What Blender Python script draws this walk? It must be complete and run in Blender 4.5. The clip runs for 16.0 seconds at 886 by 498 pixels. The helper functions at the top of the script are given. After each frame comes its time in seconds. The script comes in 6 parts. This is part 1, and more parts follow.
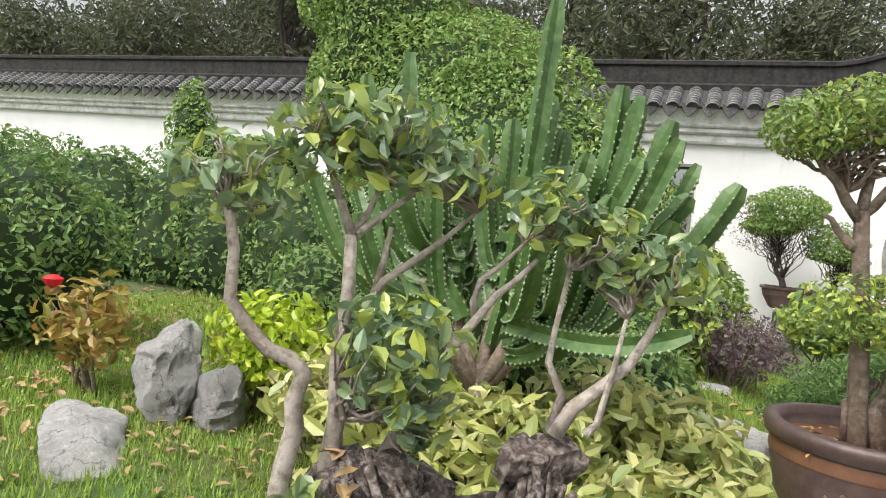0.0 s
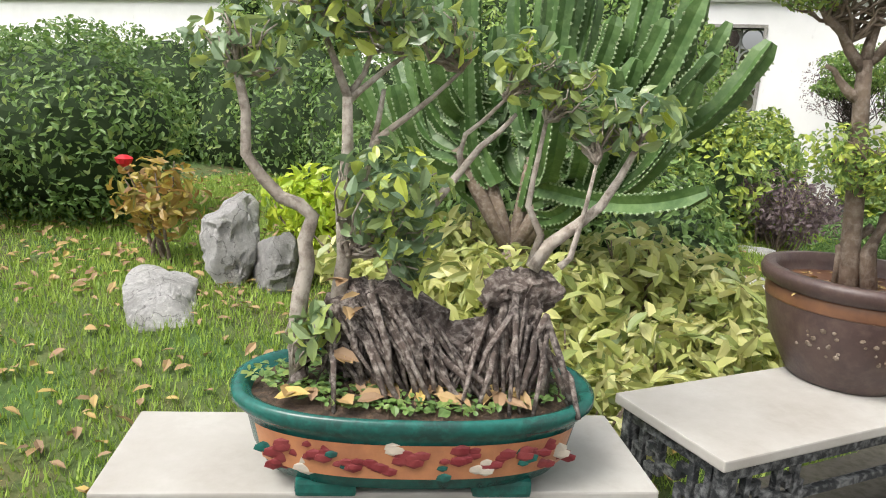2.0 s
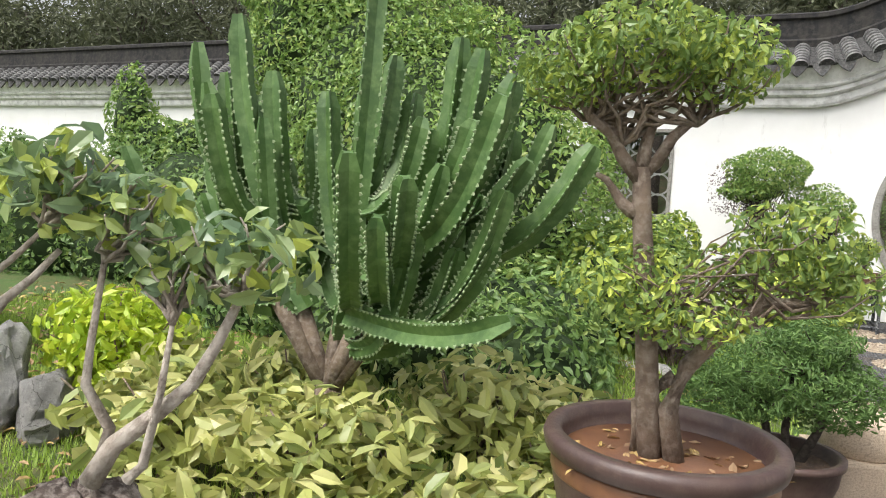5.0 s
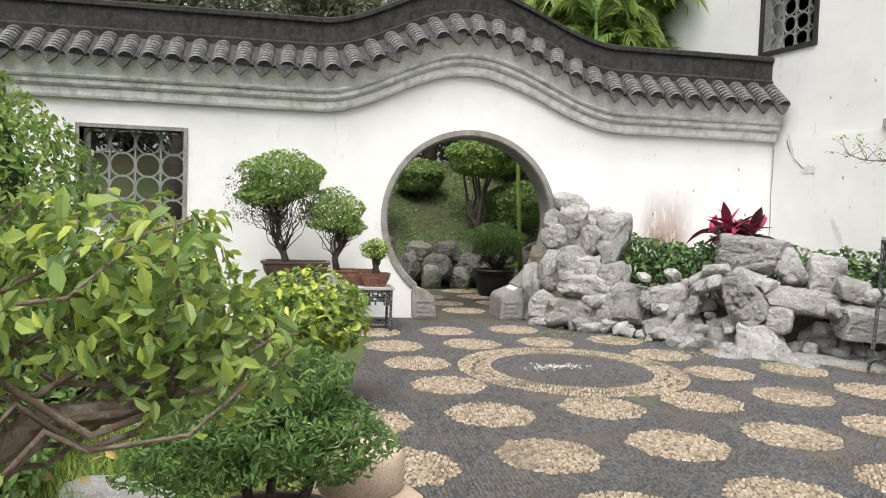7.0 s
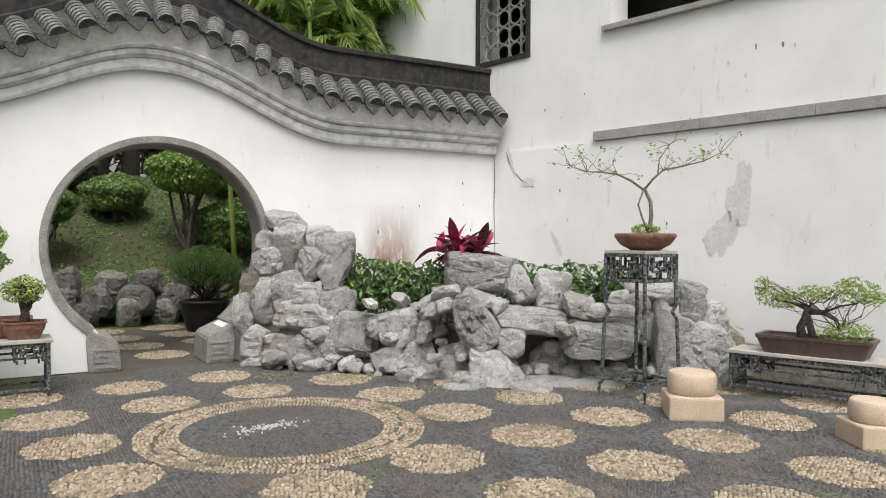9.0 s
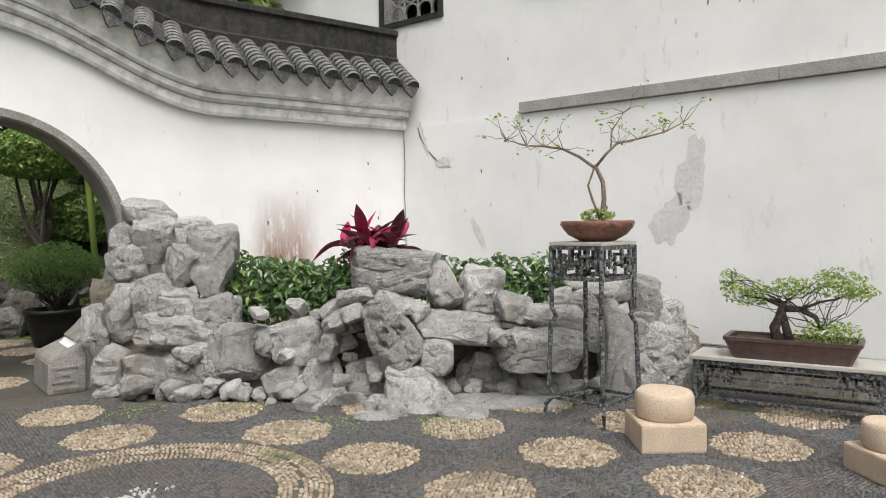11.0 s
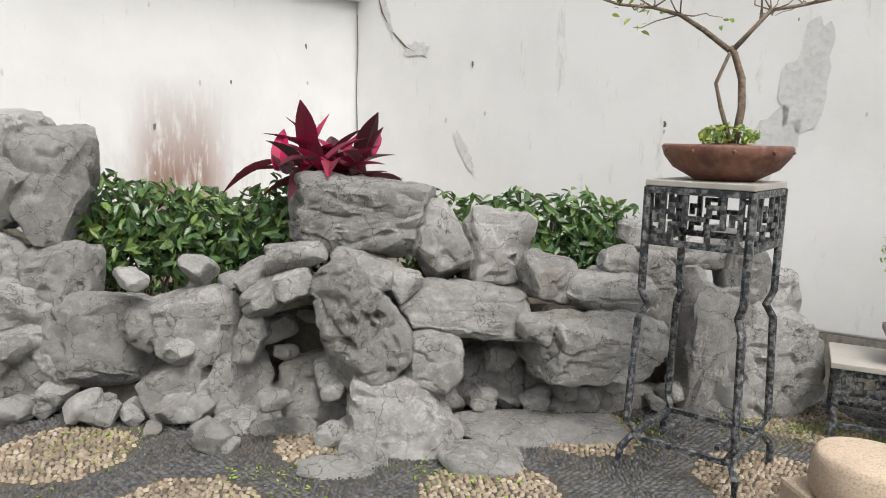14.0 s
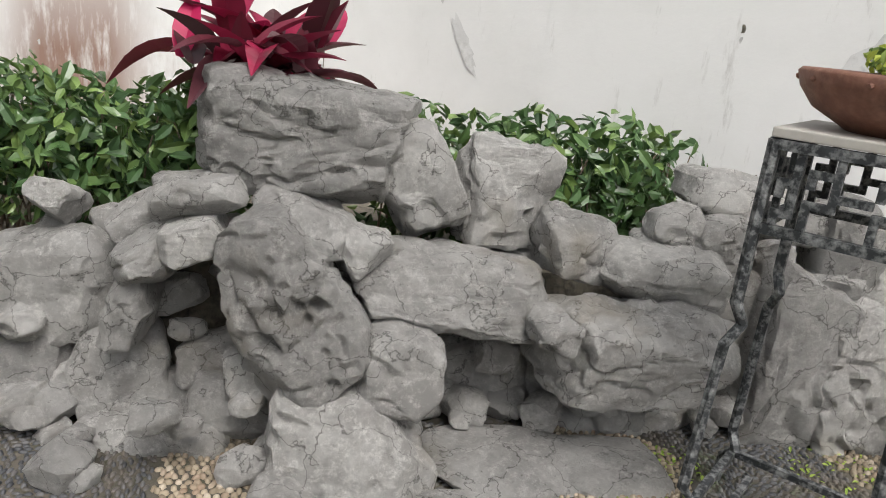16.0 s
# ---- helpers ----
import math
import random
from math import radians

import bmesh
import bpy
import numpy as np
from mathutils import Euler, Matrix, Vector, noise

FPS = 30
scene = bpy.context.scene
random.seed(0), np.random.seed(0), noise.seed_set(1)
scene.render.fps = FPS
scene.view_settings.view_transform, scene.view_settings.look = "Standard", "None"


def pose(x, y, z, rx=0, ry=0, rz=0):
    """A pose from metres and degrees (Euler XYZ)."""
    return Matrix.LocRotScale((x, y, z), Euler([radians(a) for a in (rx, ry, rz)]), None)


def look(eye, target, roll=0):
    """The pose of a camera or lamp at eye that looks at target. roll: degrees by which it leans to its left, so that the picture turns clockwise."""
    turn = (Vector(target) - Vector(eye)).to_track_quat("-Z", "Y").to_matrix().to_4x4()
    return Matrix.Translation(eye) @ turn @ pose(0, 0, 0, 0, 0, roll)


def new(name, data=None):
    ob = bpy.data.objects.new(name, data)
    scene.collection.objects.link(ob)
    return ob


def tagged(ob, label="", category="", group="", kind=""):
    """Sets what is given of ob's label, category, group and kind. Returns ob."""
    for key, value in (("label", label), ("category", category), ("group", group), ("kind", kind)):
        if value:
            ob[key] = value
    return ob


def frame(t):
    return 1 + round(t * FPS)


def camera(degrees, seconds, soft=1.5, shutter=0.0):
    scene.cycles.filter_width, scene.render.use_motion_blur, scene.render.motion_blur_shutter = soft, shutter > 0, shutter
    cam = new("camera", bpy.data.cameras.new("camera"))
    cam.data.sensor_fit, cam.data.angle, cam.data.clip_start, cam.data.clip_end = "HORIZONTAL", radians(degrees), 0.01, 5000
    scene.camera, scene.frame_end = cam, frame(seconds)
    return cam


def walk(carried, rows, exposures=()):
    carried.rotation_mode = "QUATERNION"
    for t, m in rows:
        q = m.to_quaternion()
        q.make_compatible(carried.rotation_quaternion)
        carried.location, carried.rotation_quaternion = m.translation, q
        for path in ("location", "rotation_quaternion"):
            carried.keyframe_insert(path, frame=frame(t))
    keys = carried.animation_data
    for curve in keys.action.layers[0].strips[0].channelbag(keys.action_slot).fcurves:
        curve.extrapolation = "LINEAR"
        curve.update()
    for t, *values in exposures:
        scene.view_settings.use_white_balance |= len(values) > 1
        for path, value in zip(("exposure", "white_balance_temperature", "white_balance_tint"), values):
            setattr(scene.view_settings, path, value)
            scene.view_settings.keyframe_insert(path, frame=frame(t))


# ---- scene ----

PATH = [
    (0, (-2.648, -10.745, 1.264), (-3.437, -8.91, 1.162), 5.7),
    (0.5, (-2.591, -10.727, 1.242), (-3.51, -8.966, 1.013), 4.8),
    (1, (-2.519, -10.86, 1.239), (-3.485, -9.143, 0.898), 4.3),
    (1.5, (-2.467, -10.89, 1.241), (-3.421, -9.182, 0.823), 3.9),
    (2, (-2.427, -10.846, 1.245), (-3.345, -9.125, 0.802), 3.6),
    (2.5, (-2.347, -10.795, 1.256), (-3.242, -9.059, 0.823), 3.4),
    (3, (-2.269, -10.72, 1.254), (-3.139, -8.965, 0.852), 3.4),
    (3.2, (-2.253, -10.67, 1.26), (-3.118, -8.909, 0.874), 3.4),
    (5.3, (-2.125, -10.077, 1.306), (-2.942, -8.257, 1.166), 2.5),
    (5.5, (-2.123, -10.028, 1.306), (-2.86, -8.174, 1.167), 2.1),
    (6, (-2.084, -9.849, 1.31), (-2.491, -7.895, 1.184), 1.5),
    (6.5, (-1.942, -9.554, 1.337), (-1.987, -7.557, 1.227), 2.1),
    (7, (-1.903, -9.215, 1.304), (-1.572, -7.244, 1.217), 2.0),
    (7.5, (-1.749, -8.988, 1.347), (-1.169, -7.075, 1.274), 1.5),
    (8, (-1.611, -8.729, 1.364), (-0.826, -6.89, 1.307), 1.1),
    (8.5, (-1.426, -8.451, 1.357), (-0.513, -6.672, 1.318), 0.7),
    (9, (-1.314, -8.167, 1.368), (-0.308, -6.438, 1.339), 0.2),
    (9.5, (-1.17, -7.885, 1.365), (-0.085, -6.204, 1.339), -0.1),
    (10, (-0.968, -7.616, 1.387), (0.18, -5.979, 1.357), -0.6),
    (12.3, (-0.361, -6.138, 1.473), (0.964, -4.645, 1.355), -0.3),
    (12.5, (-0.269, -6.006, 1.483), (1.072, -4.527, 1.365), -0.2),
    (13, (-0.063, -5.63, 1.463), (1.318, -4.19, 1.324), 0.1),
    (13.5, (0.127, -5.281, 1.442), (1.52, -3.861, 1.239), 0.6),
    (14, (0.38, -4.937, 1.421), (1.777, -3.539, 1.116), 1.4),
    (14.5, (0.621, -4.656, 1.388), (1.988, -3.266, 0.942), 2.6),
    (15, (0.795, -4.381, 1.405), (2.127, -3.007, 0.822), 4.0),
    (15.5, (1.03, -4.21, 1.436), (2.353, -2.828, 0.854), 5.6),
    (16, (1.234, -4.064, 1.436), (2.632, -2.765, 0.836), 6.1),
]
cam = camera(62.9, 16.0, soft=1.0)
walk(cam, [(t, look(eye, target, roll)) for t, eye, target, roll in PATH],
     exposures=[(0, 0.68), (5.0, 0.72), (6.5, 0.60), (8.0, 0.34), (9.0, 0.28), (16, 0.28)])

# ---- light: bright overcast sky, soft sun high behind the walker ----
world = bpy.data.worlds.new("overcast_sky")
scene.world = world
world.use_nodes = True
_nt = world.node_tree
_nt.nodes.clear()
_out = _nt.nodes.new("ShaderNodeOutputWorld")
_bg = _nt.nodes.new("ShaderNodeBackground")
_sky = _nt.nodes.new("ShaderNodeTexSky")
_sky.sky_type = "NISHITA"
_sky.sun_disc = False
_sky.sun_elevation = radians(58)
_sky.sun_rotation = radians(200)
_sky.dust_density = 6.0
_sky.air_density = 1.0
_sky.ozone_density = 0.4
_hs = _nt.nodes.new("ShaderNodeHueSaturation")
_hs.inputs["Saturation"].default_value = 0.25
_nt.links.new(_sky.outputs[0], _hs.inputs["Color"])
_nt.links.new(_hs.outputs[0], _bg.inputs["Color"])
_bg.inputs["Strength"].default_value = 0.15
_nt.links.new(_bg.outputs[0], _out.inputs["Surface"])
sun = new("sun", bpy.data.lights.new("sun", "SUN"))
sun.data.energy, sun.data.angle, sun.data.color = 1.2, radians(25), (1.0, 0.96, 0.9)
sun.matrix_world = look((-6, -16, 22), (0, -3, 0))


# ---- materials ----
def nodes_of(name, rough=0.8, metal=0.0):
    m = bpy.data.materials.new(name)
    m.use_nodes = True
    nt = m.node_tree
    b = nt.nodes["Principled BSDF"]
    b.inputs["Roughness"].default_value = rough
    b.inputs["Metallic"].default_value = metal
    return m, nt, b


def add(nt, kind, **kw):
    n = nt.nodes.new(kind)
    for k, v in kw.items():
        if k in n.inputs:
            n.inputs[k].default_value = v
    return n


def mixc(nt, fac, a, b, mode="MIX"):
    n = nt.nodes.new("ShaderNodeMix")
    n.data_type = "RGBA"
    n.blend_type = mode
    for sock, val in ((n.inputs[0], fac), (n.inputs[6], a), (n.inputs[7], b)):
        if isinstance(val, (int, float)):
            sock.default_value = val
        elif isinstance(val, tuple):
            sock.default_value = (*val, 1) if len(val) == 3 else val
        else:
            nt.links.new(val, sock)
    return n.outputs[2]


def noise_fac(nt, scale, detail=5.0, lo=0.4, hi=0.6, rough=0.6, coord="Object", stretch=None):
    tc = nt.nodes.new("ShaderNodeTexCoord")
    if coord != "World":
        src = tc.outputs[coord]
    else:
        src = nt.nodes.new("ShaderNodeNewGeometry").outputs["Position"]
    if stretch:
        mp = nt.nodes.new("ShaderNodeMapping")
        mp.inputs["Scale"].default_value = stretch
        nt.links.new(src, mp.inputs[0])
        src = mp.outputs[0]
    n = add(nt, "ShaderNodeTexNoise", Scale=scale, Detail=detail, Roughness=rough)
    nt.links.new(src, n.inputs["Vector"])
    r = nt.nodes.new("ShaderNodeMapRange")
    r.inputs[1].default_value, r.inputs[2].default_value = lo, hi
    nt.links.new(n.outputs[0], r.inputs[0])
    return r.outputs[0]


def bump_in(nt, b, height, strength=0.3, dist=0.01):
    bp = add(nt, "ShaderNodeBump", Strength=strength, Distance=dist)
    nt.links.new(height, bp.inputs["Height"])
    nt.links.new(bp.outputs[0], b.inputs["Normal"])


def surface(name, base, second, third=None, scale=4.0, fine=40.0, rough=0.8, bump=0.3, dist=0.01, metal=0.0, lo=0.4, hi=0.62, coord="Object", stretch=None, vary=0.0):
    """Two-scale mottled surface with fine relief."""
    m, nt, b = nodes_of(name, rough, metal)
    c = mixc(nt, noise_fac(nt, scale, 6, lo, hi, 0.65, coord, stretch), base, second)
    f2 = noise_fac(nt, fine, 4, 0.45, 0.75, 0.6, coord)
    if third:
        c = mixc(nt, f2, c, third)
    if vary:
        oi = nt.nodes.new("ShaderNodeObjectInfo")
        hsv = nt.nodes.new("ShaderNodeHueSaturation")
        mr = nt.nodes.new("ShaderNodeMapRange")
        mr.inputs[3].default_value, mr.inputs[4].default_value = 1 - vary, 1 + vary
        nt.links.new(oi.outputs["Random"], mr.inputs[0])
        nt.links.new(mr.outputs[0], hsv.inputs["Value"])
        nt.links.new(c, hsv.inputs["Color"])
        c = hsv.outputs[0]
    nt.links.new(c, b.inputs["Base Color"])
    if bump:
        bump_in(nt, b, noise_fac(nt, fine, 6, 0.2, 0.8, 0.7, coord), bump, dist)
    return m


def leaf_mat(name, cols, rough=0.45, trans=0.35):
    """Leaf colours that vary leaf by leaf, with light passing through."""
    m, nt, b = nodes_of(name, rough)
    b.inputs["Specular IOR Level"].default_value = 0.6
    cols = [(max(r, min(r * 1.28, g_ * 0.9)), g_, b_ * 1.2) if g_ > r else (r, g_, b_) for r, g_, b_ in cols]
    g = nt.nodes.new("ShaderNodeNewGeometry")
    ramp = nt.nodes.new("ShaderNodeValToRGB")
    el = ramp.color_ramp.elements
    while len(el) < len(cols):
        el.new(0.5)
    for i, c in enumerate(cols):
        el[i].position = i / (len(cols) - 1)
        el[i].color = (*c, 1)
    nt.links.new(g.outputs["Random Per Island"], ramp.inputs[0])
    c = mixc(nt, noise_fac(nt, 1.7, 3, 0.4, 0.65), ramp.outputs[0], tuple(x * 0.95 for x in cols[1]), "MIX")
    nt.links.new(c, b.inputs["Base Color"])
    tr = nt.nodes.new("ShaderNodeBsdfTranslucent")
    nt.links.new(ramp.outputs[0], tr.inputs["Color"])
    mx = nt.nodes.new("ShaderNodeMixShader")
    mx.inputs[0].default_value = trans
    o = nt.nodes["Material Output"]
    nt.links.new(b.outputs[0], mx.inputs[1])
    nt.links.new(tr.outputs[0], mx.inputs[2])
    nt.links.new(mx.outputs[0], o.inputs["Surface"])
    return m


def plaster(name):
    """White lime plaster: grime, hairline streaks and a rust-coloured damp patch."""
    m, nt, b = nodes_of(name, 0.85)
    c = mixc(nt, noise_fac(nt, 1.1, 6, 0.42, 0.75, 0.6, "World"), (0.80, 0.80, 0.795), (0.70, 0.70, 0.69))
    c = mixc(nt, noise_fac(nt, 7.0, 8, 0.60, 0.78, 0.75, "World", (1, 1, 0.22)), c, (0.50, 0.49, 0.47))
    g = nt.nodes.new("ShaderNodeNewGeometry")
    # damp patch low on the gate wall, streaking up
    sp = nt.nodes.new("ShaderNodeSeparateXYZ")
    nt.links.new(g.outputs["Position"], sp.inputs[0])

    def band(sock, a, b_, c_, d_):
        r1 = nt.nodes.new("ShaderNodeMapRange")
        r1.inputs[1].default_value, r1.inputs[2].default_value = a, b_
        nt.links.new(sock, r1.inputs[0])
        r2 = nt.nodes.new("ShaderNodeMapRange")
        r2.inputs[1].default_value, r2.inputs[2].default_value = c_, d_
        r2.inputs[3].default_value, r2.inputs[4].default_value = 1, 0
        nt.links.new(sock, r2.inputs[0])
        mm = nt.nodes.new("ShaderNodeMath")
        mm.operation = "MULTIPLY"
        nt.links.new(r1.outputs[0], mm.inputs[0])
        nt.links.new(r2.outputs[0], mm.inputs[1])
        return mm.outputs[0]

    def times(a, b_):
        mm = nt.nodes.new("ShaderNodeMath")
        mm.operation = "MULTIPLY"
        nt.links.new(a, mm.inputs[0])
        if isinstance(b_, float):
            mm.inputs[1].default_value = b_
        else:
            nt.links.new(b_, mm.inputs[1])
        return mm.outputs[0]

    patch = times(times(band(sp.outputs[0], 2.28, 2.50, 2.85, 3.10), band(sp.outputs[2], 0.2, 0.6, 1.10, 1.80)), noise_fac(nt, 16, 6, 0.28, 0.50, 0.7, "World", (1, 1, 0.2)))
    c = mixc(nt, times(patch, 1.0), c, (0.30, 0.19, 0.15))
    patch2 = times(times(band(sp.outputs[0], 1.6, 1.9, 3.2, 3.6), band(sp.outputs[2], 0.2, 0.7, 0.9, 1.5)), noise_fac(nt, 9, 7, 0.45, 0.62, 0.75, "World", (1, 1, 0.3)))
    c = mixc(nt, times(patch2, 0.5), c, (0.42, 0.36, 0.33))
    nt.links.new(c, b.inputs["Base Color"])
    bump_in(nt, b, noise_fac(nt, 25, 8, 0.2, 0.8, 0.7, "World"), 0.12, 0.01)
    return m


M = {}
M["plaster"] = plaster("white_lime_plaster")
M["cornice"] = surface("grey_cornice_plaster", (0.72, 0.72, 0.71), (0.58, 0.58, 0.57), (0.34, 0.34, 0.33), 3, 9, 0.85, 0.25)
M["cornice_white"] = surface("limewashed_eave_plaster", (0.80, 0.80, 0.79), (0.70, 0.70, 0.69), (0.55, 0.55, 0.54), 4, 20, 0.85, 0.25)
M["tile"] = surface("dark_roof_tile", (0.022, 0.022, 0.023), (0.045, 0.044, 0.043), (0.12, 0.12, 0.115), 9, 45, 0.75, 0.35, vary=0.35)
# tile lips paler than the tile: the light they catch, put into the colour
M["tile_lip"] = surface("lit_tile_lip", (0.24, 0.24, 0.235), (0.12, 0.12, 0.12), (0.08, 0.08, 0.08), 6, 30, 0.8, 0.2)
M["ridge"] = surface("blackened_ridge_plaster", (0.010, 0.010, 0.012), (0.028, 0.026, 0.024), (0.05, 0.046, 0.04), 2.2, 16, 0.9, 0.4, coord="Object", stretch=(3, 1, 0.5))
M["gate_stone"] = surface("weathered_gate_stone", (0.33, 0.32, 0.30), (0.23, 0.22, 0.20), (0.14, 0.13, 0.115), 5, 60, 0.85, 0.35)
M["trim"] = surface("granite_trim", (0.40, 0.39, 0.37), (0.30, 0.29, 0.27), (0.20, 0.19, 0.18), 4, 90, 0.85, 0.3)
M["lattice"] = surface("grey_glazed_lattice", (0.30, 0.31, 0.29), (0.20, 0.21, 0.20), (0.12, 0.12, 0.11), 6, 60, 0.7, 0.2)
def rock_mat(name, pale, mid, dark):
    """Pale weathered limestone: broad stains, crevice lines and pits drawn dark in the colour."""
    m, nt, b = nodes_of(name, 0.9)
    c = mixc(nt, noise_fac(nt, 3.6, 8, 0.40, 0.60, 0.75, "World"), pale, mid)
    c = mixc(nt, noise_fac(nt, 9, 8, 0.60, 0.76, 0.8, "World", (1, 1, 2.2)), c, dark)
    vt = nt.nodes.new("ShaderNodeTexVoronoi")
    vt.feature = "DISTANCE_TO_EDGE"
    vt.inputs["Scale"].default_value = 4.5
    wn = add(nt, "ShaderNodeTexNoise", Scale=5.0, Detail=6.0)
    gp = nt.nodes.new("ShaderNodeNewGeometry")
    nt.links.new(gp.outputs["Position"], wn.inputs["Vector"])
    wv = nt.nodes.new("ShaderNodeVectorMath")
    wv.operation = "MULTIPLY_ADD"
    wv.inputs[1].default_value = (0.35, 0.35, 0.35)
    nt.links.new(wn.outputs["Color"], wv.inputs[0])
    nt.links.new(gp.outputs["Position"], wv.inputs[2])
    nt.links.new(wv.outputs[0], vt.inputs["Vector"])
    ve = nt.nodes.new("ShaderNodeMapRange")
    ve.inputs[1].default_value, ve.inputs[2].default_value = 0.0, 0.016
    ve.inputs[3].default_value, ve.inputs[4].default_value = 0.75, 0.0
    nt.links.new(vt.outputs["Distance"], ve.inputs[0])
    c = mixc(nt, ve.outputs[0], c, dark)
    c = mixc(nt, noise_fac(nt, 30, 8, 0.60, 0.70, 0.8, "World", (1, 1, 1.6)), c, tuple(x * 1.6 for x in dark))
    c = mixc(nt, noise_fac(nt, 22, 9, 0.50, 0.66, 0.85, "World"), c, tuple(min(0.8, x * 1.25) for x in pale))
    c = mixc(nt, noise_fac(nt, 1.4, 4, 0.58, 0.75, 0.6, "World"), c, tuple(x * y for x, y in zip(mid, (0.85, 0.76, 0.60))))
    oi = nt.nodes.new("ShaderNodeObjectInfo")
    mr = nt.nodes.new("ShaderNodeMapRange")
    mr.inputs[3].default_value, mr.inputs[4].default_value = 0.75, 1.2
    nt.links.new(oi.outputs["Random"], mr.inputs[0])
    hsv = nt.nodes.new("ShaderNodeHueSaturation")
    nt.links.new(mr.outputs[0], hsv.inputs["Value"])
    nt.links.new(c, hsv.inputs["Color"])
    nt.links.new(hsv.outputs[0], b.inputs["Base Color"])
    bump_in(nt, b, noise_fac(nt, 18, 14, 0.25, 0.75, 0.85, "World", (1, 1, 1.8)), 0.9, 0.03)
    return m


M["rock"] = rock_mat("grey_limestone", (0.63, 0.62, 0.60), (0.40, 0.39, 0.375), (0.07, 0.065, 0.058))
# rock beyond the gate, its shade put into darker tones
M["rock_far"] = surface("shade_toned_rock", (0.20, 0.195, 0.18), (0.12, 0.115, 0.10), (0.06, 0.06, 0.045), 3.0, 20, 0.9, 0.7, 0.03, vary=0.25)
M["rock_warm"] = surface("tan_stained_limestone", (0.36, 0.34, 0.30), (0.24, 0.22, 0.19), (0.12, 0.11, 0.09), 3.0, 22, 0.9, 0.6, 0.02, vary=0.2)
M["mortar"] = surface("dark_earthy_mortar", (0.26, 0.23, 0.18), (0.15, 0.135, 0.11), (0.08, 0.075, 0.06), 6, 35, 0.95, 0.6, 0.02)
M["paving"] = surface("dark_pebble_bed", (0.075, 0.068, 0.058), (0.12, 0.105, 0.085), (0.05, 0.055, 0.03), 1.3, 30, 0.9, 0.5, 0.01)
def pebble_mat(name, cols, rough, stain):
    m, nt, b = nodes_of(name, rough)
    g = nt.nodes.new("ShaderNodeNewGeometry")
    ramp = nt.nodes.new("ShaderNodeValToRGB")
    el = ramp.color_ramp.elements
    while len(el) < len(cols):
        el.new(0.5)
    for i, c in enumerate(cols):
        el[i].position = i / (len(cols) - 1)
        el[i].color = (*c, 1)
    nt.links.new(g.outputs["Random Per Island"], ramp.inputs[0])
    c = mixc(nt, noise_fac(nt, 1.6, 6, 0.52, 0.68, 0.7, "World"), ramp.outputs[0], stain)
    c = mixc(nt, noise_fac(nt, 0.9, 5, 0.60, 0.70, 0.7, "World"), c, (0.10, 0.12, 0.035))
    nt.links.new(c, b.inputs["Base Color"])
    return m


M["pebble_light"] = pebble_mat("cream_pebbles", [(0.13, 0.10, 0.07), (0.27, 0.22, 0.155), (0.40, 0.34, 0.25), (0.25, 0.18, 0.125), (0.50, 0.44, 0.35)], 0.7, (0.17, 0.14, 0.10))
M["pebble_dark"] = pebble_mat("slate_pebbles", [(0.035, 0.037, 0.042), (0.07, 0.072, 0.078), (0.11, 0.11, 0.115), (0.085, 0.075, 0.065)], 0.6, (0.115, 0.092, 0.068))
M["stool"] = surface("pale_granite_stool", (0.60, 0.48, 0.36), (0.50, 0.40, 0.30), (0.34, 0.27, 0.21), 4, 110, 0.9, 0.45, 0.006)
M["iron"] = surface("chipped_black_iron", (0.022, 0.025, 0.028), (0.05, 0.055, 0.06), (0.34, 0.35, 0.35), 8, 42, 0.55, 0.4, 0.004, metal=0.2, lo=0.45, hi=0.7)
M["marble"] = surface("worn_white_marble", (0.46, 0.445, 0.41), (0.37, 0.345, 0.305), (0.41, 0.39, 0.355), 3, 30, 0.5, 0.08)
M["terracotta"] = surface("dark_red_clay", (0.20, 0.085, 0.055), (0.12, 0.055, 0.04), (0.26, 0.13, 0.09), 5, 30, 0.6, 0.2)
M["brown_glaze"] = surface("dark_brown_glaze", (0.060, 0.036, 0.034), (0.085, 0.052, 0.045), (0.11, 0.075, 0.06), 5, 30, 0.42, 0.12)
M["brown_band"] = surface("ochre_glaze_band", (0.22, 0.105, 0.05), (0.14, 0.065, 0.04), None, 6, 30, 0.4, 0.1)
M["green_glaze"] = surface("teal_green_glaze", (0.012, 0.115, 0.095), (0.02, 0.07, 0.06), (0.02, 0.15, 0.12), 7, 40, 0.22, 0.08)
M["peach_glaze"] = surface("peach_relief_ground", (0.50, 0.22, 0.10), (0.38, 0.16, 0.08), None, 10, 40, 0.4, 0.1)
M["maroon"] = surface("maroon_relief", (0.17, 0.02, 0.025), (0.25, 0.05, 0.05), None, 14, 60, 0.35, 0.1)
M["pale_relief"] = surface("pale_relief", (0.60, 0.52, 0.42), (0.42, 0.4, 0.34), None, 14, 60, 0.4, 0.1)
M["black_plastic"] = surface("black_plastic_pot", (0.012, 0.012, 0.013), (0.02, 0.02, 0.02), None, 5, 30, 0.5, 0.05)
M["soil"] = surface("leaf_littered_soil", (0.10, 0.065, 0.045), (0.055, 0.038, 0.028), (0.20, 0.13, 0.08), 9, 45, 0.95, 0.8, 0.02)
M["bark"] = surface("grey_brown_bark", (0.22, 0.165, 0.12), (0.13, 0.095, 0.07), (0.32, 0.27, 0.22), 8, 45, 0.9, 0.7, 0.01)
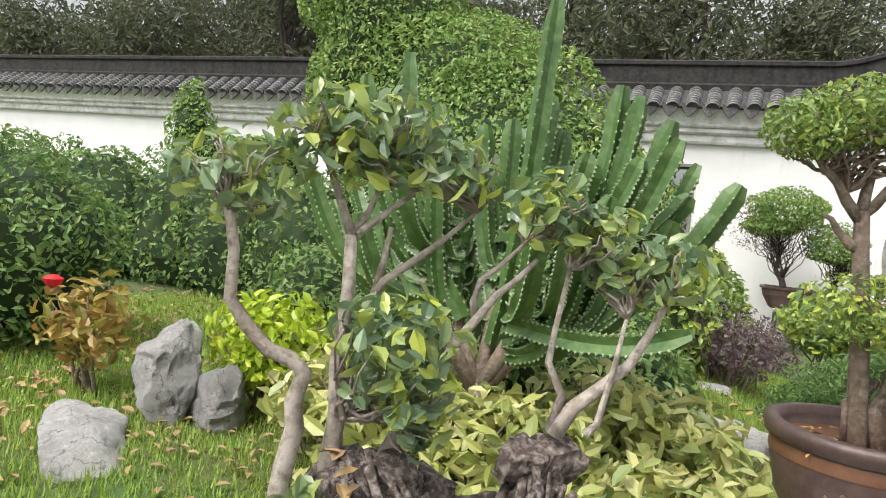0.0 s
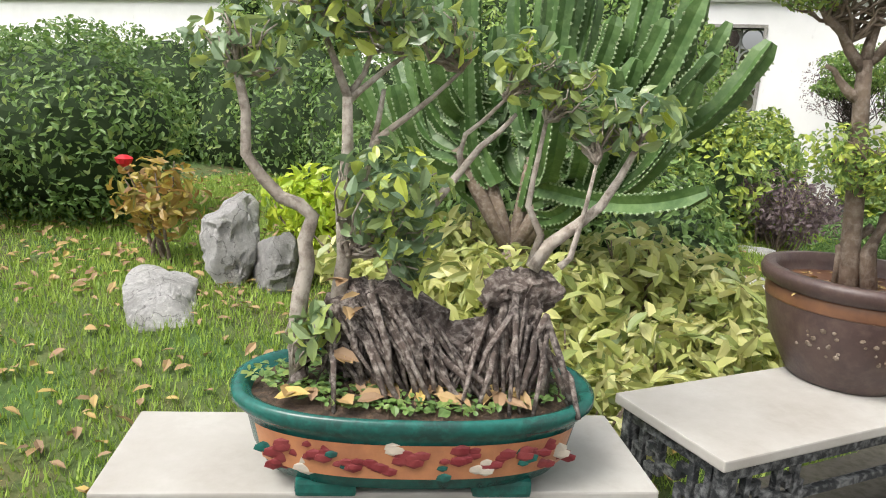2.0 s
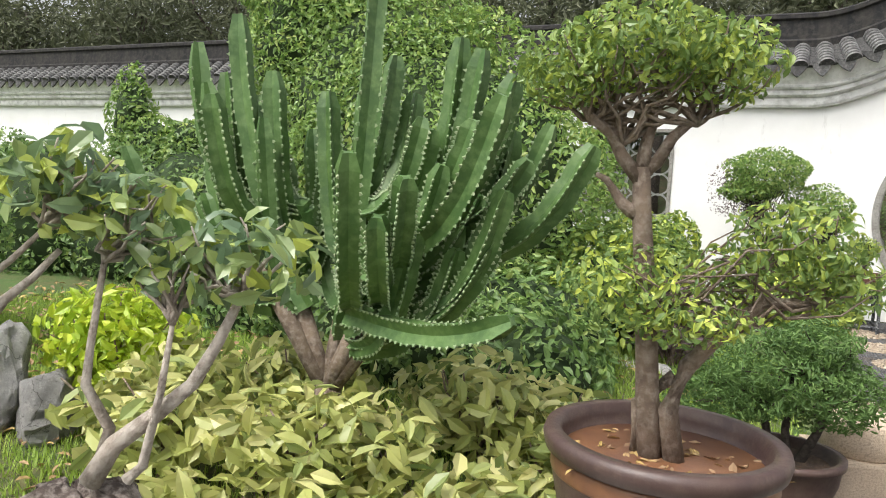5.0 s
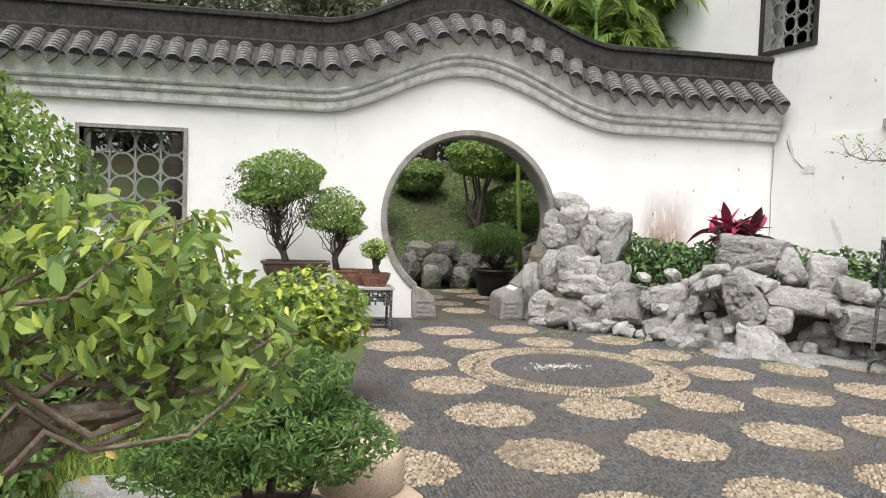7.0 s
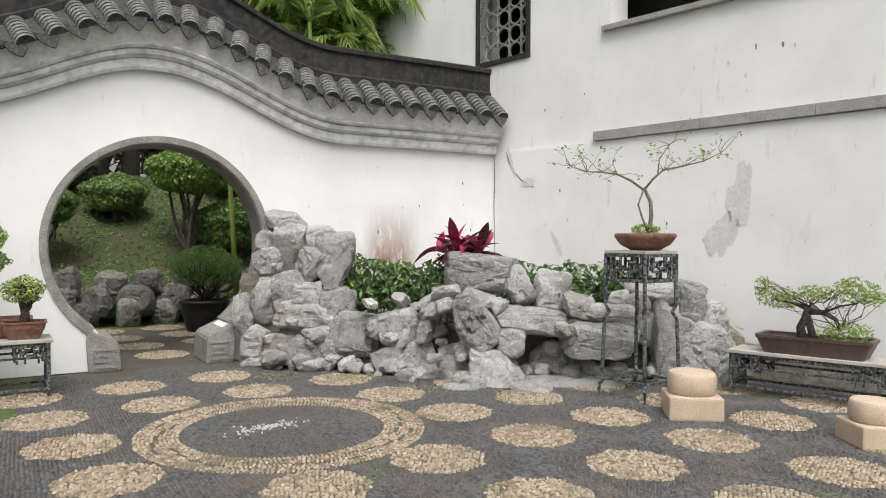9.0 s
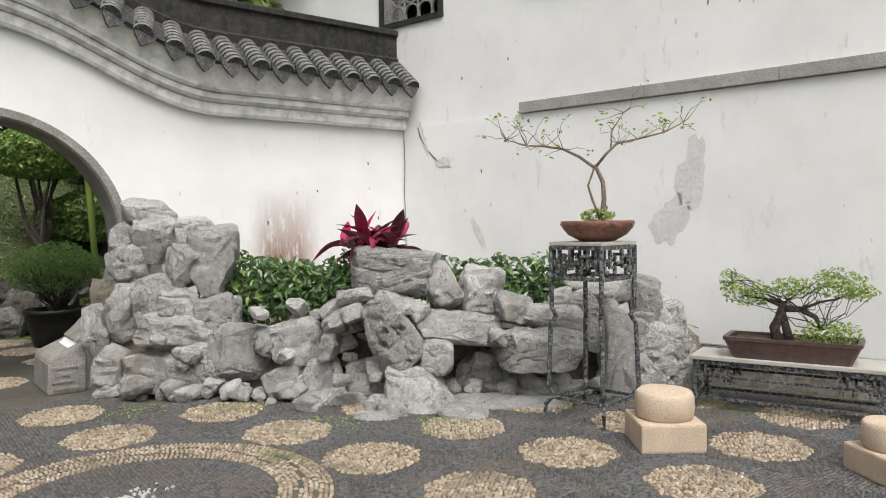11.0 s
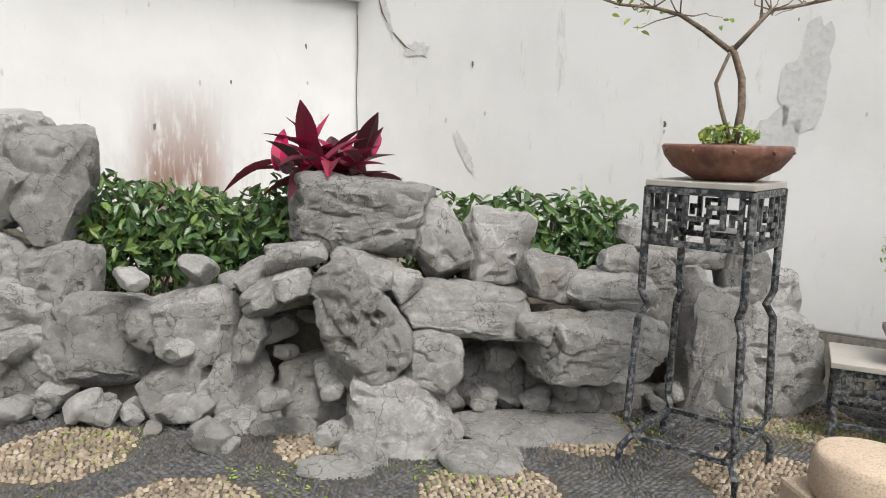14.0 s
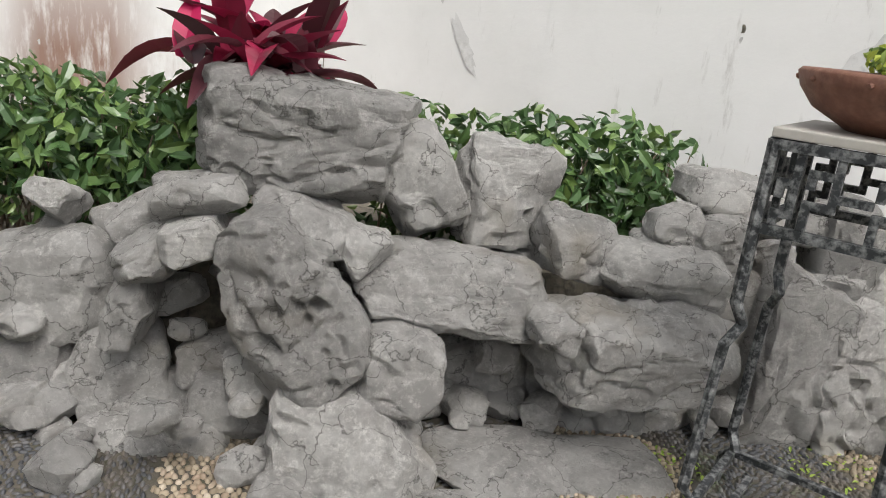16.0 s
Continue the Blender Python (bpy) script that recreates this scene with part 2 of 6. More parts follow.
M["bark_pale"] = surface("pale_fig_bark", (0.50, 0.45, 0.39), (0.34, 0.29, 0.24), (0.16, 0.125, 0.10), 9, 50, 0.85, 0.6, 0.008)
M["bark_dark"] = surface("dark_bark", (0.055, 0.042, 0.035), (0.03, 0.024, 0.02), (0.12, 0.10, 0.085), 8, 45, 0.9, 0.7, 0.01)
M["root"] = surface("dark_woody_roots", (0.12, 0.09, 0.075), (0.045, 0.034, 0.03), (0.42, 0.37, 0.33), 10, 60, 0.9, 0.6, 0.008)
M["grass_ground"] = surface("lawn_soil", (0.07, 0.135, 0.028), (0.12, 0.115, 0.045), (0.045, 0.08, 0.02), 2.5, 30, 0.95, 0.6, 0.02)
# darker version of the lawn soil, with the mound's shade in its colour
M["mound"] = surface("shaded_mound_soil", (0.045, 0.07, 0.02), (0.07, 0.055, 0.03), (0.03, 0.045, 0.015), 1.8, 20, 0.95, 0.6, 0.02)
M["hedge_core"] = surface("hedge_shade_core", (0.022, 0.045, 0.013), (0.035, 0.06, 0.02), None, 6, 20, 0.95, 0.6)
M["bare_render"] = surface("bare_grey_render", (0.68, 0.68, 0.675), (0.61, 0.61, 0.605), (0.52, 0.52, 0.51), 5, 30, 0.9, 0.2)
M["room_shade"] = surface("room_shade_backing", (0.03, 0.03, 0.028), (0.05, 0.05, 0.045), None, 2, 20, 0.9, 0.1)
M["leaf_hedge"] = leaf_mat("hedge_leaf", [(0.063, 0.147, 0.038), (0.116, 0.252, 0.059), (0.158, 0.336, 0.074), (0.252, 0.399, 0.095)])
M["leaf_ivy"] = leaf_mat("creeping_fig_leaf", [(0.076, 0.187, 0.037), (0.145, 0.306, 0.06), (0.221, 0.425, 0.085), (0.34, 0.51, 0.119)])
M["leaf_fig"] = leaf_mat("fig_bonsai_leaf", [(0.095, 0.20, 0.10), (0.16, 0.30, 0.13), (0.27, 0.43, 0.11), (0.62, 0.74, 0.10)], 0.28)
M["leaf_fresh"] = leaf_mat("fresh_green_leaf", [(0.085, 0.20, 0.05), (0.16, 0.31, 0.07), (0.28, 0.45, 0.08), (0.62, 0.70, 0.095)], 0.4)
M["leaf_bright"] = leaf_mat("lime_leaf", [(0.24, 0.46, 0.03), (0.34, 0.56, 0.04), (0.48, 0.64, 0.05)], 0.4, 0.35)
M["leaf_variegated"] = leaf_mat("cream_variegated_leaf", [(0.10, 0.20, 0.06), (0.36, 0.44, 0.11), (0.60, 0.60, 0.22), (0.74, 0.70, 0.34), (0.17, 0.30, 0.08)], 0.38)
M["leaf_juniper"] = leaf_mat("juniper_spray", [(0.06, 0.155, 0.035), (0.10, 0.23, 0.05), (0.15, 0.31, 0.07)], 0.6)
M["leaf_shrub"] = leaf_mat("glossy_shrub_leaf", [(0.033, 0.09, 0.033), (0.06, 0.15, 0.045), (0.105, 0.225, 0.06), (0.18, 0.33, 0.075)], 0.3, 0.15)
M["leaf_far"] = leaf_mat("distant_tree_leaf", [(0.048, 0.071, 0.037), (0.076, 0.111, 0.051), (0.119, 0.153, 0.068), (0.153, 0.187, 0.093)], 0.7)
M["leaf_palm"] = leaf_mat("palm_leaflet", [(0.102, 0.221, 0.051), (0.17, 0.34, 0.068), (0.34, 0.51, 0.102)], 0.45, 0.3)
M["leaf_red"] = leaf_mat("crimson_ti_leaf", [(0.06, 0.028, 0.032), (0.10, 0.03, 0.04), (0.16, 0.02, 0.04), (0.42, 0.015, 0.075), (0.60, 0.03, 0.14)], 0.32, 0.25)
M["leaf_purple"] = leaf_mat("purple_grey_leaf", [(0.105, 0.068, 0.083), (0.165, 0.12, 0.128), (0.225, 0.18, 0.165)], 0.6)
M["leaf_croton"] = leaf_mat("croton_leaf", [(0.264, 0.288, 0.048), (0.48, 0.36, 0.072), (0.36, 0.168, 0.06), (0.168, 0.24, 0.06)], 0.4)
M["leaf_fallen"] = leaf_mat("fallen_leaf", [(0.20, 0.125, 0.07), (0.34, 0.22, 0.12), (0.50, 0.37, 0.09), (0.27, 0.155, 0.09)], 0.7, 0.05)
M["leaf_grass"] = leaf_mat("grass_blade", [(0.14, 0.3, 0.04), (0.24, 0.44, 0.06), (0.36, 0.56, 0.1)], 0.6)
M["cactus"] = surface("cactus_skin", (0.050, 0.110, 0.028), (0.085, 0.165, 0.042), (0.14, 0.23, 0.075), 3, 25, 0.45, 0.15)
M["cactus_edge"] = surface("cactus_rib_edge", (0.22, 0.32, 0.16), (0.32, 0.38, 0.22), None, 8, 40, 0.6, 0.1)
M["petal_red"] = surface("red_petal", (0.65, 0.01, 0.02), (0.5, 0.01, 0.02), None, 8, 40, 0.5, 0.05)


# ---- mesh helpers ----
def part(name, bm, material, parent=None, label="", smooth=False):
    """Links a bmesh (or a ready mesh) as one mesh object."""
    if isinstance(bm, bmesh.types.BMesh):
        me = bpy.data.meshes.new(name)
        bmesh.ops.recalc_face_normals(bm, faces=bm.faces)
        bm.to_mesh(me)
        bm.free()
    else:
        me = bm
    if material is not None and not me.materials:
        me.materials.append(material)
    if smooth:
        me.polygons.foreach_set("use_smooth", [True] * len(me.polygons))
    ob = new(name, me)
    if parent is not None:
        ob.parent = parent
    if label:
        ob["label"] = label
    return ob


def empty(name, m, label="", category="", group="", kind=""):
    ob = new(name)
    ob.matrix_world = m
    ob.empty_display_size = 0.1
    return tagged(ob, label, category, group, kind)


def box_bm(x0, x1, y0, y1, z0, z1, bevel=0.0, bm=None):
    own = bm is None
    bm = bm or bmesh.new()
    vs = [bm.verts.new(p) for p in ((x0, y0, z0), (x1, y0, z0), (x1, y1, z0), (x0, y1, z0), (x0, y0, z1), (x1, y0, z1), (x1, y1, z1), (x0, y1, z1))]
    for f in ((0, 3, 2, 1), (4, 5, 6, 7), (0, 1, 5, 4), (1, 2, 6, 5), (2, 3, 7, 6), (3, 0, 4, 7)):
        bm.faces.new([vs[i] for i in f])
    if bevel and own:
        bmesh.ops.bevel(bm, geom=bm.edges[:], offset=bevel, segments=2, affect="EDGES", profile=0.6)
    return bm


def lathe_bm(profile, n=40, sx=1.0, sy=1.0, power=2.0):
    """Turned shape; profile of (radius, z). sx, sy stretch it, power squares the plan off."""
    bm = bmesh.new()
    rings = []
    for r, z in profile:
        ring = []
        for i in range(n):
            a = 2 * math.pi * i / n
            c, s = math.cos(a), math.sin(a)
            k = (abs(c) ** power + abs(s) ** power) ** (-1 / power)
            ring.append(bm.verts.new((r * k * c * sx, r * k * s * sy, z)))
        rings.append(ring)
    for a, b in zip(rings, rings[1:]):
        for i in range(n):
            j = (i + 1) % n
            bm.faces.new((a[i], a[j], b[j], b[i]))
    bm.faces.new(rings[0][::-1])
    bm.faces.new(rings[-1])
    return bm


def tube_into(bm, pts, radii, n=8, flat=1.0):
    """A tapered tube along points, added to bm."""
    pts = [Vector(p) for p in pts]
    rings = []
    ref = Vector((0.31, 0.17, 0.93))
    for i, p in enumerate(pts):
        d = (pts[min(i + 1, len(pts) - 1)] - pts[max(i - 1, 0)]).normalized()
        u = d.cross(ref)
        if u.length < 1e-3:
            u = d.cross(Vector((1, 0, 0)))
        u.normalize()
        v = d.cross(u)
        rings.append([bm.verts.new(p + (u * math.cos(2 * math.pi * k / n) + v * math.sin(2 * math.pi * k / n) * flat) * radii[i]) for k in range(n)])
    for a, b in zip(rings, rings[1:]):
        for i in range(n):
            j = (i + 1) % n
            bm.faces.new((a[i], a[j], b[j], b[i]))
    bm.faces.new(rings[0][::-1])
    bm.faces.new(rings[-1])


def wiggle(rng, a, b, n, amp):
    a, b = Vector(a), Vector(b)
    L = (b - a).length
    out = []
    for i in range(n + 1):
        t = i / n
        j = Vector((rng.uniform(-1, 1), rng.uniform(-1, 1), rng.uniform(-1, 1))) * amp * L * math.sin(math.pi * t)
        out.append(a.lerp(b, t) + j)
    return out


def leaves_mesh(name, pts, nrm, size, mat, seed=0, aspect=0.5, droop=0.2, spread=0.9, fold=0.18, vary=0.35):
    """One mesh of folded leaf blades at points, roughly facing along nrm."""
    rng = np.random.default_rng(seed)
    pts = np.asarray(pts, float)
    nrm = np.asarray(nrm, float)
    n = len(pts)
    nrm = nrm + rng.normal(0, spread, (n, 3))
    nrm[:, 2] += 0.35
    nrm /= np.linalg.norm(nrm, axis=1)[:, None] + 1e-9
    d = rng.normal(0, 1, (n, 3))
    d[:, 2] -= droop
    d -= (d * nrm).sum(1)[:, None] * nrm
    d /= np.linalg.norm(d, axis=1)[:, None] + 1e-9
    s = np.cross(nrm, d)
    L = size * (1 + rng.uniform(-vary, vary, n))[:, None]
    W = L * aspect
    base = pts - d * L * 0.5
    v = np.empty((n, 8, 3))
    v[:, 0] = base
    v[:, 1] = base + d * L * 0.32 + s * W * 0.46 + nrm * L * fold * 0.5
    v[:, 2] = base + d * L * 0.32
    v[:, 3] = base + d * L * 0.32 - s * W * 0.46 + nrm * L * fold * 0.5
    v[:, 4] = base + d * L * 0.70 + s * W * 0.36 + nrm * L * fold * 0.3
    v[:, 5] = base + d * L * 0.70 - nrm * L * fold * 0.2
    v[:, 6] = base + d * L * 0.70 - s * W * 0.36 + nrm * L * fold * 0.3
    v[:, 7] = base + d * L - nrm * L * fold * 0.7
    f4 = np.array([(1, 2, 5, 4), (2, 3, 6, 5)])
    f3 = np.array([(0, 2, 1), (0, 3, 2), (4, 5, 7), (5, 6, 7)])
    off = (np.arange(n) * 8)[:, None, None]
    faces = (f4[None] + off).reshape(-1, 4).tolist() + (f3[None] + off).reshape(-1, 3).tolist()
    me = bpy.data.meshes.new(name)
    me.from_pydata(v.reshape(-1, 3).tolist(), [], faces)
    me.materials.append(mat)
    return me


def on_blobs(rng, blobs, n, lump=0.12, deep=0.25):
    """Points and outward directions near the skin of ellipsoids (cx, cy, cz, rx, ry, rz)."""
    vol = np.array([(b[3] * b[4] + b[4] * b[5] + b[3] * b[5]) for b in blobs])
    pick = rng.choice(len(blobs), n, p=vol / vol.sum())
    B = np.array(blobs)[pick]
    d = rng.normal(0, 1, (n, 3))
    d /= np.linalg.norm(d, axis=1)[:, None]
    ph = np.sin(d[:, 0] * 5 + pick) * np.cos(d[:, 1] * 6 - pick) + np.sin(d[:, 2] * 7 + 2 * pick)
    r = 1 - deep * rng.random(n) ** 2 + lump * ph * 0.5
    p = B[:, :3] + d * B[:, 3:6] * r[:, None]
    return p, d / B[:, 3:6] * B[:, 3:6].mean(1)[:, None]


def noisy(bm, amp, freq, seed=0.0):
    for v in bm.verts:
        p = v.co * freq + Vector((seed, seed * 1.7, -seed))
        v.co += Vector((noise.noise(p), noise.noise(p + Vector((9.1, 0, 0))), noise.noise(p + Vector((0, 7.3, 0))))) * amp


def ico_bm(sub=3):
    bm = bmesh.new()
    bmesh.ops.create_icosphere(bm, subdivisions=sub, radius=1.0)
    return bm


# ================= large structure =================
GATE_X, GATE_Z, GATE_R = -0.015, 1.285, 1.10
WALL_D = 0.42
SIDE_X = 4.24


def cornice_z(x):
    """Lower edge of the cornice along the gate wall: level, rising in a wave over the gate."""
    if x < -0.1:
        t = min(1, max(0, (x + 2.0) / 1.9))
        return 2.56 + 0.56 * (0.5 - 0.5 * math.cos(math.pi * t))
    t = min(1, max(0, (2.0 - x) / 2.1))
    return 2.50 + 0.62 * (0.5 - 0.5 * math.cos(math.pi * t))


def gate_span(x):
    """Lower and upper edge of the round opening at x, or None."""
    d = GATE_R ** 2 - (x - GATE_X) ** 2
    if d <= 0:
        return None
    s = math.sqrt(d)
    lo = 0.0 if abs(x - GATE_X) < 0.58 else GATE_Z - s
    return max(0.0, lo), GATE_Z + s


def gate_wall():
    win = (-4.76, -3.58, 1.12, 2.23)
    xs = sorted(set([round(-25 + 0.25 * i, 3) for i in range(81)] + [round(-4.7 + 0.1 * i, 3) for i in range(36)]
                    + [GATE_X + GATE_R * math.cos(math.pi * i / 60) for i in range(61)] + [GATE_X - 0.58, GATE_X + 0.58, win[0], win[1]]
                    + [round(1.1 + 0.08 * i, 3) for i in range(14)] + [2.5, 3.0, 3.5, SIDE_X]))
    bm = bmesh.new()

    def slab(xa, xb, za0, zb0, za1, zb1):
        if za1 - za0 < 1e-5 and zb1 - zb0 < 1e-5:
            return
        for y in (0.0, WALL_D):
            bm.faces.new([bm.verts.new(p) for p in ((xa, y, za0), (xb, y, zb0), (xb, y, zb1), (xa, y, za1))])

    def reveal(xa, za, xb, zb):
        bm.faces.new([bm.verts.new(p) for p in ((xa, 0, za), (xb, 0, zb), (xb, WALL_D, zb), (xa, WALL_D, za))])

    for xa, xb in zip(xs, xs[1:]):
        ta, tb = cornice_z(xa) + 0.3, cornice_z(xb) + 0.3
        mid = (xa + xb) / 2
        if gate_span(mid):
            ga = gate_span(xa) or (GATE_Z, GATE_Z)
            gb = gate_span(xb) or (GATE_Z, GATE_Z)
            if abs(mid - GATE_X) < 0.58:
                ga, gb = (0.0, ga[1]), (0.0, gb[1])
            elif ga[0] == 0.0:
                ga = (GATE_Z - math.sqrt(GATE_R ** 2 - 0.58 ** 2), ga[1])
            elif gb[0] == 0.0:
                gb = (GATE_Z - math.sqrt(GATE_R ** 2 - 0.58 ** 2), gb[1])
            slab(xa, xb, 0, 0, ga[0], gb[0])
            slab(xa, xb, ga[1], gb[1], ta, tb)
            reveal(xa, ga[1], xb, gb[1])
            if ga[0] > 0:
                reveal(xa, ga[0], xb, gb[0])
        elif win[0] - 1e-4 < mid < win[1]:
            slab(xa, xb, 0, 0, win[2], win[2])
            slab(xa, xb, win[3], win[3], ta, tb)
            reveal(xa, win[2], xb, win[2])
            reveal(xa, win[3], xb, win[3])
        else:
            slab(xa, xb, 0, 0, ta, tb)
    for x in win[:2]:
        reveal(x, win[2], x, win[3])
    for s in (-0.58, 0.58):
        reveal(GATE_X + s, 0, GATE_X + s, GATE_Z - math.sqrt(GATE_R ** 2 - 0.58 ** 2))
    bmesh.ops.remove_doubles(bm, verts=bm.verts, dist=1e-4)
    wall = part("wall_north", bm, M["plaster"])
    return tagged(wall, "white plastered garden wall with a round moon gate", "wall", kind="structure")


wall_north = gate_wall()


def sweep(name, section, xs, mat, parent, label=""):
    """Sweeps a (y, dz) section along the wave of the cornice."""
    bm = bmesh.new()
    rings = [[bm.verts.new((x, y, cornice_z(x) + dz)) for y, dz in section] for x in xs]
    n = len(section)
    for a, b in zip(rings, rings[1:]):
        for i in range(n):
            j = (i + 1) % n
            bm.faces.new((a[i], a[j], b[j], b[i]))
    bm.faces.new(rings[0])
    bm.faces.new(rings[-1][::-1])
    return part(name, bm, mat, parent, label)


XS = [round(-25 + 0.3 * i, 3) for i in range(73)] + [round(-2.95 + 0.06 * i, 3) for i in range(95)] + [2.8, 3.2, 3.6, 4.0, 4.22]
XS = sorted(set(XS))
roof = tagged(empty("wall_roof", pose(0, 0, 0)), "dark tiled coping roof waving along the garden wall", "roof", kind="structure")
sweep("cornice_band", [(0.0, 0.0), (-0.07, 0.0), (-0.085, 0.03), (-0.085, 0.115), (0.0, 0.115)], XS, M["cornice"], roof, "grey plaster lower cornice band")
sweep("cornice_band", [(0.0, 0.119), (-0.10, 0.119), (-0.14, 0.15), (-0.14, 0.205), (0.0, 0.205)], XS, M["cornice"], roof, "grey plaster upper cornice band")
sweep("cornice_cove", [(0.002, 0.209), (-0.16, 0.209), (-0.185, 0.235), (-0.185, 0.26), (0.002, 0.30)], XS, M["cornice"], roof, "stepped cornice fillet")
sweep("eave_plaster", [(0.004, 0.27), (-0.17, 0.264), (-0.21, 0.36), (-0.25, 0.47), (0.02, 0.70)], XS, M["cornice_white"], roof, "white plaster under the eave tiles")
sweep("roof_bed", [(-0.30, 0.475), (0.06, 0.76), (0.38, 0.76), (0.74, 0.475), (0.70, 0.44), (0.30, 0.65), (0.10, 0.65), (-0.27, 0.45)], XS, M["tile"], roof, "bed of dark concave tiles")
sweep("ridge", [(0.07, 0.70), (0.05, 0.84), (0.085, 0.87), (0.085, 1.10), (0.05, 1.12), (0.05, 1.17), (0.12, 1.20), (0.30, 1.20), (0.37, 1.17), (0.37, 1.12), (0.335, 1.10), (0.335, 0.87), (0.37, 0.84), (0.35, 0.70)], XS, M["ridge"], roof, "blackened plaster ridge with a moulded cap")
sweep("rear_cornice", [(WALL_D, 0.0), (WALL_D + 0.1, 0.02), (WALL_D + 0.22, 0.42), (WALL_D, 0.42)], XS, M["cornice"], roof)


def roll_mesh():
    """A run of overlapping convex tiles, each lip stepping over the next."""
    bm = bmesh.new()
    length, n = 0.47, 9
    steps = 7
    for s in range(steps):
        y0, y1 = -length / 2 + length * s / steps, -length / 2 + length * (s + 1) / steps + 0.012
        rings = []
        for y, r in ((y0, 0.080), (y0 + 0.022, 0.088), (y1, 0.066)):
            rings.append([bm.verts.new((r * math.cos(math.pi * k / n) * 1.08, y, r * math.sin(math.pi * k / n))) for k in range(n + 1)])
        for a, b in zip(rings, rings[1:]):
            for k in range(n):
                f = bm.faces.new((a[k], a[k + 1], b[k + 1], b[k]))
                f.material_index = 1 if a is rings[0] else 0
        bm.faces.new(rings[0]).material_index = 1 if s else 0
    me = bpy.data.meshes.new("tile_roll")
    bm.to_mesh(me)
    bm.free()
    me.materials.append(M["tile"])
    me.materials.append(M["tile_lip"])
    return me


def drip_mesh():
    """A hanging pointed drip tile with a curved lip."""
    bm = bmesh.new()
    prof = [(-0.10, 0.045), (-0.095, 0.0), (-0.075, -0.045), (-0.04, -0.085), (0.0, -0.115), (0.04, -0.085), (0.075, -0.045), (0.095, 0.0), (0.10, 0.045), (0.05, 0.015), (0.0, 0.005), (-0.05, 0.015)]
    prof = [(x * 1.08, z * 1.3) for x, z in prof]
    fr = [bm.verts.new((x, -0.012 + 0.9 * x * x, z)) for x, z in prof]
    bk = [bm.verts.new((x, 0.014 + 0.9 * x * x, z)) for x, z in prof]
    bm.faces.new(fr)
    bm.faces.new(bk[::-1])
    for i in range(len(prof)):
        j = (i + 1) % len(prof)
        bm.faces.new((fr[i], bk[i], bk[j], fr[j]))
    me = bpy.data.meshes.new("drip_tile")
    bmesh.ops.recalc_face_normals(bm, faces=bm.faces)
    bm.to_mesh(me)
    bm.free()
    me.materials.append(M["tile"])
    return me


def lay_tiles():
    rm, dm = roll_mesh(), drip_mesh()
    rng = random.Random(4)
    slope = math.degrees(math.atan2(0.285, 0.36))
    x = SIDE_X - 0.1
    while x > -24:
        z = cornice_z(x)
        lean = math.degrees(math.atan2(cornice_z(x + 0.05) - cornice_z(x - 0.05), 0.1))
        o = part("tile_roll", rm, None, roof)
        o.matrix_local = pose(x, -0.145 + rng.uniform(-0.008, 0.008), z + 0.60 + rng.uniform(-0.006, 0.006), 0, -lean, 0) @ pose(0, 0, 0, slope, 0, rng.uniform(-1.5, 1.5))
        xd = x - 0.03
        lean = math.degrees(math.atan2(cornice_z(xd + 0.05) - cornice_z(xd - 0.05), 0.1))
        d = part("drip_tile", dm, None, roof)
        d.matrix_local = pose(xd, -0.325 + rng.uniform(-0.01, 0.01), cornice_z(xd) + 0.47, -12, -lean, rng.uniform(-3, 3))
        x -= 0.26


lay_tiles()


def gate_frame():
    """Stone ring lining the moon gate, slightly proud of both faces."""
    bm = bmesh.new()
    n = 72
    a0 = math.asin((0.42 - GATE_Z) / GATE_R)
    rings = []
    for i in range(n + 1):
        a = a0 + (math.pi - 2 * a0) * i / n
        c, s = math.cos(a), math.sin(a)
        ring = []
        for r, y in ((GATE_R + 0.055, -0.03), (GATE_R - 0.012, -0.03), (GATE_R - 0.03, -0.005), (GATE_R - 0.03, WALL_D + 0.005), (GATE_R - 0.012, WALL_D + 0.03), (GATE_R + 0.055, WALL_D + 0.03)):
            ring.append(bm.verts.new((GATE_X + r * c, y, GATE_Z + r * s)))
        rings.append(ring)
    for a, b in zip(rings, rings[1:]):
        for i in range(6):
            j = (i + 1) % 6
            bm.faces.new((a[i], a[j], b[j], b[i]))
    bm.faces.new(rings[0])
    bm.faces.new(rings[-1][::-1])
    g = part("moon_gate_frame", bm, M["gate_stone"])
    return tagged(g, "grey weathered stone ring lining the moon gate", "gate frame", kind="structure")


gate_frame()


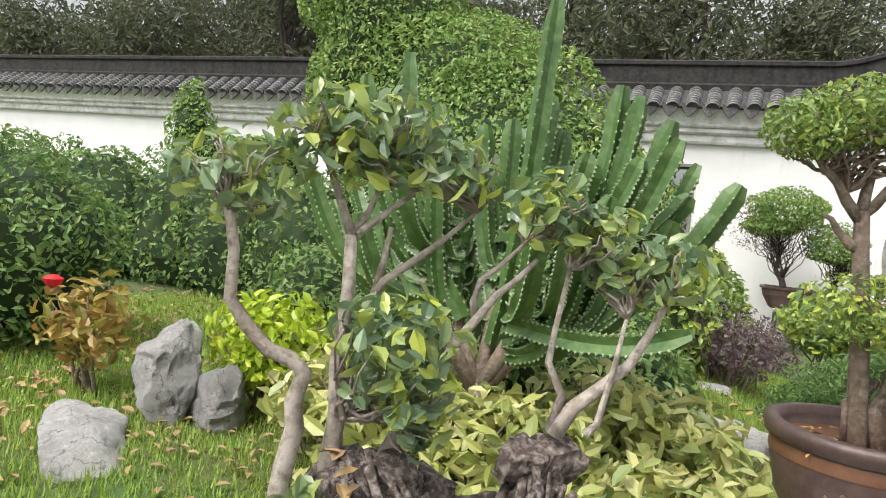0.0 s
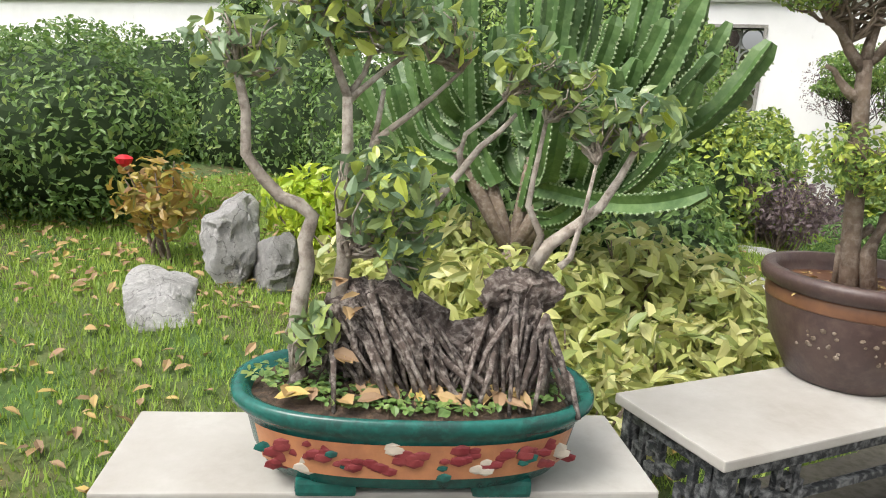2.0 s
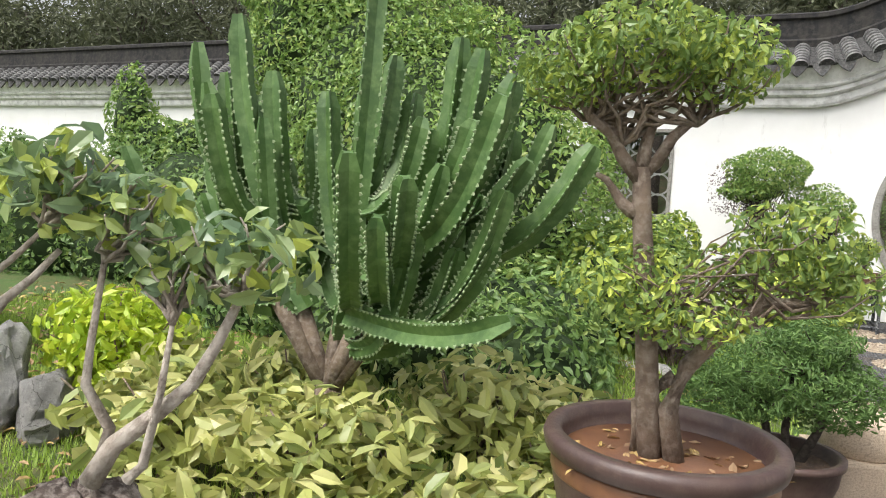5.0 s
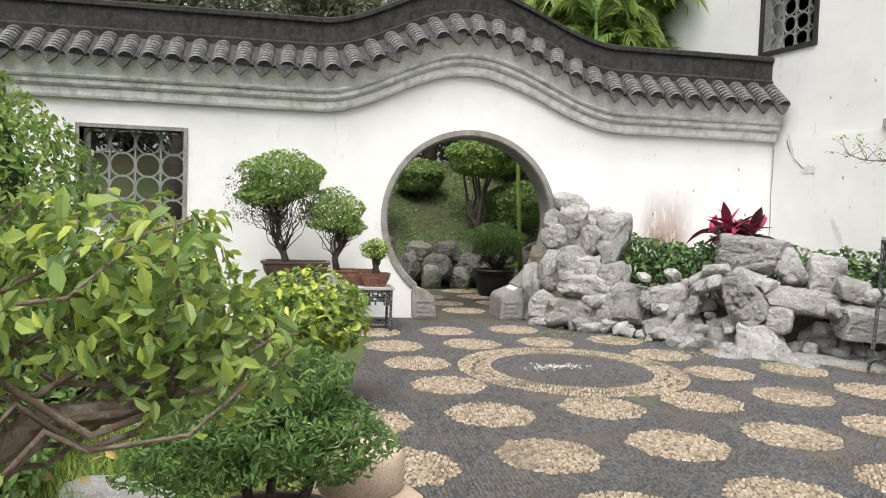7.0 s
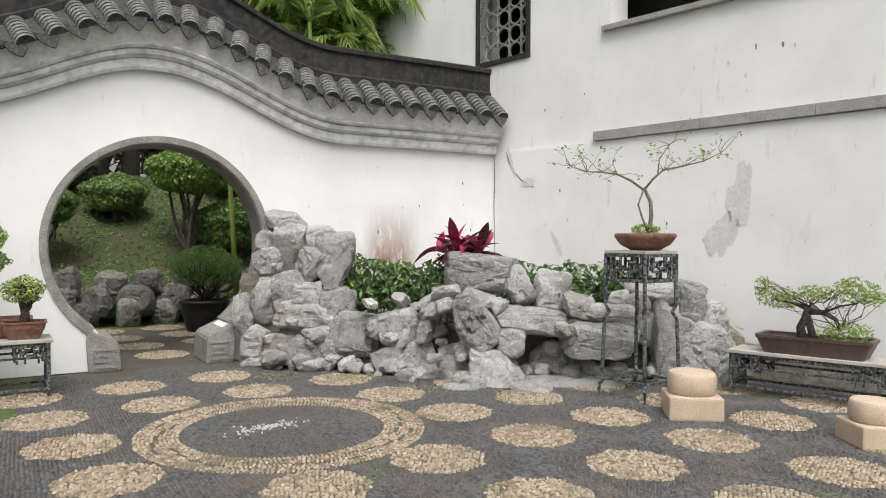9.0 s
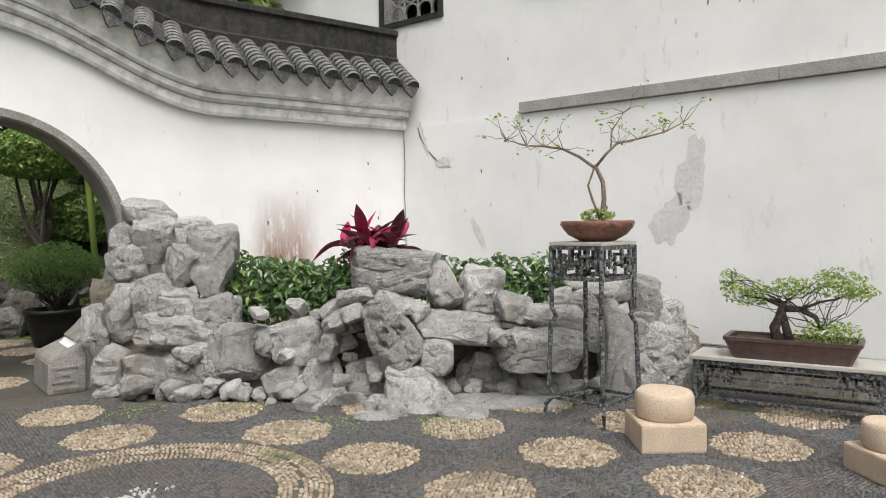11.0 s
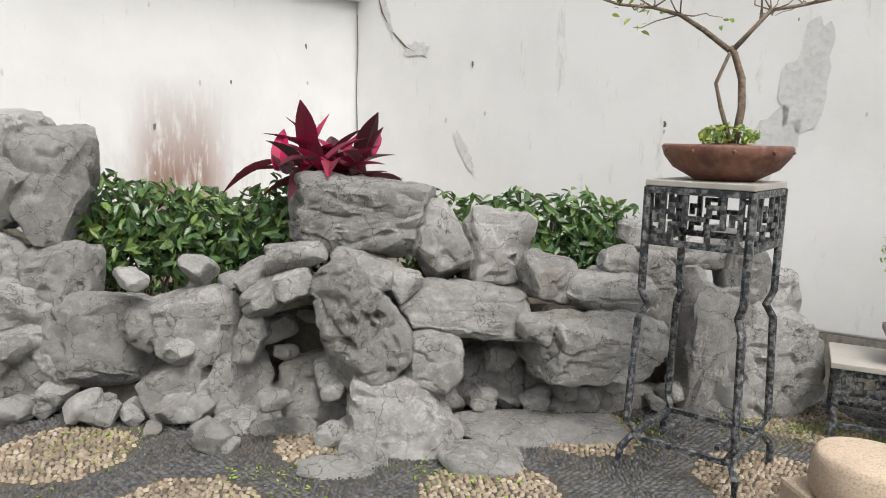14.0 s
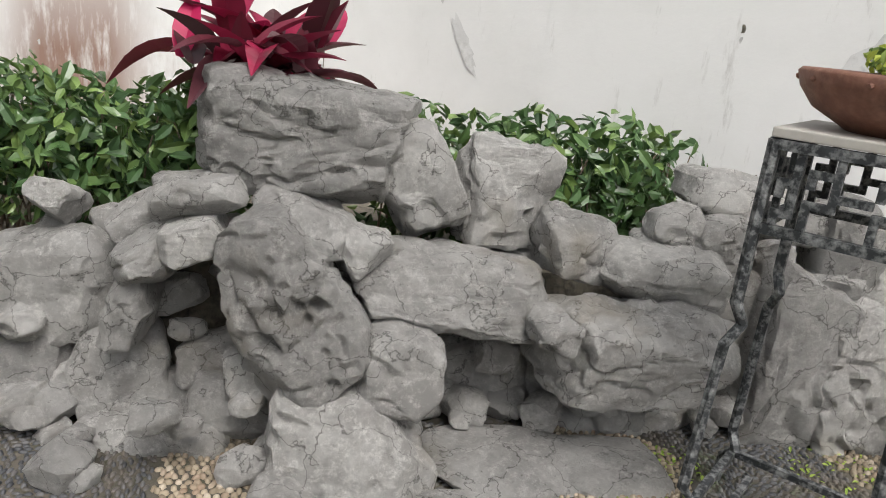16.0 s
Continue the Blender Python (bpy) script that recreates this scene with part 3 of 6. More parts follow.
def gate_base(side):
    """Drum-like foot stone of the gate with a square spiral cut in its face."""
    x0, x1 = (GATE_X + 0.42, GATE_X + 0.72)
    base = empty("gate_base_stone", pose(0, 0, 0), "dark carved foot stone with a square spiral", "base stone", "gate foot stones")
    bm = bmesh.new()
    prof = [(x0, 0.0), (x1, 0.0), (x1 + 0.02, 0.30), (x0 + 0.3, 0.42), (x0 + 0.05, 0.31), (x0 + 0.02, 0.27)]
    fr = [bm.verts.new((side * (x - GATE_X) + GATE_X, -0.13, z)) for x, z in prof]
    bk = [bm.verts.new((side * (x - GATE_X) + GATE_X, WALL_D + 0.13, z)) for x, z in prof]
    bm.faces.new(fr)
    bm.faces.new(bk[::-1])
    for i in range(len(prof)):
        j = (i + 1) % len(prof)
        bm.faces.new((fr[i], bk[i], bk[j], fr[j]))
    bmesh.ops.bevel(bm, geom=bm.edges[:], offset=0.012, segments=2, affect="EDGES")
    part("block", bm, M["gate_stone"], base)
    bm = bmesh.new()
    cx = GATE_X + side * 0.57
    seg = [(-0.11, 0.04, 0.11, 0.06), (0.09, 0.06, 0.11, 0.22), (-0.11, 0.22, 0.11, 0.24), (-0.11, 0.10, -0.09, 0.22), (-0.09, 0.10, 0.05, 0.12), (0.03, 0.12, 0.05, 0.18), (-0.05, 0.16, 0.03, 0.18)]
    for a, b, c, d in seg:
        box_bm(cx + a, cx + c, -0.142, -0.131, b, d, bm=bm)
    part("spiral_carving", bm, M["gate_stone"], base, "raised square spiral")
    return base


gate_base(1)
gate_base(-1)


def lattice_window():
    """Grey square frame with overlapping ring lattice in the gate wall."""
    x0, x1, z0, z1 = -4.76, -3.58, 1.12, 2.23
    w = tagged(empty("window_1", pose(0, 0, 0)), "square garden window with grey ring lattice", "window", kind="structure")
    bm = bmesh.new()
    for a, b, c, d in ((x0 - 0.045, x1 + 0.045, z1, z1 + 0.045), (x0 - 0.045, x1 + 0.045, z0 - 0.045, z0), (x0 - 0.045, x0, z0, z1), (x1, x1 + 0.045, z0, z1)):
        box_bm(a, b, -0.025, 0.15, c, d, bm=bm)
    part("window_frame", bm, M["gate_stone"], w)
    rings(w, "x", x0, x1, z0, z1, 0.17, 4, 4)
    return w


def rings(parent, axis, a0, a1, z0, z1, depth, na, nz):
    """Interlocking ring lattice; each ring a part."""
    pa, pz = (a1 - a0) / na, (z1 - z0) / nz
    r = min(pa, pz) * 0.60
    bm = bmesh.new()
    k, m = 20, 4
    for i in range(k):
        for j in range(m):
            t, s = 2 * math.pi * i / k, 2 * math.pi * j / m + math.pi / 4
            rr = r * 0.86 + 0.016 * math.cos(s)
            bm.verts.new((rr * math.cos(t), 0.02 * math.sin(s), rr * math.sin(t)))
    bm.verts.ensure_lookup_table()
    for i in range(k):
        for j in range(m):
            a, b = i * m + j, i * m + (j + 1) % m
            c, d = ((i + 1) % k) * m + (j + 1) % m, ((i + 1) % k) * m + j
            bm.faces.new([bm.verts[q] for q in (a, b, c, d)])
    me = bpy.data.meshes.new("lattice_ring")
    bmesh.ops.recalc_face_normals(bm, faces=bm.faces)
    bm.to_mesh(me)
    bm.free()
    me.materials.append(M["lattice"])
    for i in range(na):
        for j in range(nz):
            o = part("lattice_ring", me, None, parent)
            ca, cz = a0 + pa * (i + 0.5), z0 + pz * (j + 0.5)
            o.matrix_local = pose(ca, depth, cz) if axis == "x" else pose(depth, ca, cz, 0, 0, 90)
    bm = bmesh.new()
    for i in range(1, na):
        a = a0 + pa * i
        if axis == "x":
            box_bm(a - 0.012, a + 0.012, depth - 0.018, depth + 0.018, z0, z1, bm=bm)
        else:
            box_bm(depth - 0.018, depth + 0.018, a - 0.012, a + 0.012, z0, z1, bm=bm)
    part("lattice_bar", bm, M["lattice"], parent)


lattice_window()


def side_wall():
    """House wall closing the court, with two upper openings; the lower part stands proud."""
    X, D = 0.0, 0.35
    place = pose(SIDE_X, 0, 0, 0, 0, 12.5)
    holes = [(-0.57, 0.28, 3.78, 4.95), (-5.4, -1.85, 3.86, 5.0)]
    ys = sorted({-16.0, 3.2, *[h for q in holes for h in q[:2]]})
    bm = bmesh.new()

    def quad(pts):
        bm.faces.new([bm.verts.new(p) for p in pts])

    for ya, yb in zip(ys, ys[1:]):
        mid = (ya + yb) / 2
        hole = next((h for h in holes if h[0] < mid < h[1]), None)
        spans = [(0, 6.2)] if not hole else [(0, hole[2]), (hole[3], 6.2)]
        for z0, z1 in spans:
            for x in (X, X + D):
                quad(((x, ya, z0), (x, yb, z0), (x, yb, z1), (x, ya, z1)))
        if hole:
            for z in hole[2:]:
                quad(((X, ya, z), (X, yb, z), (X + D, yb, z), (X + D, ya, z)))
            for y in hole[:2]:
                quad(((X, y, hole[2]), (X, y, hole[3]), (X + D, y, hole[3]), (X + D, y, hole[2])))
    quad(((X, -16, 6.2), (X, 3.2, 6.2), (X + D, 3.2, 6.2), (X + D, -16, 6.2)))
    quad(((X, 3.2, 0), (X, 3.2, 6.2), (X + D, 3.2, 6.2), (X + D, 3.2, 0)))
    bmesh.ops.remove_doubles(bm, verts=bm.verts, dist=1e-4)
    w = tagged(part("wall_east", bm, M["plaster"]), "tall white plastered house wall with stains and cracks", "wall", kind="structure")
    w.matrix_world = place
    bm = box_bm(X - 0.018, X - 0.001, -16, -0.02, 0.32, 2.525)
    lower = part("lower_render", bm, M["plaster"], w, "slightly proud lower render")
    bm = bmesh.new()
    box_bm(X - 0.03, X + 0.02, -16, -1.0, 0.0, 0.31, bm=bm)
    part("wall_plinth", bm, M["rock_warm"], w, "stained stone plinth with flaking plaster")
    y = -1.65
    for i, L in enumerate((1.35, 1.15, 1.4, 1.3, 1.35, 1.2, 1.3)):
        part("trim_stone", box_bm(X - 0.06, X + 0.01, y - L + 0.004, y, 2.53, 2.64, 0.006), M["trim"], w, "grey granite string course block")
        y -= L
    win = tagged(empty("window_2", place), "high dark-framed lattice window in the house wall", "window", kind="structure")
    bm = bmesh.new()
    for a, b, c, d in ((-0.63, 0.34, 3.72, 3.78), (-0.63, -0.57, 3.78, 4.95), (0.28, 0.34, 3.78, 4.95), (-0.63, 0.34, 4.95, 5.01)):
        box_bm(X - 0.03, X + 0.25, a, b, c, d, bm=bm)
    part("window_frame", bm, M["ridge"], win)
    rings(win, "y", -0.57, 0.28, 3.78, 4.95, X + 0.14, 4, 5)
    win = tagged(empty("window_3", place), "wide upper window opening with a stone sill", "window", kind="structure")
    part("window_sill", box_bm(X - 0.07, X + 0.30, -5.6, -1.76, 3.80, 3.862, 0.008), M["trim"], win)
    for yy in (-2.9, -3.7, -4.5):
        part("mullion", box_bm(X + 0.18, X + 0.24, yy - 0.05, yy + 0.05, 3.865, 5.0), M["bark_dark"], win)
    # added backing boxes; their near-black colour stands for the unlit inside
    part("room_wall", box_bm(X + 1.3, X + 1.4, -9, 2.0, 2.8, 6.2), M["room_shade"], w, "added near-black backing for the unlit inside of the upper windows")
    part("room_ceiling", box_bm(X + 0.36, X + 1.29, -9, 2.0, 6.0, 6.1), M["room_shade"], w)
    part("room_floor", box_bm(X + 0.36, X + 1.29, -9, 2.0, 2.9, 3.0), M["room_shade"], w)
    part("room_end", box_bm(X + 0.36, X + 1.29, 1.9, 2.0, 3.01, 5.99), M["room_shade"], w)
    return w


wall_east = side_wall()


# ---- ground and pebble court ----
bm = bmesh.new()
bmesh.ops.create_grid(bm, x_segments=2, y_segments=2, size=300)
ground = tagged(part("ground", bm, M["grass_ground"]), "grassy soil of the garden reaching into the distance", "ground", kind="structure")
ground.location.z = -0.012

COURT = [(-1.22, -0.13), (-1.35, -1.6), (-1.75, -4.2), (-1.95, -6.6), (-2.2, -7.9), (-2.9, -8.9), (-4.4, -10.0), (-7.5, -12.6), (-7.5, -16), (7.7, -16), (4.22, 0.0), (0.55, 0.0), (0.55, 0.5), (2.2, 1.6), (2.0, 3.3), (-2.2, 3.6), (-1.8, 1.2), (-0.6, 0.5), (-0.6, 0.0)]


def in_court(x, y):
    c, n = False, len(COURT)
    for i in range(n):
        (xa, ya), (xb, yb) = COURT[i], COURT[(i + 1) % n]
        if (ya > y) != (yb > y) and x < (xb - xa) * (y - ya) / (yb - ya) + xa:
            c = not c
    return c


def bed_rise(x, y):
    """Height of the planted ground, swelling up from the edge of the court."""
    if in_court(x, y):
        return -0.06
    best = 9.0
    for (xa, ya), (xb, yb) in zip(COURT[:8], COURT[1:8]):
        t = max(0.0, min(1.0, ((x - xa) * (xb - xa) + (y - ya) * (yb - ya)) / ((xb - xa) ** 2 + (yb - ya) ** 2)))
        best = min(best, math.hypot(x - xa - t * (xb - xa), y - ya - t * (yb - ya)))
    t = min(1.0, best / 1.25) * min(1.0, max(0.0, (-2.2 - y) / 2.0))
    return 0.27 * t * t * (3 - 2 * t) - 0.008


bm = bmesh.new()
bmesh.ops.create_grid(bm, x_segments=110, y_segments=130, size=1)
for v in bm.verts:
    x, y = -7.6 + v.co.x * 6.6, -7.0 + v.co.y * 6.4
    v.co = Vector((x, y, bed_rise(x, y) + noise.noise(Vector((x, y, 0)) * 1.7) * 0.012))
tagged(part("lawn_bed", bm, M["grass_ground"], smooth=True), "gently swelling lawn and planting bed beside the court", "lawn", kind="structure")

bm = bmesh.new()
fs = bm.faces.new([bm.verts.new((x, y, 0.0)) for x, y in COURT])
bmesh.ops.triangulate(bm, faces=[fs])
floor = tagged(part("floor", bm, M["paving"]), "pebble-mosaic court paving in dark slate and cream", "floor", kind="structure")

ANG, PITCH, OCT = radians(9.3), 0.85, 0.30
EU, EV = Vector((math.cos(ANG), math.sin(ANG))), Vector((-math.sin(ANG), math.cos(ANG)))
MED = Vector((0.31, -3.12))


def oct_inside(u, v, r):
    u, v = abs(u), abs(v)
    return u < r and v < r and u + v < r * 1.414


def pebbles_mesh(name, P, A, L, W, Hh, mat):
    """Low domed pebbles (6-sided), joined."""
    n = len(P)
    P, A, L, W, Hh = (np.asarray(q, float) for q in (P, A, L, W, Hh))
    ca, sa = np.cos(A), np.sin(A)
    v = np.empty((n, 13, 3))
    for k in range(6):
        t = math.pi * k / 3
        for ring, (f, z) in enumerate(((1.0, 0.0), (0.72, 0.75))):
            x, y = math.cos(t) * L * f / 2, math.sin(t) * W * f / 2
            v[:, ring * 6 + k, 0] = P[:, 0] + ca * x - sa * y
            v[:, ring * 6 + k, 1] = P[:, 1] + sa * x + ca * y
            v[:, ring * 6 + k, 2] = 0.001 + z * Hh
    v[:, 12, 0], v[:, 12, 1], v[:, 12, 2] = P[:, 0], P[:, 1], 0.001 + Hh
    f4 = np.array([(k, (k + 1) % 6, 6 + (k + 1) % 6, 6 + k) for k in range(6)])
    f3 = np.array([(6 + k, 6 + (k + 1) % 6, 12) for k in range(6)])
    off = (np.arange(n) * 13)[:, None, None]
    me = bpy.data.meshes.new(name)
    me.from_pydata(v.reshape(-1, 3).tolist(), [], (f4[None] + off).reshape(-1, 4).tolist() + (f3[None] + off).reshape(-1, 3).tolist())
    me.materials.append(mat)
    me.polygons.foreach_set("use_smooth", [True] * len(me.polygons))
    return me


def octagon_mesh(seed):
    rng = np.random.default_rng(seed)
    P = []
    s = 0.027
    for i in range(-14, 15):
        for j in range(-14, 15):
            u, v = (i + 0.5 * (j % 2)) * s + rng.normal(0, 0.004), j * s * 0.9 + rng.normal(0, 0.004)
            if oct_inside(u, v, OCT - 0.012):
                P.append((u, v))
    n = len(P)
    return pebbles_mesh("octagon_panel", P, rng.uniform(0, 3.14, n), rng.uniform(0.024, 0.036, n), rng.uniform(0.018, 0.025, n), rng.uniform(0.008, 0.016, n), M["pebble_light"])


def pave():
    meshes = [octagon_mesh(s) for s in (1, 2, 3)]
    o0 = Vector((0.08, -4.42))
    cells = []
    for i in range(-8, 8):
        for j in range(-10, 10):
            c = o0 + EU * PITCH * i + EV * PITCH * j
            if not in_court(c.x, c.y) or (c - MED).length < 1.0 or not -7.6 < c.y < 3.5 or (-0.35 < c.y < 0.7):
                continue
            if (0.61 * c.x + 0.79 * c.y) > -0.05 and c.x > 0.7 and c.y < 0.1:
                continue
            cells.append(c)
            ob = part("octagon_panel", meshes[(i * 3 + j * 5) % 3], None, floor)
            ob.matrix_local = pose(c.x, c.y, 0.0, 0, 0, math.degrees(ANG) + 45 * ((i + 2 * j) % 4))
    rng = np.random.default_rng(9)
    P, A = [], []
    step = 0.031
    for i in range(-230, 250):
        for j in range(-330, 120):
            x, y = i * step * 0.8 - 0.3, j * step * 0.8 - 0.6
            if not (-2.6 < x < 4.2 - 0.22 * y and -7.2 < y < -0.15) or not in_court(x, y) or (0.61 * x + 0.79 * y) > 0.05:
                continue
            d = Vector((x, y)) - o0
            u, v = d.dot(EU) / PITCH, d.dot(EV) / PITCH
            fu, fv = (u - round(u)) * PITCH, (v - round(v)) * PITCH
            r = (Vector((x, y)) - MED).length
            if r < 1.02:
                if 0.70 < r:
                    continue
                A.append(math.atan2(y - MED.y, x - MED.x) + rng.normal(0, 0.5))
            else:
                if oct_inside(fu, fv, OCT + 0.004) and (o0 + EU * round(u) * PITCH + EV * round(v) * PITCH - MED).length > 1.0:
                    continue
                A.append(ANG + (0.8 if (math.floor(u + 0.5) + math.floor(v + 0.5)) % 2 else -0.8) + rng.normal(0, 0.35))
            P.append((x + rng.normal(0, 0.003), y + rng.normal(0, 0.003)))
    n = len(P)
    me = pebbles_mesh("dark_pebbles", P, A, rng.uniform(0.026, 0.036, n), rng.uniform(0.013, 0.019, n), rng.uniform(0.005, 0.011, n), M["pebble_dark"])
    tagged(part("dark_pebbles", me, None, floor), "dark slate pebbles set on edge between the panels", kind="stuff")
    P, A = [], []
    for r, w in [(0.725 + 0.027 * k, 1) for k in range(11)]:
        m = int(2 * math.pi * r / 0.029)
        for k in range(m):
            a = 2 * math.pi * k / m + r * 7
            if 0.80 < r < 0.94 and (k * 360 // m) % 45 < 9:
                continue
            P.append((MED.x + r * math.cos(a) + rng.normal(0, 0.002), MED.y + r * math.sin(a) + rng.normal(0, 0.002)))
            A.append(a + rng.normal(0, 0.3))
    n = len(P)
    me = pebbles_mesh("medallion_ring", P, A, rng.uniform(0.024, 0.033, n), rng.uniform(0.018, 0.024, n), rng.uniform(0.008, 0.014, n), M["pebble_light"])
    tagged(part("medallion_ring", me, None, floor), "cream pebble ring round the dark medallion", kind="stuff")
    P = [(MED.x - 0.1 + q[0] * 0.13 + q[1] * 0.05, MED.y + 0.08 + q[1] * 0.07) for q in rng.normal(0, 1, (90, 2))]
    me = pebbles_mesh("medallion_motif", P, rng.uniform(0, 3, 90), rng.uniform(0.02, 0.035, 90), rng.uniform(0.015, 0.02, 90), rng.uniform(0.013, 0.016, 90), M["marble"])
    part("medallion_motif", me, None, floor, "white pebble motif in the medallion")


# ---- rockery ----
def rock_mesh(seed, w, d, h, power=4.0, sub=4, pits=0, rough=1.0):
    """Broken limestone: a squared block split by planes, then ridged, cracked and pitted."""
    rng = random.Random(seed)
    bm = ico_bm(sub)
    off = Vector((seed * 3.17, seed * 1.31, seed * 0.73))
    cuts = []
    for _ in range(13):
        nrm = Vector((rng.gauss(0, 1), rng.gauss(0, 1), rng.gauss(0, 1))).normalized()
        reach = (abs(nrm.x) + abs(nrm.y) + abs(nrm.z))
        cuts.append((nrm, rng.uniform(0.50, 0.74) * reach))
    for v in bm.verts:
        c = v.co
        c /= (abs(c.x) ** power + abs(c.y) ** power + abs(c.z) ** power) ** (1 / power)
        c += Vector((noise.noise(c * 0.9 + off), noise.noise(c * 0.9 - off), noise.noise(c * 0.9 + off * 1.7))) * 0.22
        for nrm, reach in cuts:
            e = c.dot(nrm) - reach
            if e > 0:
                c -= nrm * e * 0.96
        v.co = c
    for i, size in enumerate((w, d, h)):
        lo, hi = min(v.co[i] for v in bm.verts), max(v.co[i] for v in bm.verts)
        for v in bm.verts:
            v.co[i] = ((v.co[i] - lo) / (hi - lo) - 0.5) * size
    bm.normal_update()
    lean = rng.uniform(-0.7, 0.7)
    holes = [(Vector((rng.uniform(-0.3, 0.3) * w, -0.5 * d, rng.uniform(-0.42, 0.1) * h)), rng.uniform(0.016, 0.03)) for _ in range(pits)]
    moved = []
    for v in bm.verts:
        p = v.co + off
        ridge = 0.5 - abs(noise.noise(p * 5.0 + Vector((0, 0, lean * v.co.x * 9))))
        strata = math.sin((v.co.z + lean * v.co.x + 0.05 * noise.noise(p * 4)) * 85) * noise.noise(p * 3.1)
        fine = (0.5 - abs(noise.noise(p * 13.0))) * 0.6 + noise.noise(p * 27.0) * 0.35
        q = Vector((p.x, p.y, p.z * 1.6)) * 4.2
        q += Vector((noise.noise(p * 6), noise.noise(p * 6 + off), 0)) * 0.7
        near = noise.voronoi(q)[0]
        crack = max(0.0, 1 - (near[1] - near[0]) / 0.10)
        k = (ridge * 0.030 + strata * 0.010 + fine * 0.016) * rough - crack * 0.020 * rough
        for c, r in holes:
            e = math.hypot(v.co.x - c.x, v.co.z - c.z) / r
            if e < 1 and v.normal.y < -0.2:
                k -= 0.05 * (1 - e * e)
        moved.append(v.co + v.normal * k * min(1.0, 2.2 * min(w, h) + 0.25))
    for v, c in zip(bm.verts, moved):
        v.co = c
    me = bpy.data.meshes.new("stone")
    bm.to_mesh(me)
    bm.free()
    me.polygons.foreach_set("use_smooth", [True] * len(me.polygons))
    me.set_sharp_from_angle(angle=radians(24))
    return me


rockery = empty("rockery", pose(1.3, -1.0, 0), "mortared grey limestone rockery with hollows against the walls", "rockery")


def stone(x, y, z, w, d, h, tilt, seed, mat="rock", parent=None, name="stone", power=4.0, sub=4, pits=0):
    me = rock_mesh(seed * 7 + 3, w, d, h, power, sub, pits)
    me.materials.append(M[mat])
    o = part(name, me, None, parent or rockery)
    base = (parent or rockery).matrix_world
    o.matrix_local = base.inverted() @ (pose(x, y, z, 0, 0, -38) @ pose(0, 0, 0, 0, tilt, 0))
    return o


stone(2.66, -2.07, 1.02, 0.74, 0.42, 0.40, 3, 1, power=4, sub=5)
stone(2.98, -2.29, 0.88, 0.27, 0.30, 0.44, -28, 2, power=4)
stone(3.29, -2.44, 0.86, 0.37, 0.30, 0.38, 4, 3, power=6, pits=1)
stone(2.33, -1.98, 0.83, 0.30, 0.30, 0.15, -12, 4, power=4)
stone(2.54, -2.23, 0.79, 0.33, 0.34, 0.18, 6, 5, power=5)
stone(2.68, -2.37, 0.71, 0.18, 0.25, 0.17, 20, 6, power=4)
stone(2.43, -2.34, 0.56, 0.39, 0.34, 0.62, -27, 7, power=4, pits=7, sub=5)
stone(2.97, -2.51, 0.56, 0.74, 0.42, 0.27, 4, 8, power=4, sub=5)
stone(2.68, -2.59, 0.38, 0.26, 0.26, 0.28, 10, 9, power=4)
stone(2.53, -2.56, 0.08, 0.52, 0.36, 0.52, 1, 10, power=8)
stone(3.43, -2.96, 0.40, 0.76, 0.48, 0.33, 4, 11, power=4, sub=5)
stone(3.07, -2.87, 0.53, 0.14, 0.20, 0.12, 12, 12, power=5)
stone(3.43, -2.67, 0.70, 0.32, 0.30, 0.27, 8, 13, power=4)
stone(3.65, -2.89, 0.62, 0.51, 0.34, 0.25, 5, 14, power=3.5)
stone(3.90, -2.99, 0.73, 0.25, 0.26, 0.24, -8, 15, power=4)
stone(3.78, -2.87, 0.78, 0.21, 0.22, 0.16, -14, 16, power=4)
stone(4.18, -3.00, 0.84, 0.67, 0.38, 0.25, 7, 17, power=4)
stone(4.08, -3.30, 0.33, 0.43, 0.34, 0.80, 3, 18, power=5)
stone(2.05, -1.52, 0.45, 0.46, 0.34, 0.38, -8, 19, power=4)
stone(1.95, -1.50, 0.10, 0.40, 0.36, 0.42, 3, 20, power=5)
stone(2.16, -1.74, 0.10, 0.31, 0.32, 0.47, 4, 21, power=5)
stone(2.37, -1.88, -0.09, 0.58, 0.36, 0.50, -12, 22, power=3.5)
stone(2.47, -1.92, 0.22, 0.35, 0.30, 0.18, -6, 23, power=5)
stone(2.44, -2.05, 0.11, 0.35, 0.30, 0.20, 8, 24, power=4)
stone(3.29, -2.40, 0.11, 0.39, 0.30, 0.45, 2, 25, power=5)
stone(3.73, -2.89, -0.06, 0.91, 0.36, 0.31, 3, 26, power=4)
stone(2.82, -2.39, 0.43, 0.30, 0.30, 0.22, 20, 27, power=4)
stone(2.24, -1.75, 0.72, 0.22, 0.28, 0.12, -30, 28, power=4)
stone(2.15, -1.87, 0.46, 0.14, 0.30, 0.25, 10, 29, power=4)
stone(2.19, -1.92, 0.64, 0.24, 0.32, 0.16, -38, 30, power=4)
stone(2.29, -2.02, 0.71, 0.22, 0.32, 0.14, -14, 31, power=4)
stone(3.52, -2.59, 0.05, 0.22, 0.25, 0.46, 3, 32, power=5)
stone(2.15, -2.56, 0.0, 0.36, 0.22, 0.07, 3, 33, power=4)
stone(2.29, -2.56, 0.04, 0.22, 0.20, 0.10, 10, 34, power=4)
stone(2.66, -2.94, 0.01, 0.40, 0.28, 0.11, 8, 35, power=3.5)
stone(3.03, -2.80, 0.0, 0.66, 0.40, 0.10, 4, 36, power=3.5)
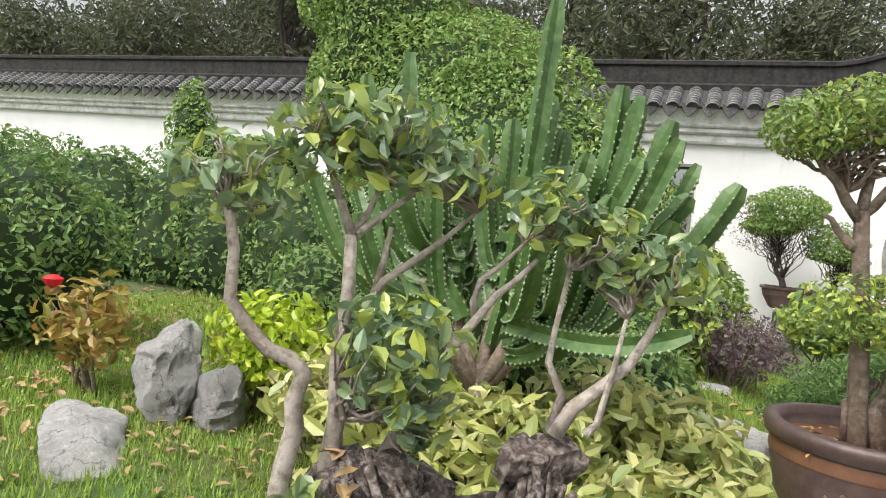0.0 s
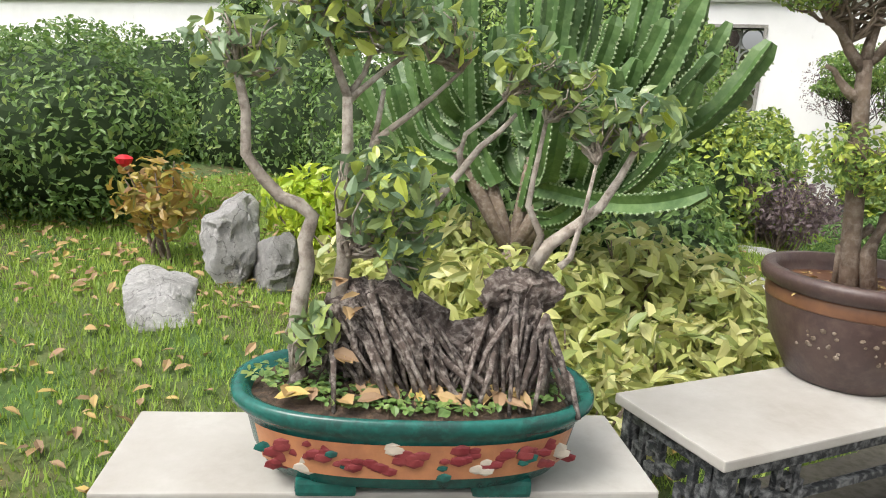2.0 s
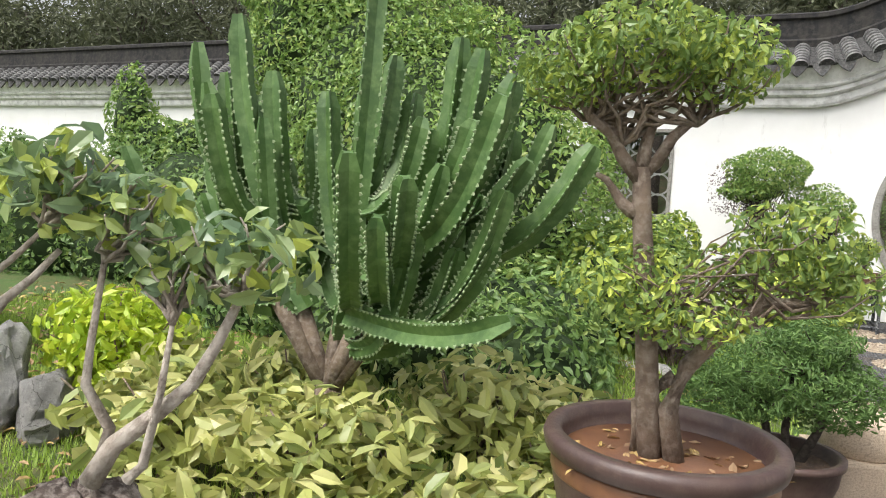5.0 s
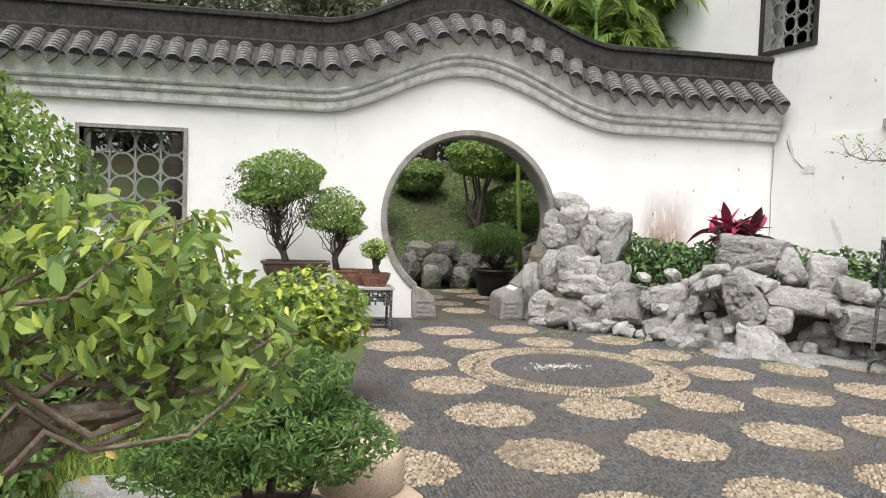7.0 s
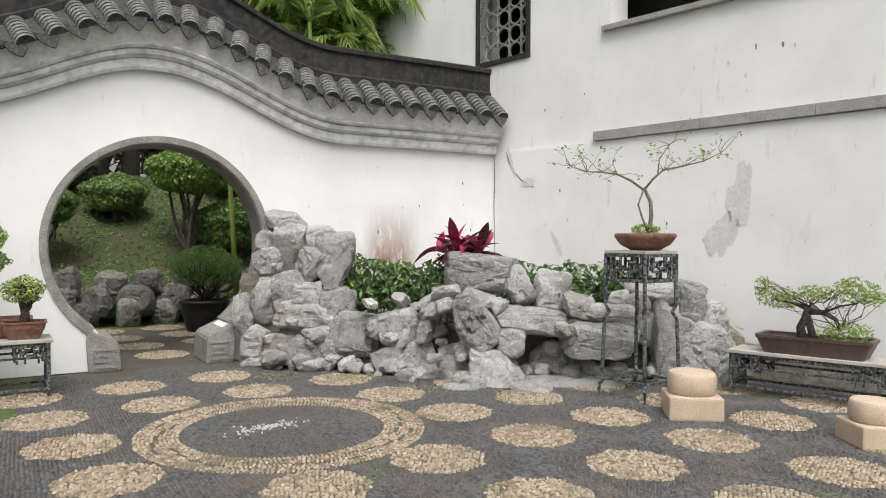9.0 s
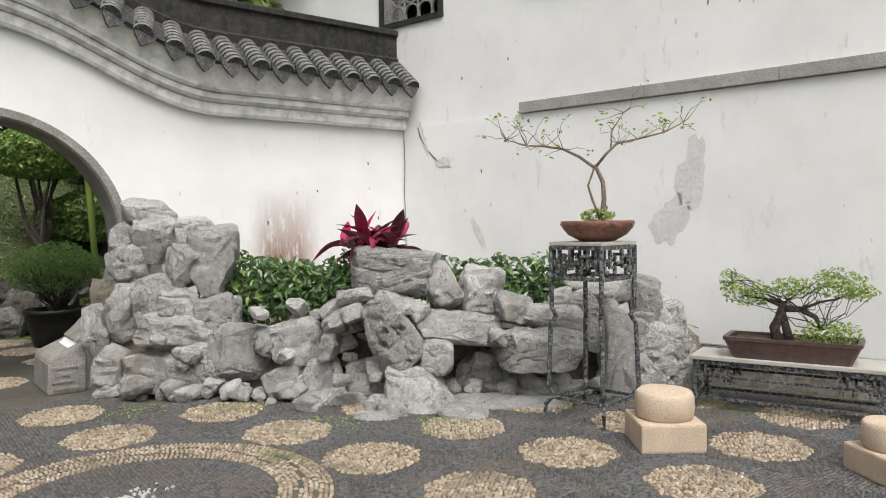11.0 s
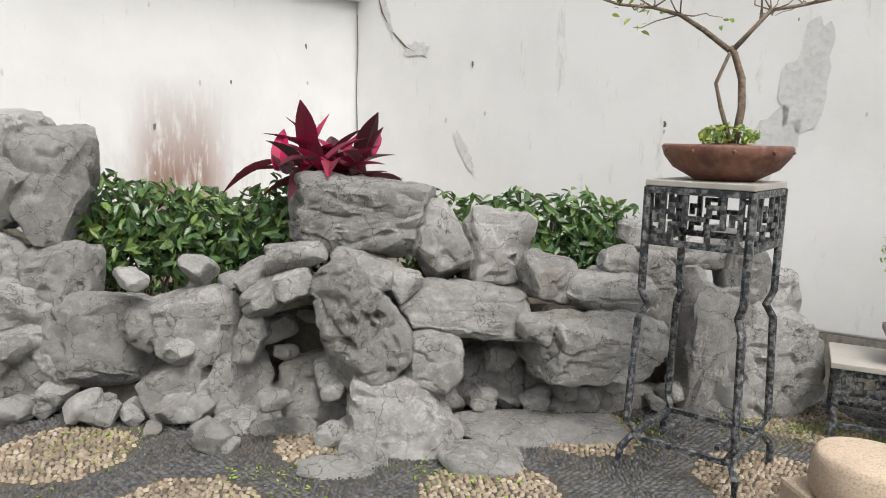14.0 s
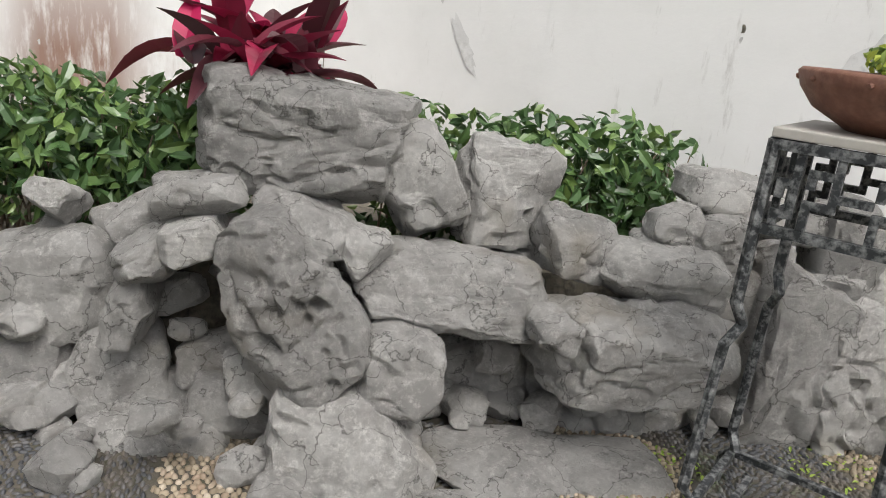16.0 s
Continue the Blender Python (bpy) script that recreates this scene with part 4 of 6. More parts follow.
stone(3.27, -3.00, -0.02, 0.54, 0.40, 0.13, 2, 37, power=3.5)
stone(2.06, -1.87, 0.02, 0.19, 0.20, 0.13, 0, 38, power=4)
stone(2.24, -2.02, 0.00, 0.32, 0.25, 0.19, 12, 39, power=3.5)
stone(1.23, -0.28, 1.55, 0.45, 0.40, 0.24, 4, 40, power=3.5)
stone(1.25, -0.44, 1.32, 0.40, 0.40, 0.44, 8, 41, power=4)
stone(1.50, -0.67, 1.35, 0.30, 0.36, 0.32, -14, 42, power=4)
stone(1.63, -0.80, 1.13, 0.42, 0.42, 0.63, 8, 43, power=5)
stone(1.41, -0.68, 1.08, 0.38, 0.38, 0.38, 10, 44, power=5)
stone(1.05, -0.32, 1.10, 0.32, 0.40, 0.34, -6, 45, power=4)
stone(1.23, -0.58, 0.87, 0.37, 0.36, 0.29, -8, 46, power=4)
stone(1.01, -0.43, 0.70, 0.39, 0.40, 0.54, 3, 47, power=6)
stone(1.15, -0.59, 0.74, 0.25, 0.36, 0.45, -10, 48, power=4)
stone(1.33, -0.71, 0.75, 0.43, 0.36, 0.31, 12, 49, power=4)
stone(1.60, -0.90, 0.66, 0.42, 0.40, 0.35, -4, 50, power=5)
stone(1.30, -0.84, 0.52, 0.67, 0.40, 0.33, 6, 51, power=3.5)
stone(1.35, -0.99, 0.39, 0.30, 0.26, 0.16, -4, 52, power=4)
stone(1.23, -0.77, 0.19, 0.71, 0.38, 0.43, 3, 53, power=6)
stone(0.89, -0.42, 0.24, 0.31, 0.36, 0.39, 6, 54, power=5)
stone(0.86, -0.49, 0.05, 0.33, 0.26, 0.15, -3, 55, power=3.5)
stone(0.82, -0.21, 0.50, 0.25, 0.36, 0.54, -4, 56, power=5)
stone(1.69, -1.17, 0.36, 0.51, 0.36, 0.47, 2, 57, power=6)
stone(1.86, -1.38, 0.44, 0.22, 0.28, 0.24, -8, 58, power=4)
stone(0.99, -0.62, 0.09, 0.24, 0.24, 0.18, 10, 59, power=4)
stone(1.48, -1.02, 0.25, 0.28, 0.30, 0.32, 12, 60, power=4)
stone(1.04, -0.24, 1.34, 0.21, 0.30, 0.25, 10, 61, power=4)
stone(4.33, -3.49, 0.27, 0.53, 0.36, 0.65, -6, 62, power=3.5, pits=8, sub=5)
stone(4.46, -3.40, 0.59, 0.31, 0.34, 0.52, -12, 63, power=4)
stone(4.32, -3.21, 0.84, 0.38, 0.30, 0.25, 6, 64, power=4)
stone(4.31, -3.33, 0.70, 0.25, 0.30, 0.50, -6, 65, power=5)
stone(3.97, -3.04, 0.51, 0.33, 0.30, 0.37, 0, 66, power=4)


def rubble():
    """Small stones and chips wedged between the larger ones."""
    rng = random.Random(66)
    meshes = [rock_mesh(900 + k, 1.0, 1.0, 1.0, 3.5, 3, 0, 2.5) for k in range(6)]
    for me in meshes:
        me.materials.append(M["rock"])
    inv = rockery.matrix_world.inverted()
    for k in range(120):
        s = rng.random()
        x, y = 0.95 + 3.5 * s, -0.62 - 2.72 * s
        z = rng.uniform(0.02, 0.75) if k % 2 else rng.uniform(0.0, 0.12)
        f = rng.uniform(-0.05, 0.22) if k % 2 else rng.uniform(0.05, 0.30)
        f += 0.45 * math.exp(-((s - 0.42) / 0.10) ** 2) * (z < 0.3)
        w = rng.uniform(0.07, 0.17)
        o = part("stone_chip", meshes[k % 6], None, rockery)
        o.matrix_local = inv @ (pose(x - 0.61 * f, y - 0.79 * f, z, rng.uniform(-30, 30), rng.uniform(-30, 30), rng.uniform(0, 360)) @ Matrix.Diagonal((w * 1.3, w, w * 0.8, 1)))


rubble()


def rockery_core():
    """Earth and mortar behind the stones, sloping up to the walls, hollow at the cave."""
    bm = bmesh.new()
    line = [(0.72, -0.30, 1.0), (1.2, -0.72, 0.95), (1.55, -1.0, 0.42), (2.0, -1.42, 0.42), (2.45, -1.75, 0.50), (2.9, -2.1, 0.55), (3.4, -2.45, 0.52), (3.85, -2.8, 0.5), (4.6, -3.35, 0.45), (4.98, -3.5, 0.4)]
    back = [(0.75, -0.02), (1.4, -0.02), (2.2, -0.02), (3.0, -0.02), (3.6, -0.02), (4.2, -0.02), (4.38, -0.8), (4.58, -1.7), (4.72, -2.4), (4.97, -3.4)]
    a = [bm.verts.new((x, y, -0.02)) for x, y, z in line]
    b = [bm.verts.new((x + 0.06, y + 0.08, z)) for x, y, z in line]
    c = [bm.verts.new((x, y, 0.48 if i > 1 else 0.9)) for i, (x, y) in enumerate(back)]
    for i in range(len(line) - 1):
        bm.faces.new((a[i], a[i + 1], b[i + 1], b[i]))
        bm.faces.new((b[i], b[i + 1], c[i + 1], c[i]))
    bmesh.ops.subdivide_edges(bm, edges=bm.edges[:], cuts=5, use_grid_fill=True)
    noisy(bm, 0.06, 4.0)
    o = part("mortar_core", bm, M["mortar"], rockery, "earthy mortar and soil between the stones")
    o.matrix_local = rockery.matrix_world.inverted()


rockery_core()


# ================= things of the court =================
def leafy(name, parent, blobs, n, size, mat, seed, label="", **kw):
    """A crown of separate leaves as one part."""
    rng = np.random.default_rng(seed)
    lump, deep = kw.pop("lump", 0.12), kw.pop("deep", 0.35)
    p, d = on_blobs(rng, blobs, n, lump, deep)
    keep = p[:, 2] > kw.pop("floor_z", -9)
    me = leaves_mesh(name, p[keep], d[keep], size, M[mat], seed + 1, **kw)
    return part(name, me, None, parent, label)


def wood(name, parent, paths, mat, label="", n=8):
    """Tapered limbs joined into one part: each path is (points, r0, r1)."""
    bm = bmesh.new()
    for pts, r0, r1 in paths:
        k = len(pts) - 1
        tube_into(bm, pts, [r0 + (r1 - r0) * i / k for i in range(k + 1)], n)
    ob = part(name, bm, M[mat], parent, label, smooth=True)
    return tagged(ob, kind="stuff") if len(paths) > 12 else ob


def twigs(rng, root, blobs, count, r0=0.008, r1=0.002, amp=0.12):
    out = []
    for _ in range(count):
        b = rng.choice(blobs)
        d = Vector((rng.gauss(0, 1), rng.gauss(0, 1), rng.gauss(0.2, 0.8))).normalized()
        tip = Vector((b[0] + d.x * b[3] * 0.9, b[1] + d.y * b[4] * 0.9, b[2] + d.z * b[5] * 0.9))
        out.append((wiggle(rng, rng.choice(root), tip, 5, amp), r0, r1))
    return out


def fret(parent, u0, u1, z0, z1, axis, at, t=0.02, d=0.018, mat="iron"):
    """Chinese fret: interlocking square hooks between two rails, one part."""
    bm = bmesh.new()

    def bar(ua, ub, za, zb):
        if axis == "x":
            box_bm(ua, ub, at - d / 2, at + d / 2, za, zb, bm=bm)
        else:
            box_bm(at - d / 2, at + d / 2, ua, ub, za, zb, bm=bm)

    w, h = u1 - u0, z1 - z0
    c = (u0 + u1) / 2
    for s in (-1, 1):
        for a, b in ((0.10, 0.30), (0.34, 0.48)):
            ua, ub = sorted((c + s * w * a, c + s * w * b))
            zt, zb_ = (z1 - h * 0.18, z0 + h * 0.30) if a < 0.2 else (z1 - h * 0.35, z0 + h * 0.12)
            bar(ua, ub, zt - t, zt)
            bar(ua, ub, zb_, zb_ + t)
            bar(ua, ua + t, zb_ + t, zt - t)
            bar(ub - t, ub, (zb_ + zt) / 2, zt - t)
            bar(ua, ua + t, zt, z1)
            bar(ub - t, ub, z0, zb_)
    bar(c - w * 0.1, c + w * 0.1, z0 + h * 0.45, z0 + h * 0.45 + t)
    return part("fretwork", bm, M[mat], parent, "open square fretwork")


def bench(m, length=1.24, depth=0.42, height=0.47, label="low black iron bench with a worn white marble slab"):
    """Low iron plant bench with marble top, frets at both ends and base rails."""
    b = empty("plant_bench", m, label, "bench", "low plant benches")
    L, D, H = length / 2, depth / 2, height
    part("slab", box_bm(-L, L, -D, D, H - 0.028, H, 0.005), M["marble"], b, "white marble slab")
    bm = bmesh.new()
    for a in (-1, 1):
        box_bm(-L + 0.02, L - 0.02, a * (D - 0.03) - 0.014, a * (D - 0.03) + 0.014, H - 0.062, H - 0.03, bm=bm)
        box_bm(a * (L - 0.035) - 0.014, a * (L - 0.035) + 0.014, -D + 0.05, D - 0.05, H - 0.062, H - 0.03, bm=bm)
    part("top_rail", bm, M["iron"], b)
    for a in (-1, 1):
        for c in (-1, 1):
            part("leg", box_bm(a * (L - 0.035) - 0.015, a * (L - 0.035) + 0.015, c * (D - 0.03) - 0.015, c * (D - 0.03) + 0.015, 0, H - 0.062, 0.003), M["iron"], b)
    bm = bmesh.new()
    for c in (-1, 1):
        box_bm(-L + 0.05, L - 0.05, c * (D - 0.03) - 0.011, c * (D - 0.03) + 0.011, 0.07, 0.092, bm=bm)
        box_bm(-L + 0.05, L - 0.05, c * (D - 0.03) - 0.009, c * (D - 0.03) + 0.009, H - 0.16, H - 0.142, bm=bm)
    for a in (-1, 1):
        box_bm(a * (L - 0.035) - 0.011, a * (L - 0.035) + 0.011, -D + 0.05, D - 0.05, 0.07, 0.092, bm=bm)
    part("stretcher", bm, M["iron"], b)
    for c in (-1, 1):
        for a in (-1, 1):
            u = sorted((a * (L - 0.05), a * (L - 0.30)))
            fret(b, u[0], u[1], H - 0.20, H - 0.062, "x", c * (D - 0.03), 0.017)
    for a in (-1, 1):
        fret(b, -D + 0.05, D - 0.05, H - 0.20, H - 0.062, "y", a * (L - 0.035), 0.017)
    return b


bench(pose(4.50, -4.42, 0, 0, 0, -71), 1.28, 0.42, 0.395)
bench(pose(-1.74, -1.0, 0, 0, 0, 2), 1.30, 0.42, 0.50)


def tall_stand():
    """Tall square iron flower stand with kinked legs, fret apron and foot rails."""
    s = empty("flower_stand", pose(3.34, -3.59, 0, 0, 0, 6), "tall chipped black iron flower stand with fretwork apron", "plant stand")
    H, w = 1.27, 0.21
    part("top_slab", box_bm(-w - 0.01, w + 0.01, -w - 0.01, w + 0.01, H - 0.025, H, 0.004), M["marble"], s, "grey stone top slab")
    bm = bmesh.new()
    for a in (-1, 1):
        for z in (H - 0.055, H - 0.27):
            box_bm(-w, w, a * w - 0.013, a * w + 0.013, z, z + 0.028, bm=bm)
            box_bm(a * w - 0.0125, a * w + 0.0125, -w + 0.014, w - 0.014, z + 0.001, z + 0.027, bm=bm)
    part("apron_rail", bm, M["iron"], s)
    for a in (-1, 1):
        fret(s, -w + 0.02, w - 0.02, H - 0.242, H - 0.055, "x", a * w, 0.02)
        fret(s, -w + 0.02, w - 0.02, H - 0.242, H - 0.055, "y", a * w, 0.02)
    for a in (-1, 1):
        for c in (-1, 1):
            bm = bmesh.new()
            path = [(a * w, c * w, H - 0.03), (a * w, c * w, 0.80), (a * (w - 0.022), c * (w - 0.022), 0.74), (a * (w + 0.005), c * (w + 0.005), 0.68), (a * (w + 0.02), c * (w + 0.02), 0.22), (a * (w - 0.01), c * (w - 0.01), 0.17), (a * (w + 0.035), c * (w + 0.035), 0.10), (a * (w + 0.04), c * (w + 0.04), 0.0)]
            tube_into(bm, path, [0.017] * len(path), 6)
            part("leg", bm, M["iron"], s)
    bm = bmesh.new()
    for a in (-1, 1):
        box_bm(-w, w, a * (w - 0.0) - 0.012, a * w + 0.012, 0.14, 0.163, bm=bm)
        box_bm(a * w - 0.011, a * w + 0.011, -w + 0.013, w - 0.013, 0.141, 0.162, bm=bm)
        box_bm(-w * 0.45, w * 0.45, a * (w - 0.09) - 0.01, a * (w - 0.09) + 0.01, 0.142, 0.16, bm=bm)
    part("foot_rail", bm, M["iron"], s)
    return s


tall_stand()


def bowl_tree():
    """Round clay bowl on the tall stand with a thin wind-swept tree."""
    t = empty("bonsai_tree", pose(3.38, -3.60, 1.27, 0, 0, -41), "sparse spreading bonsai in a red-brown clay bowl", "bonsai")
    prof = [(0.12, 0.0), (0.14, 0.012), (0.21, 0.05), (0.25, 0.10), (0.262, 0.138), (0.252, 0.148), (0.23, 0.145), (0.215, 0.122), (0.02, 0.12)]
    bowl = part("bowl", lathe_bm(prof, 48), M["terracotta"], t, "red-brown clay bowl", smooth=True)
    for k in range(10):
        a = 2 * math.pi * k / 10
        bm = bmesh.new()
        bmesh.ops.create_icosphere(bm, subdivisions=1, radius=0.009, matrix=Matrix.Translation((0.258 * math.cos(a), 0.258 * math.sin(a), 0.122)))
        part("rim_stud", bm, M["terracotta"], bowl)
    part("soil", lathe_bm([(0.218, 0.115), (0.17, 0.138), (0.05, 0.155)], 24), M["soil"], t)
    rng = random.Random(8)
    trunk = [(0.03, 0, 0.14), (0.05, 0, 0.30), (0.045, 0.01, 0.42), (0.0, 0.0, 0.52), (-0.02, 0, 0.545)]
    other = [(0.03, 0.02, 0.14), (-0.03, 0.02, 0.30), (-0.06, 0.02, 0.40), (-0.02, 0.0, 0.52)]
    paths = [(trunk, 0.019, 0.012), (other, 0.010, 0.008)]
    main_l = [(-0.02, 0, 0.53), (-0.12, 0.03, 0.61), (-0.24, 0.0, 0.665), (-0.37, -0.05, 0.68), (-0.50, -0.03, 0.69), (-0.64, 0.02, 0.74)]
    main_r = [(-0.01, 0, 0.53), (0.06, -0.03, 0.62), (0.15, 0.02, 0.70), (0.30, 0.04, 0.73), (0.48, 0.0, 0.77), (0.62, 0.03, 0.84)]
    up = [(0.10, 0, 0.66), (0.12, 0.05, 0.80), (0.20, 0.03, 0.92)]
    paths += [(main_l, 0.012, 0.004), (main_r, 0.012, 0.004), (up, 0.008, 0.003)]
    tips = []
    for path in (main_l, main_r, up):
        for p in path[2:]:
            for _ in range(5):
                q = (p[0] + rng.uniform(-0.22, 0.20), p[1] + rng.uniform(-0.22, 0.22), p[2] + rng.uniform(-0.06, 0.22))
                paths.append((wiggle(rng, p, q, 4, 0.10), 0.0035, 0.0012))
                tips.append(q)
    wood("branch", t, paths, "bark", "thin grey-brown branches", 6)
    pts, nr = [], []
    for q in tips:
        for _ in range(4):
            pts.append((q[0] + rng.gauss(0, 0.035), q[1] + rng.gauss(0, 0.035), q[2] + rng.gauss(0, 0.02)))
            nr.append((0, 0, 1))
    part("foliage", leaves_mesh("foliage", pts, nr, 0.036, M["leaf_fresh"], 5), None, t, "few small green leaves")
    leafy("underplant", t, [(0.0, 0, 0.18, 0.12, 0.10, 0.05)], 220, 0.035, "leaf_fresh", 21, "green groundcover at the foot")


bowl_tree()


def tray_bonsai():
    t = empty("bonsai_tree", pose(4.50, -4.46, 0.395, 0, 0, -71), "gnarled bonsai in a long brown rectangular tray", "bonsai")
    L, D, H = 0.44, 0.17, 0.155
    prof = [(0.88, 0.0), (0.9, 0.02), (1.0, 0.12), (1.03, 0.13), (1.03, H), (0.95, H), (0.93, 0.12), (0.1, 0.118)]
    part("tray", lathe_bm([(r, z) for r, z in prof], 64, L, D, 14), M["brown_glaze"], t, "dark brown glazed tray")
    part("soil", box_bm(-L * 0.9, L * 0.9, -D * 0.9, D * 0.9, 0.119, 0.135), M["soil"], t)
    rng = random.Random(5)
    A = [(-0.10, 0, 0.12), (-0.12, 0.0, 0.22), (-0.08, 0.0, 0.32), (-0.06, 0, 0.40)]
    B = [(-0.02, 0.02, 0.12), (-0.05, 0.02, 0.24), (-0.07, 0.0, 0.36)]
    C = [(-0.07, 0, 0.36), (0.05, 0.02, 0.36), (0.15, 0.0, 0.31), (0.19, 0, 0.22)]
    blobs = [(-0.30, 0, 0.47, 0.19, 0.14, 0.10), (-0.43, 0, 0.56, 0.08, 0.07, 0.09), (0.0, 0, 0.52, 0.14, 0.13, 0.08), (0.29, 0, 0.56, 0.19, 0.16, 0.11), (0.42, 0, 0.50, 0.12, 0.1, 0.06), (0.24, -0.04, 0.21, 0.22, 0.15, 0.09)]
    paths = [(A, 0.044, 0.026), (B, 0.034, 0.024), (C, 0.026, 0.014), ([(-0.07, 0, 0.38), (-0.2, 0, 0.43), (-0.34, 0, 0.45)], 0.014, 0.004), ([(0.05, 0, 0.36), (0.18, 0, 0.42), (0.33, 0, 0.46)], 0.013, 0.004)]
    paths += twigs(rng, [Vector(A[-1]), Vector(C[1]), Vector(C[3])], blobs, 40, 0.004, 0.0015)
    wood("trunk", t, paths, "bark_dark", "dark forked trunk")
    leafy("foliage", t, blobs, 2300, 0.027, "leaf_fresh", 31, "feathery fresh green leaves", deep=0.7)


tray_bonsai()


def stool(x, y, turn, label, size=1.0):
    s = empty("stone_stool", pose(x, y, 0, 0, 0, turn) @ Matrix.Scale(size, 4), label, "stone stool", "pale granite stools")
    part("base_block", box_bm(-0.20, 0.20, -0.20, 0.20, 0, 0.18, 0.018), M["stool"], s, "rough square base block")
    prof = [(0.165, 0.18), (0.178, 0.195), (0.186, 0.25), (0.180, 0.315), (0.172, 0.338), (0.162, 0.347), (0.15, 0.349), (0.02, 0.351)]
    bm = lathe_bm(prof, 40)
    noisy(bm, 0.006, 9)
    part("drum_seat", bm, M["stool"], s, "rounded drum seat", smooth=True)


stool(3.17, -4.30, -38, "pale drum-shaped granite stool on a square block")
stool(3.62, -5.44, -30, "pale drum-shaped granite stool beside the iron bench", 0.86)
stool(-1.72, -6.25, 20, "pale drum-shaped granite stool behind a potted juniper")


def pot_round(parent, r, h, mat, name="pot", sides=40, power=2.0, sx=1.0, sy=1.0):
    prof = [(r * 0.66, 0.0), (r * 0.72, 0.02), (r * 0.93, h * 0.6), (r * 0.97, h * 0.88), (r * 1.03, h * 0.90), (r * 1.03, h), (r * 0.9, h), (r * 0.88, h * 0.84), (r * 0.05, h * 0.84)]
    p = part(name, lathe_bm(prof, sides, sx, sy, power), M[mat], parent, smooth=power < 3)
    part("soil", lathe_bm([(r * 0.88, h * 0.83), (r * 0.6, h * 0.86), (r * 0.05, h * 0.88)], sides, sx, sy, power), M["soil"], parent)
    return p


def cloud_bonsai(m, potw, potd, poth, mat, trunk, blobs, n, leaf, size, label, seed, bare=None, purple=None):
    t = empty("bonsai_tree", m, label, "bonsai", "bonsai on the gate bench")
    pot_round(t, 1.0, poth, mat, "tray", 48, 10, potw / 2, potd / 2)
    rng = random.Random(seed)
    roots = [Vector(p) for p in trunk[1:]]
    paths = [(trunk, 0.045, 0.018)] + [(wiggle(rng, trunk[-2], (b[0], b[1], b[2]), 4, 0.12), 0.018, 0.007) for b in blobs]
    paths += twigs(rng, roots, blobs, 70, 0.007, 0.0015)
    wood("trunk", t, paths, "bark_dark", "dark twisting trunk and twigs")
    leafy("foliage", t, blobs, n, size, leaf, seed + 50, "dense clipped green pads", deep=0.5)
    if purple:
        leafy("twiggy_growth", t, purple, 900, 0.03, "leaf_purple", seed + 70, "thin purplish twiggy growth", deep=0.8)
    return t


cloud_bonsai(pose(-2.18, -0.92, 0.50), 0.74, 0.40, 0.26, "brown_glaze",
             [(-0.10, 0, 0.2), (-0.14, 0.0, 0.34), (-0.22, 0.02, 0.46), (-0.20, 0, 0.62), (-0.22, 0, 0.78)],
             [(-0.16, 0, 1.22, 0.46, 0.38, 0.27), (-0.34, 0, 0.98, 0.34, 0.3, 0.13)], 5200, "leaf_ivy", 0.045, "old cloud-pruned bonsai in a dark glazed rectangular pot", 3,
             purple=[(-0.60, 0.05, 1.0, 0.22, 0.2, 0.35), (-0.25, 0.0, 0.75, 0.42, 0.3, 0.14)])
cloud_bonsai(pose(-1.50, -0.85, 0.50), 0.52, 0.34, 0.17, "terracotta",
             [(-0.22, 0, 0.12), (-0.25, 0, 0.30), (-0.18, 0, 0.45), (-0.2, 0, 0.58)],
             [(-0.28, 0, 0.84, 0.36, 0.30, 0.26), (-0.1, 0, 0.66, 0.2, 0.2, 0.1)], 3200, "leaf_ivy", 0.042, "rounded green bonsai in a low red clay tray", 6)
cloud_bonsai(pose(-1.30, -1.02, 0.50), 0.34, 0.26, 0.15, "terracotta",
             [(0, 0, 0.12), (0.01, 0, 0.22), (-0.02, 0, 0.34), (0.0, 0, 0.42)],
             [(0.0, 0, 0.42, 0.17, 0.15, 0.12)], 900, "leaf_fresh", 0.03, "small twiggy bonsai in a red clay pot", 9)


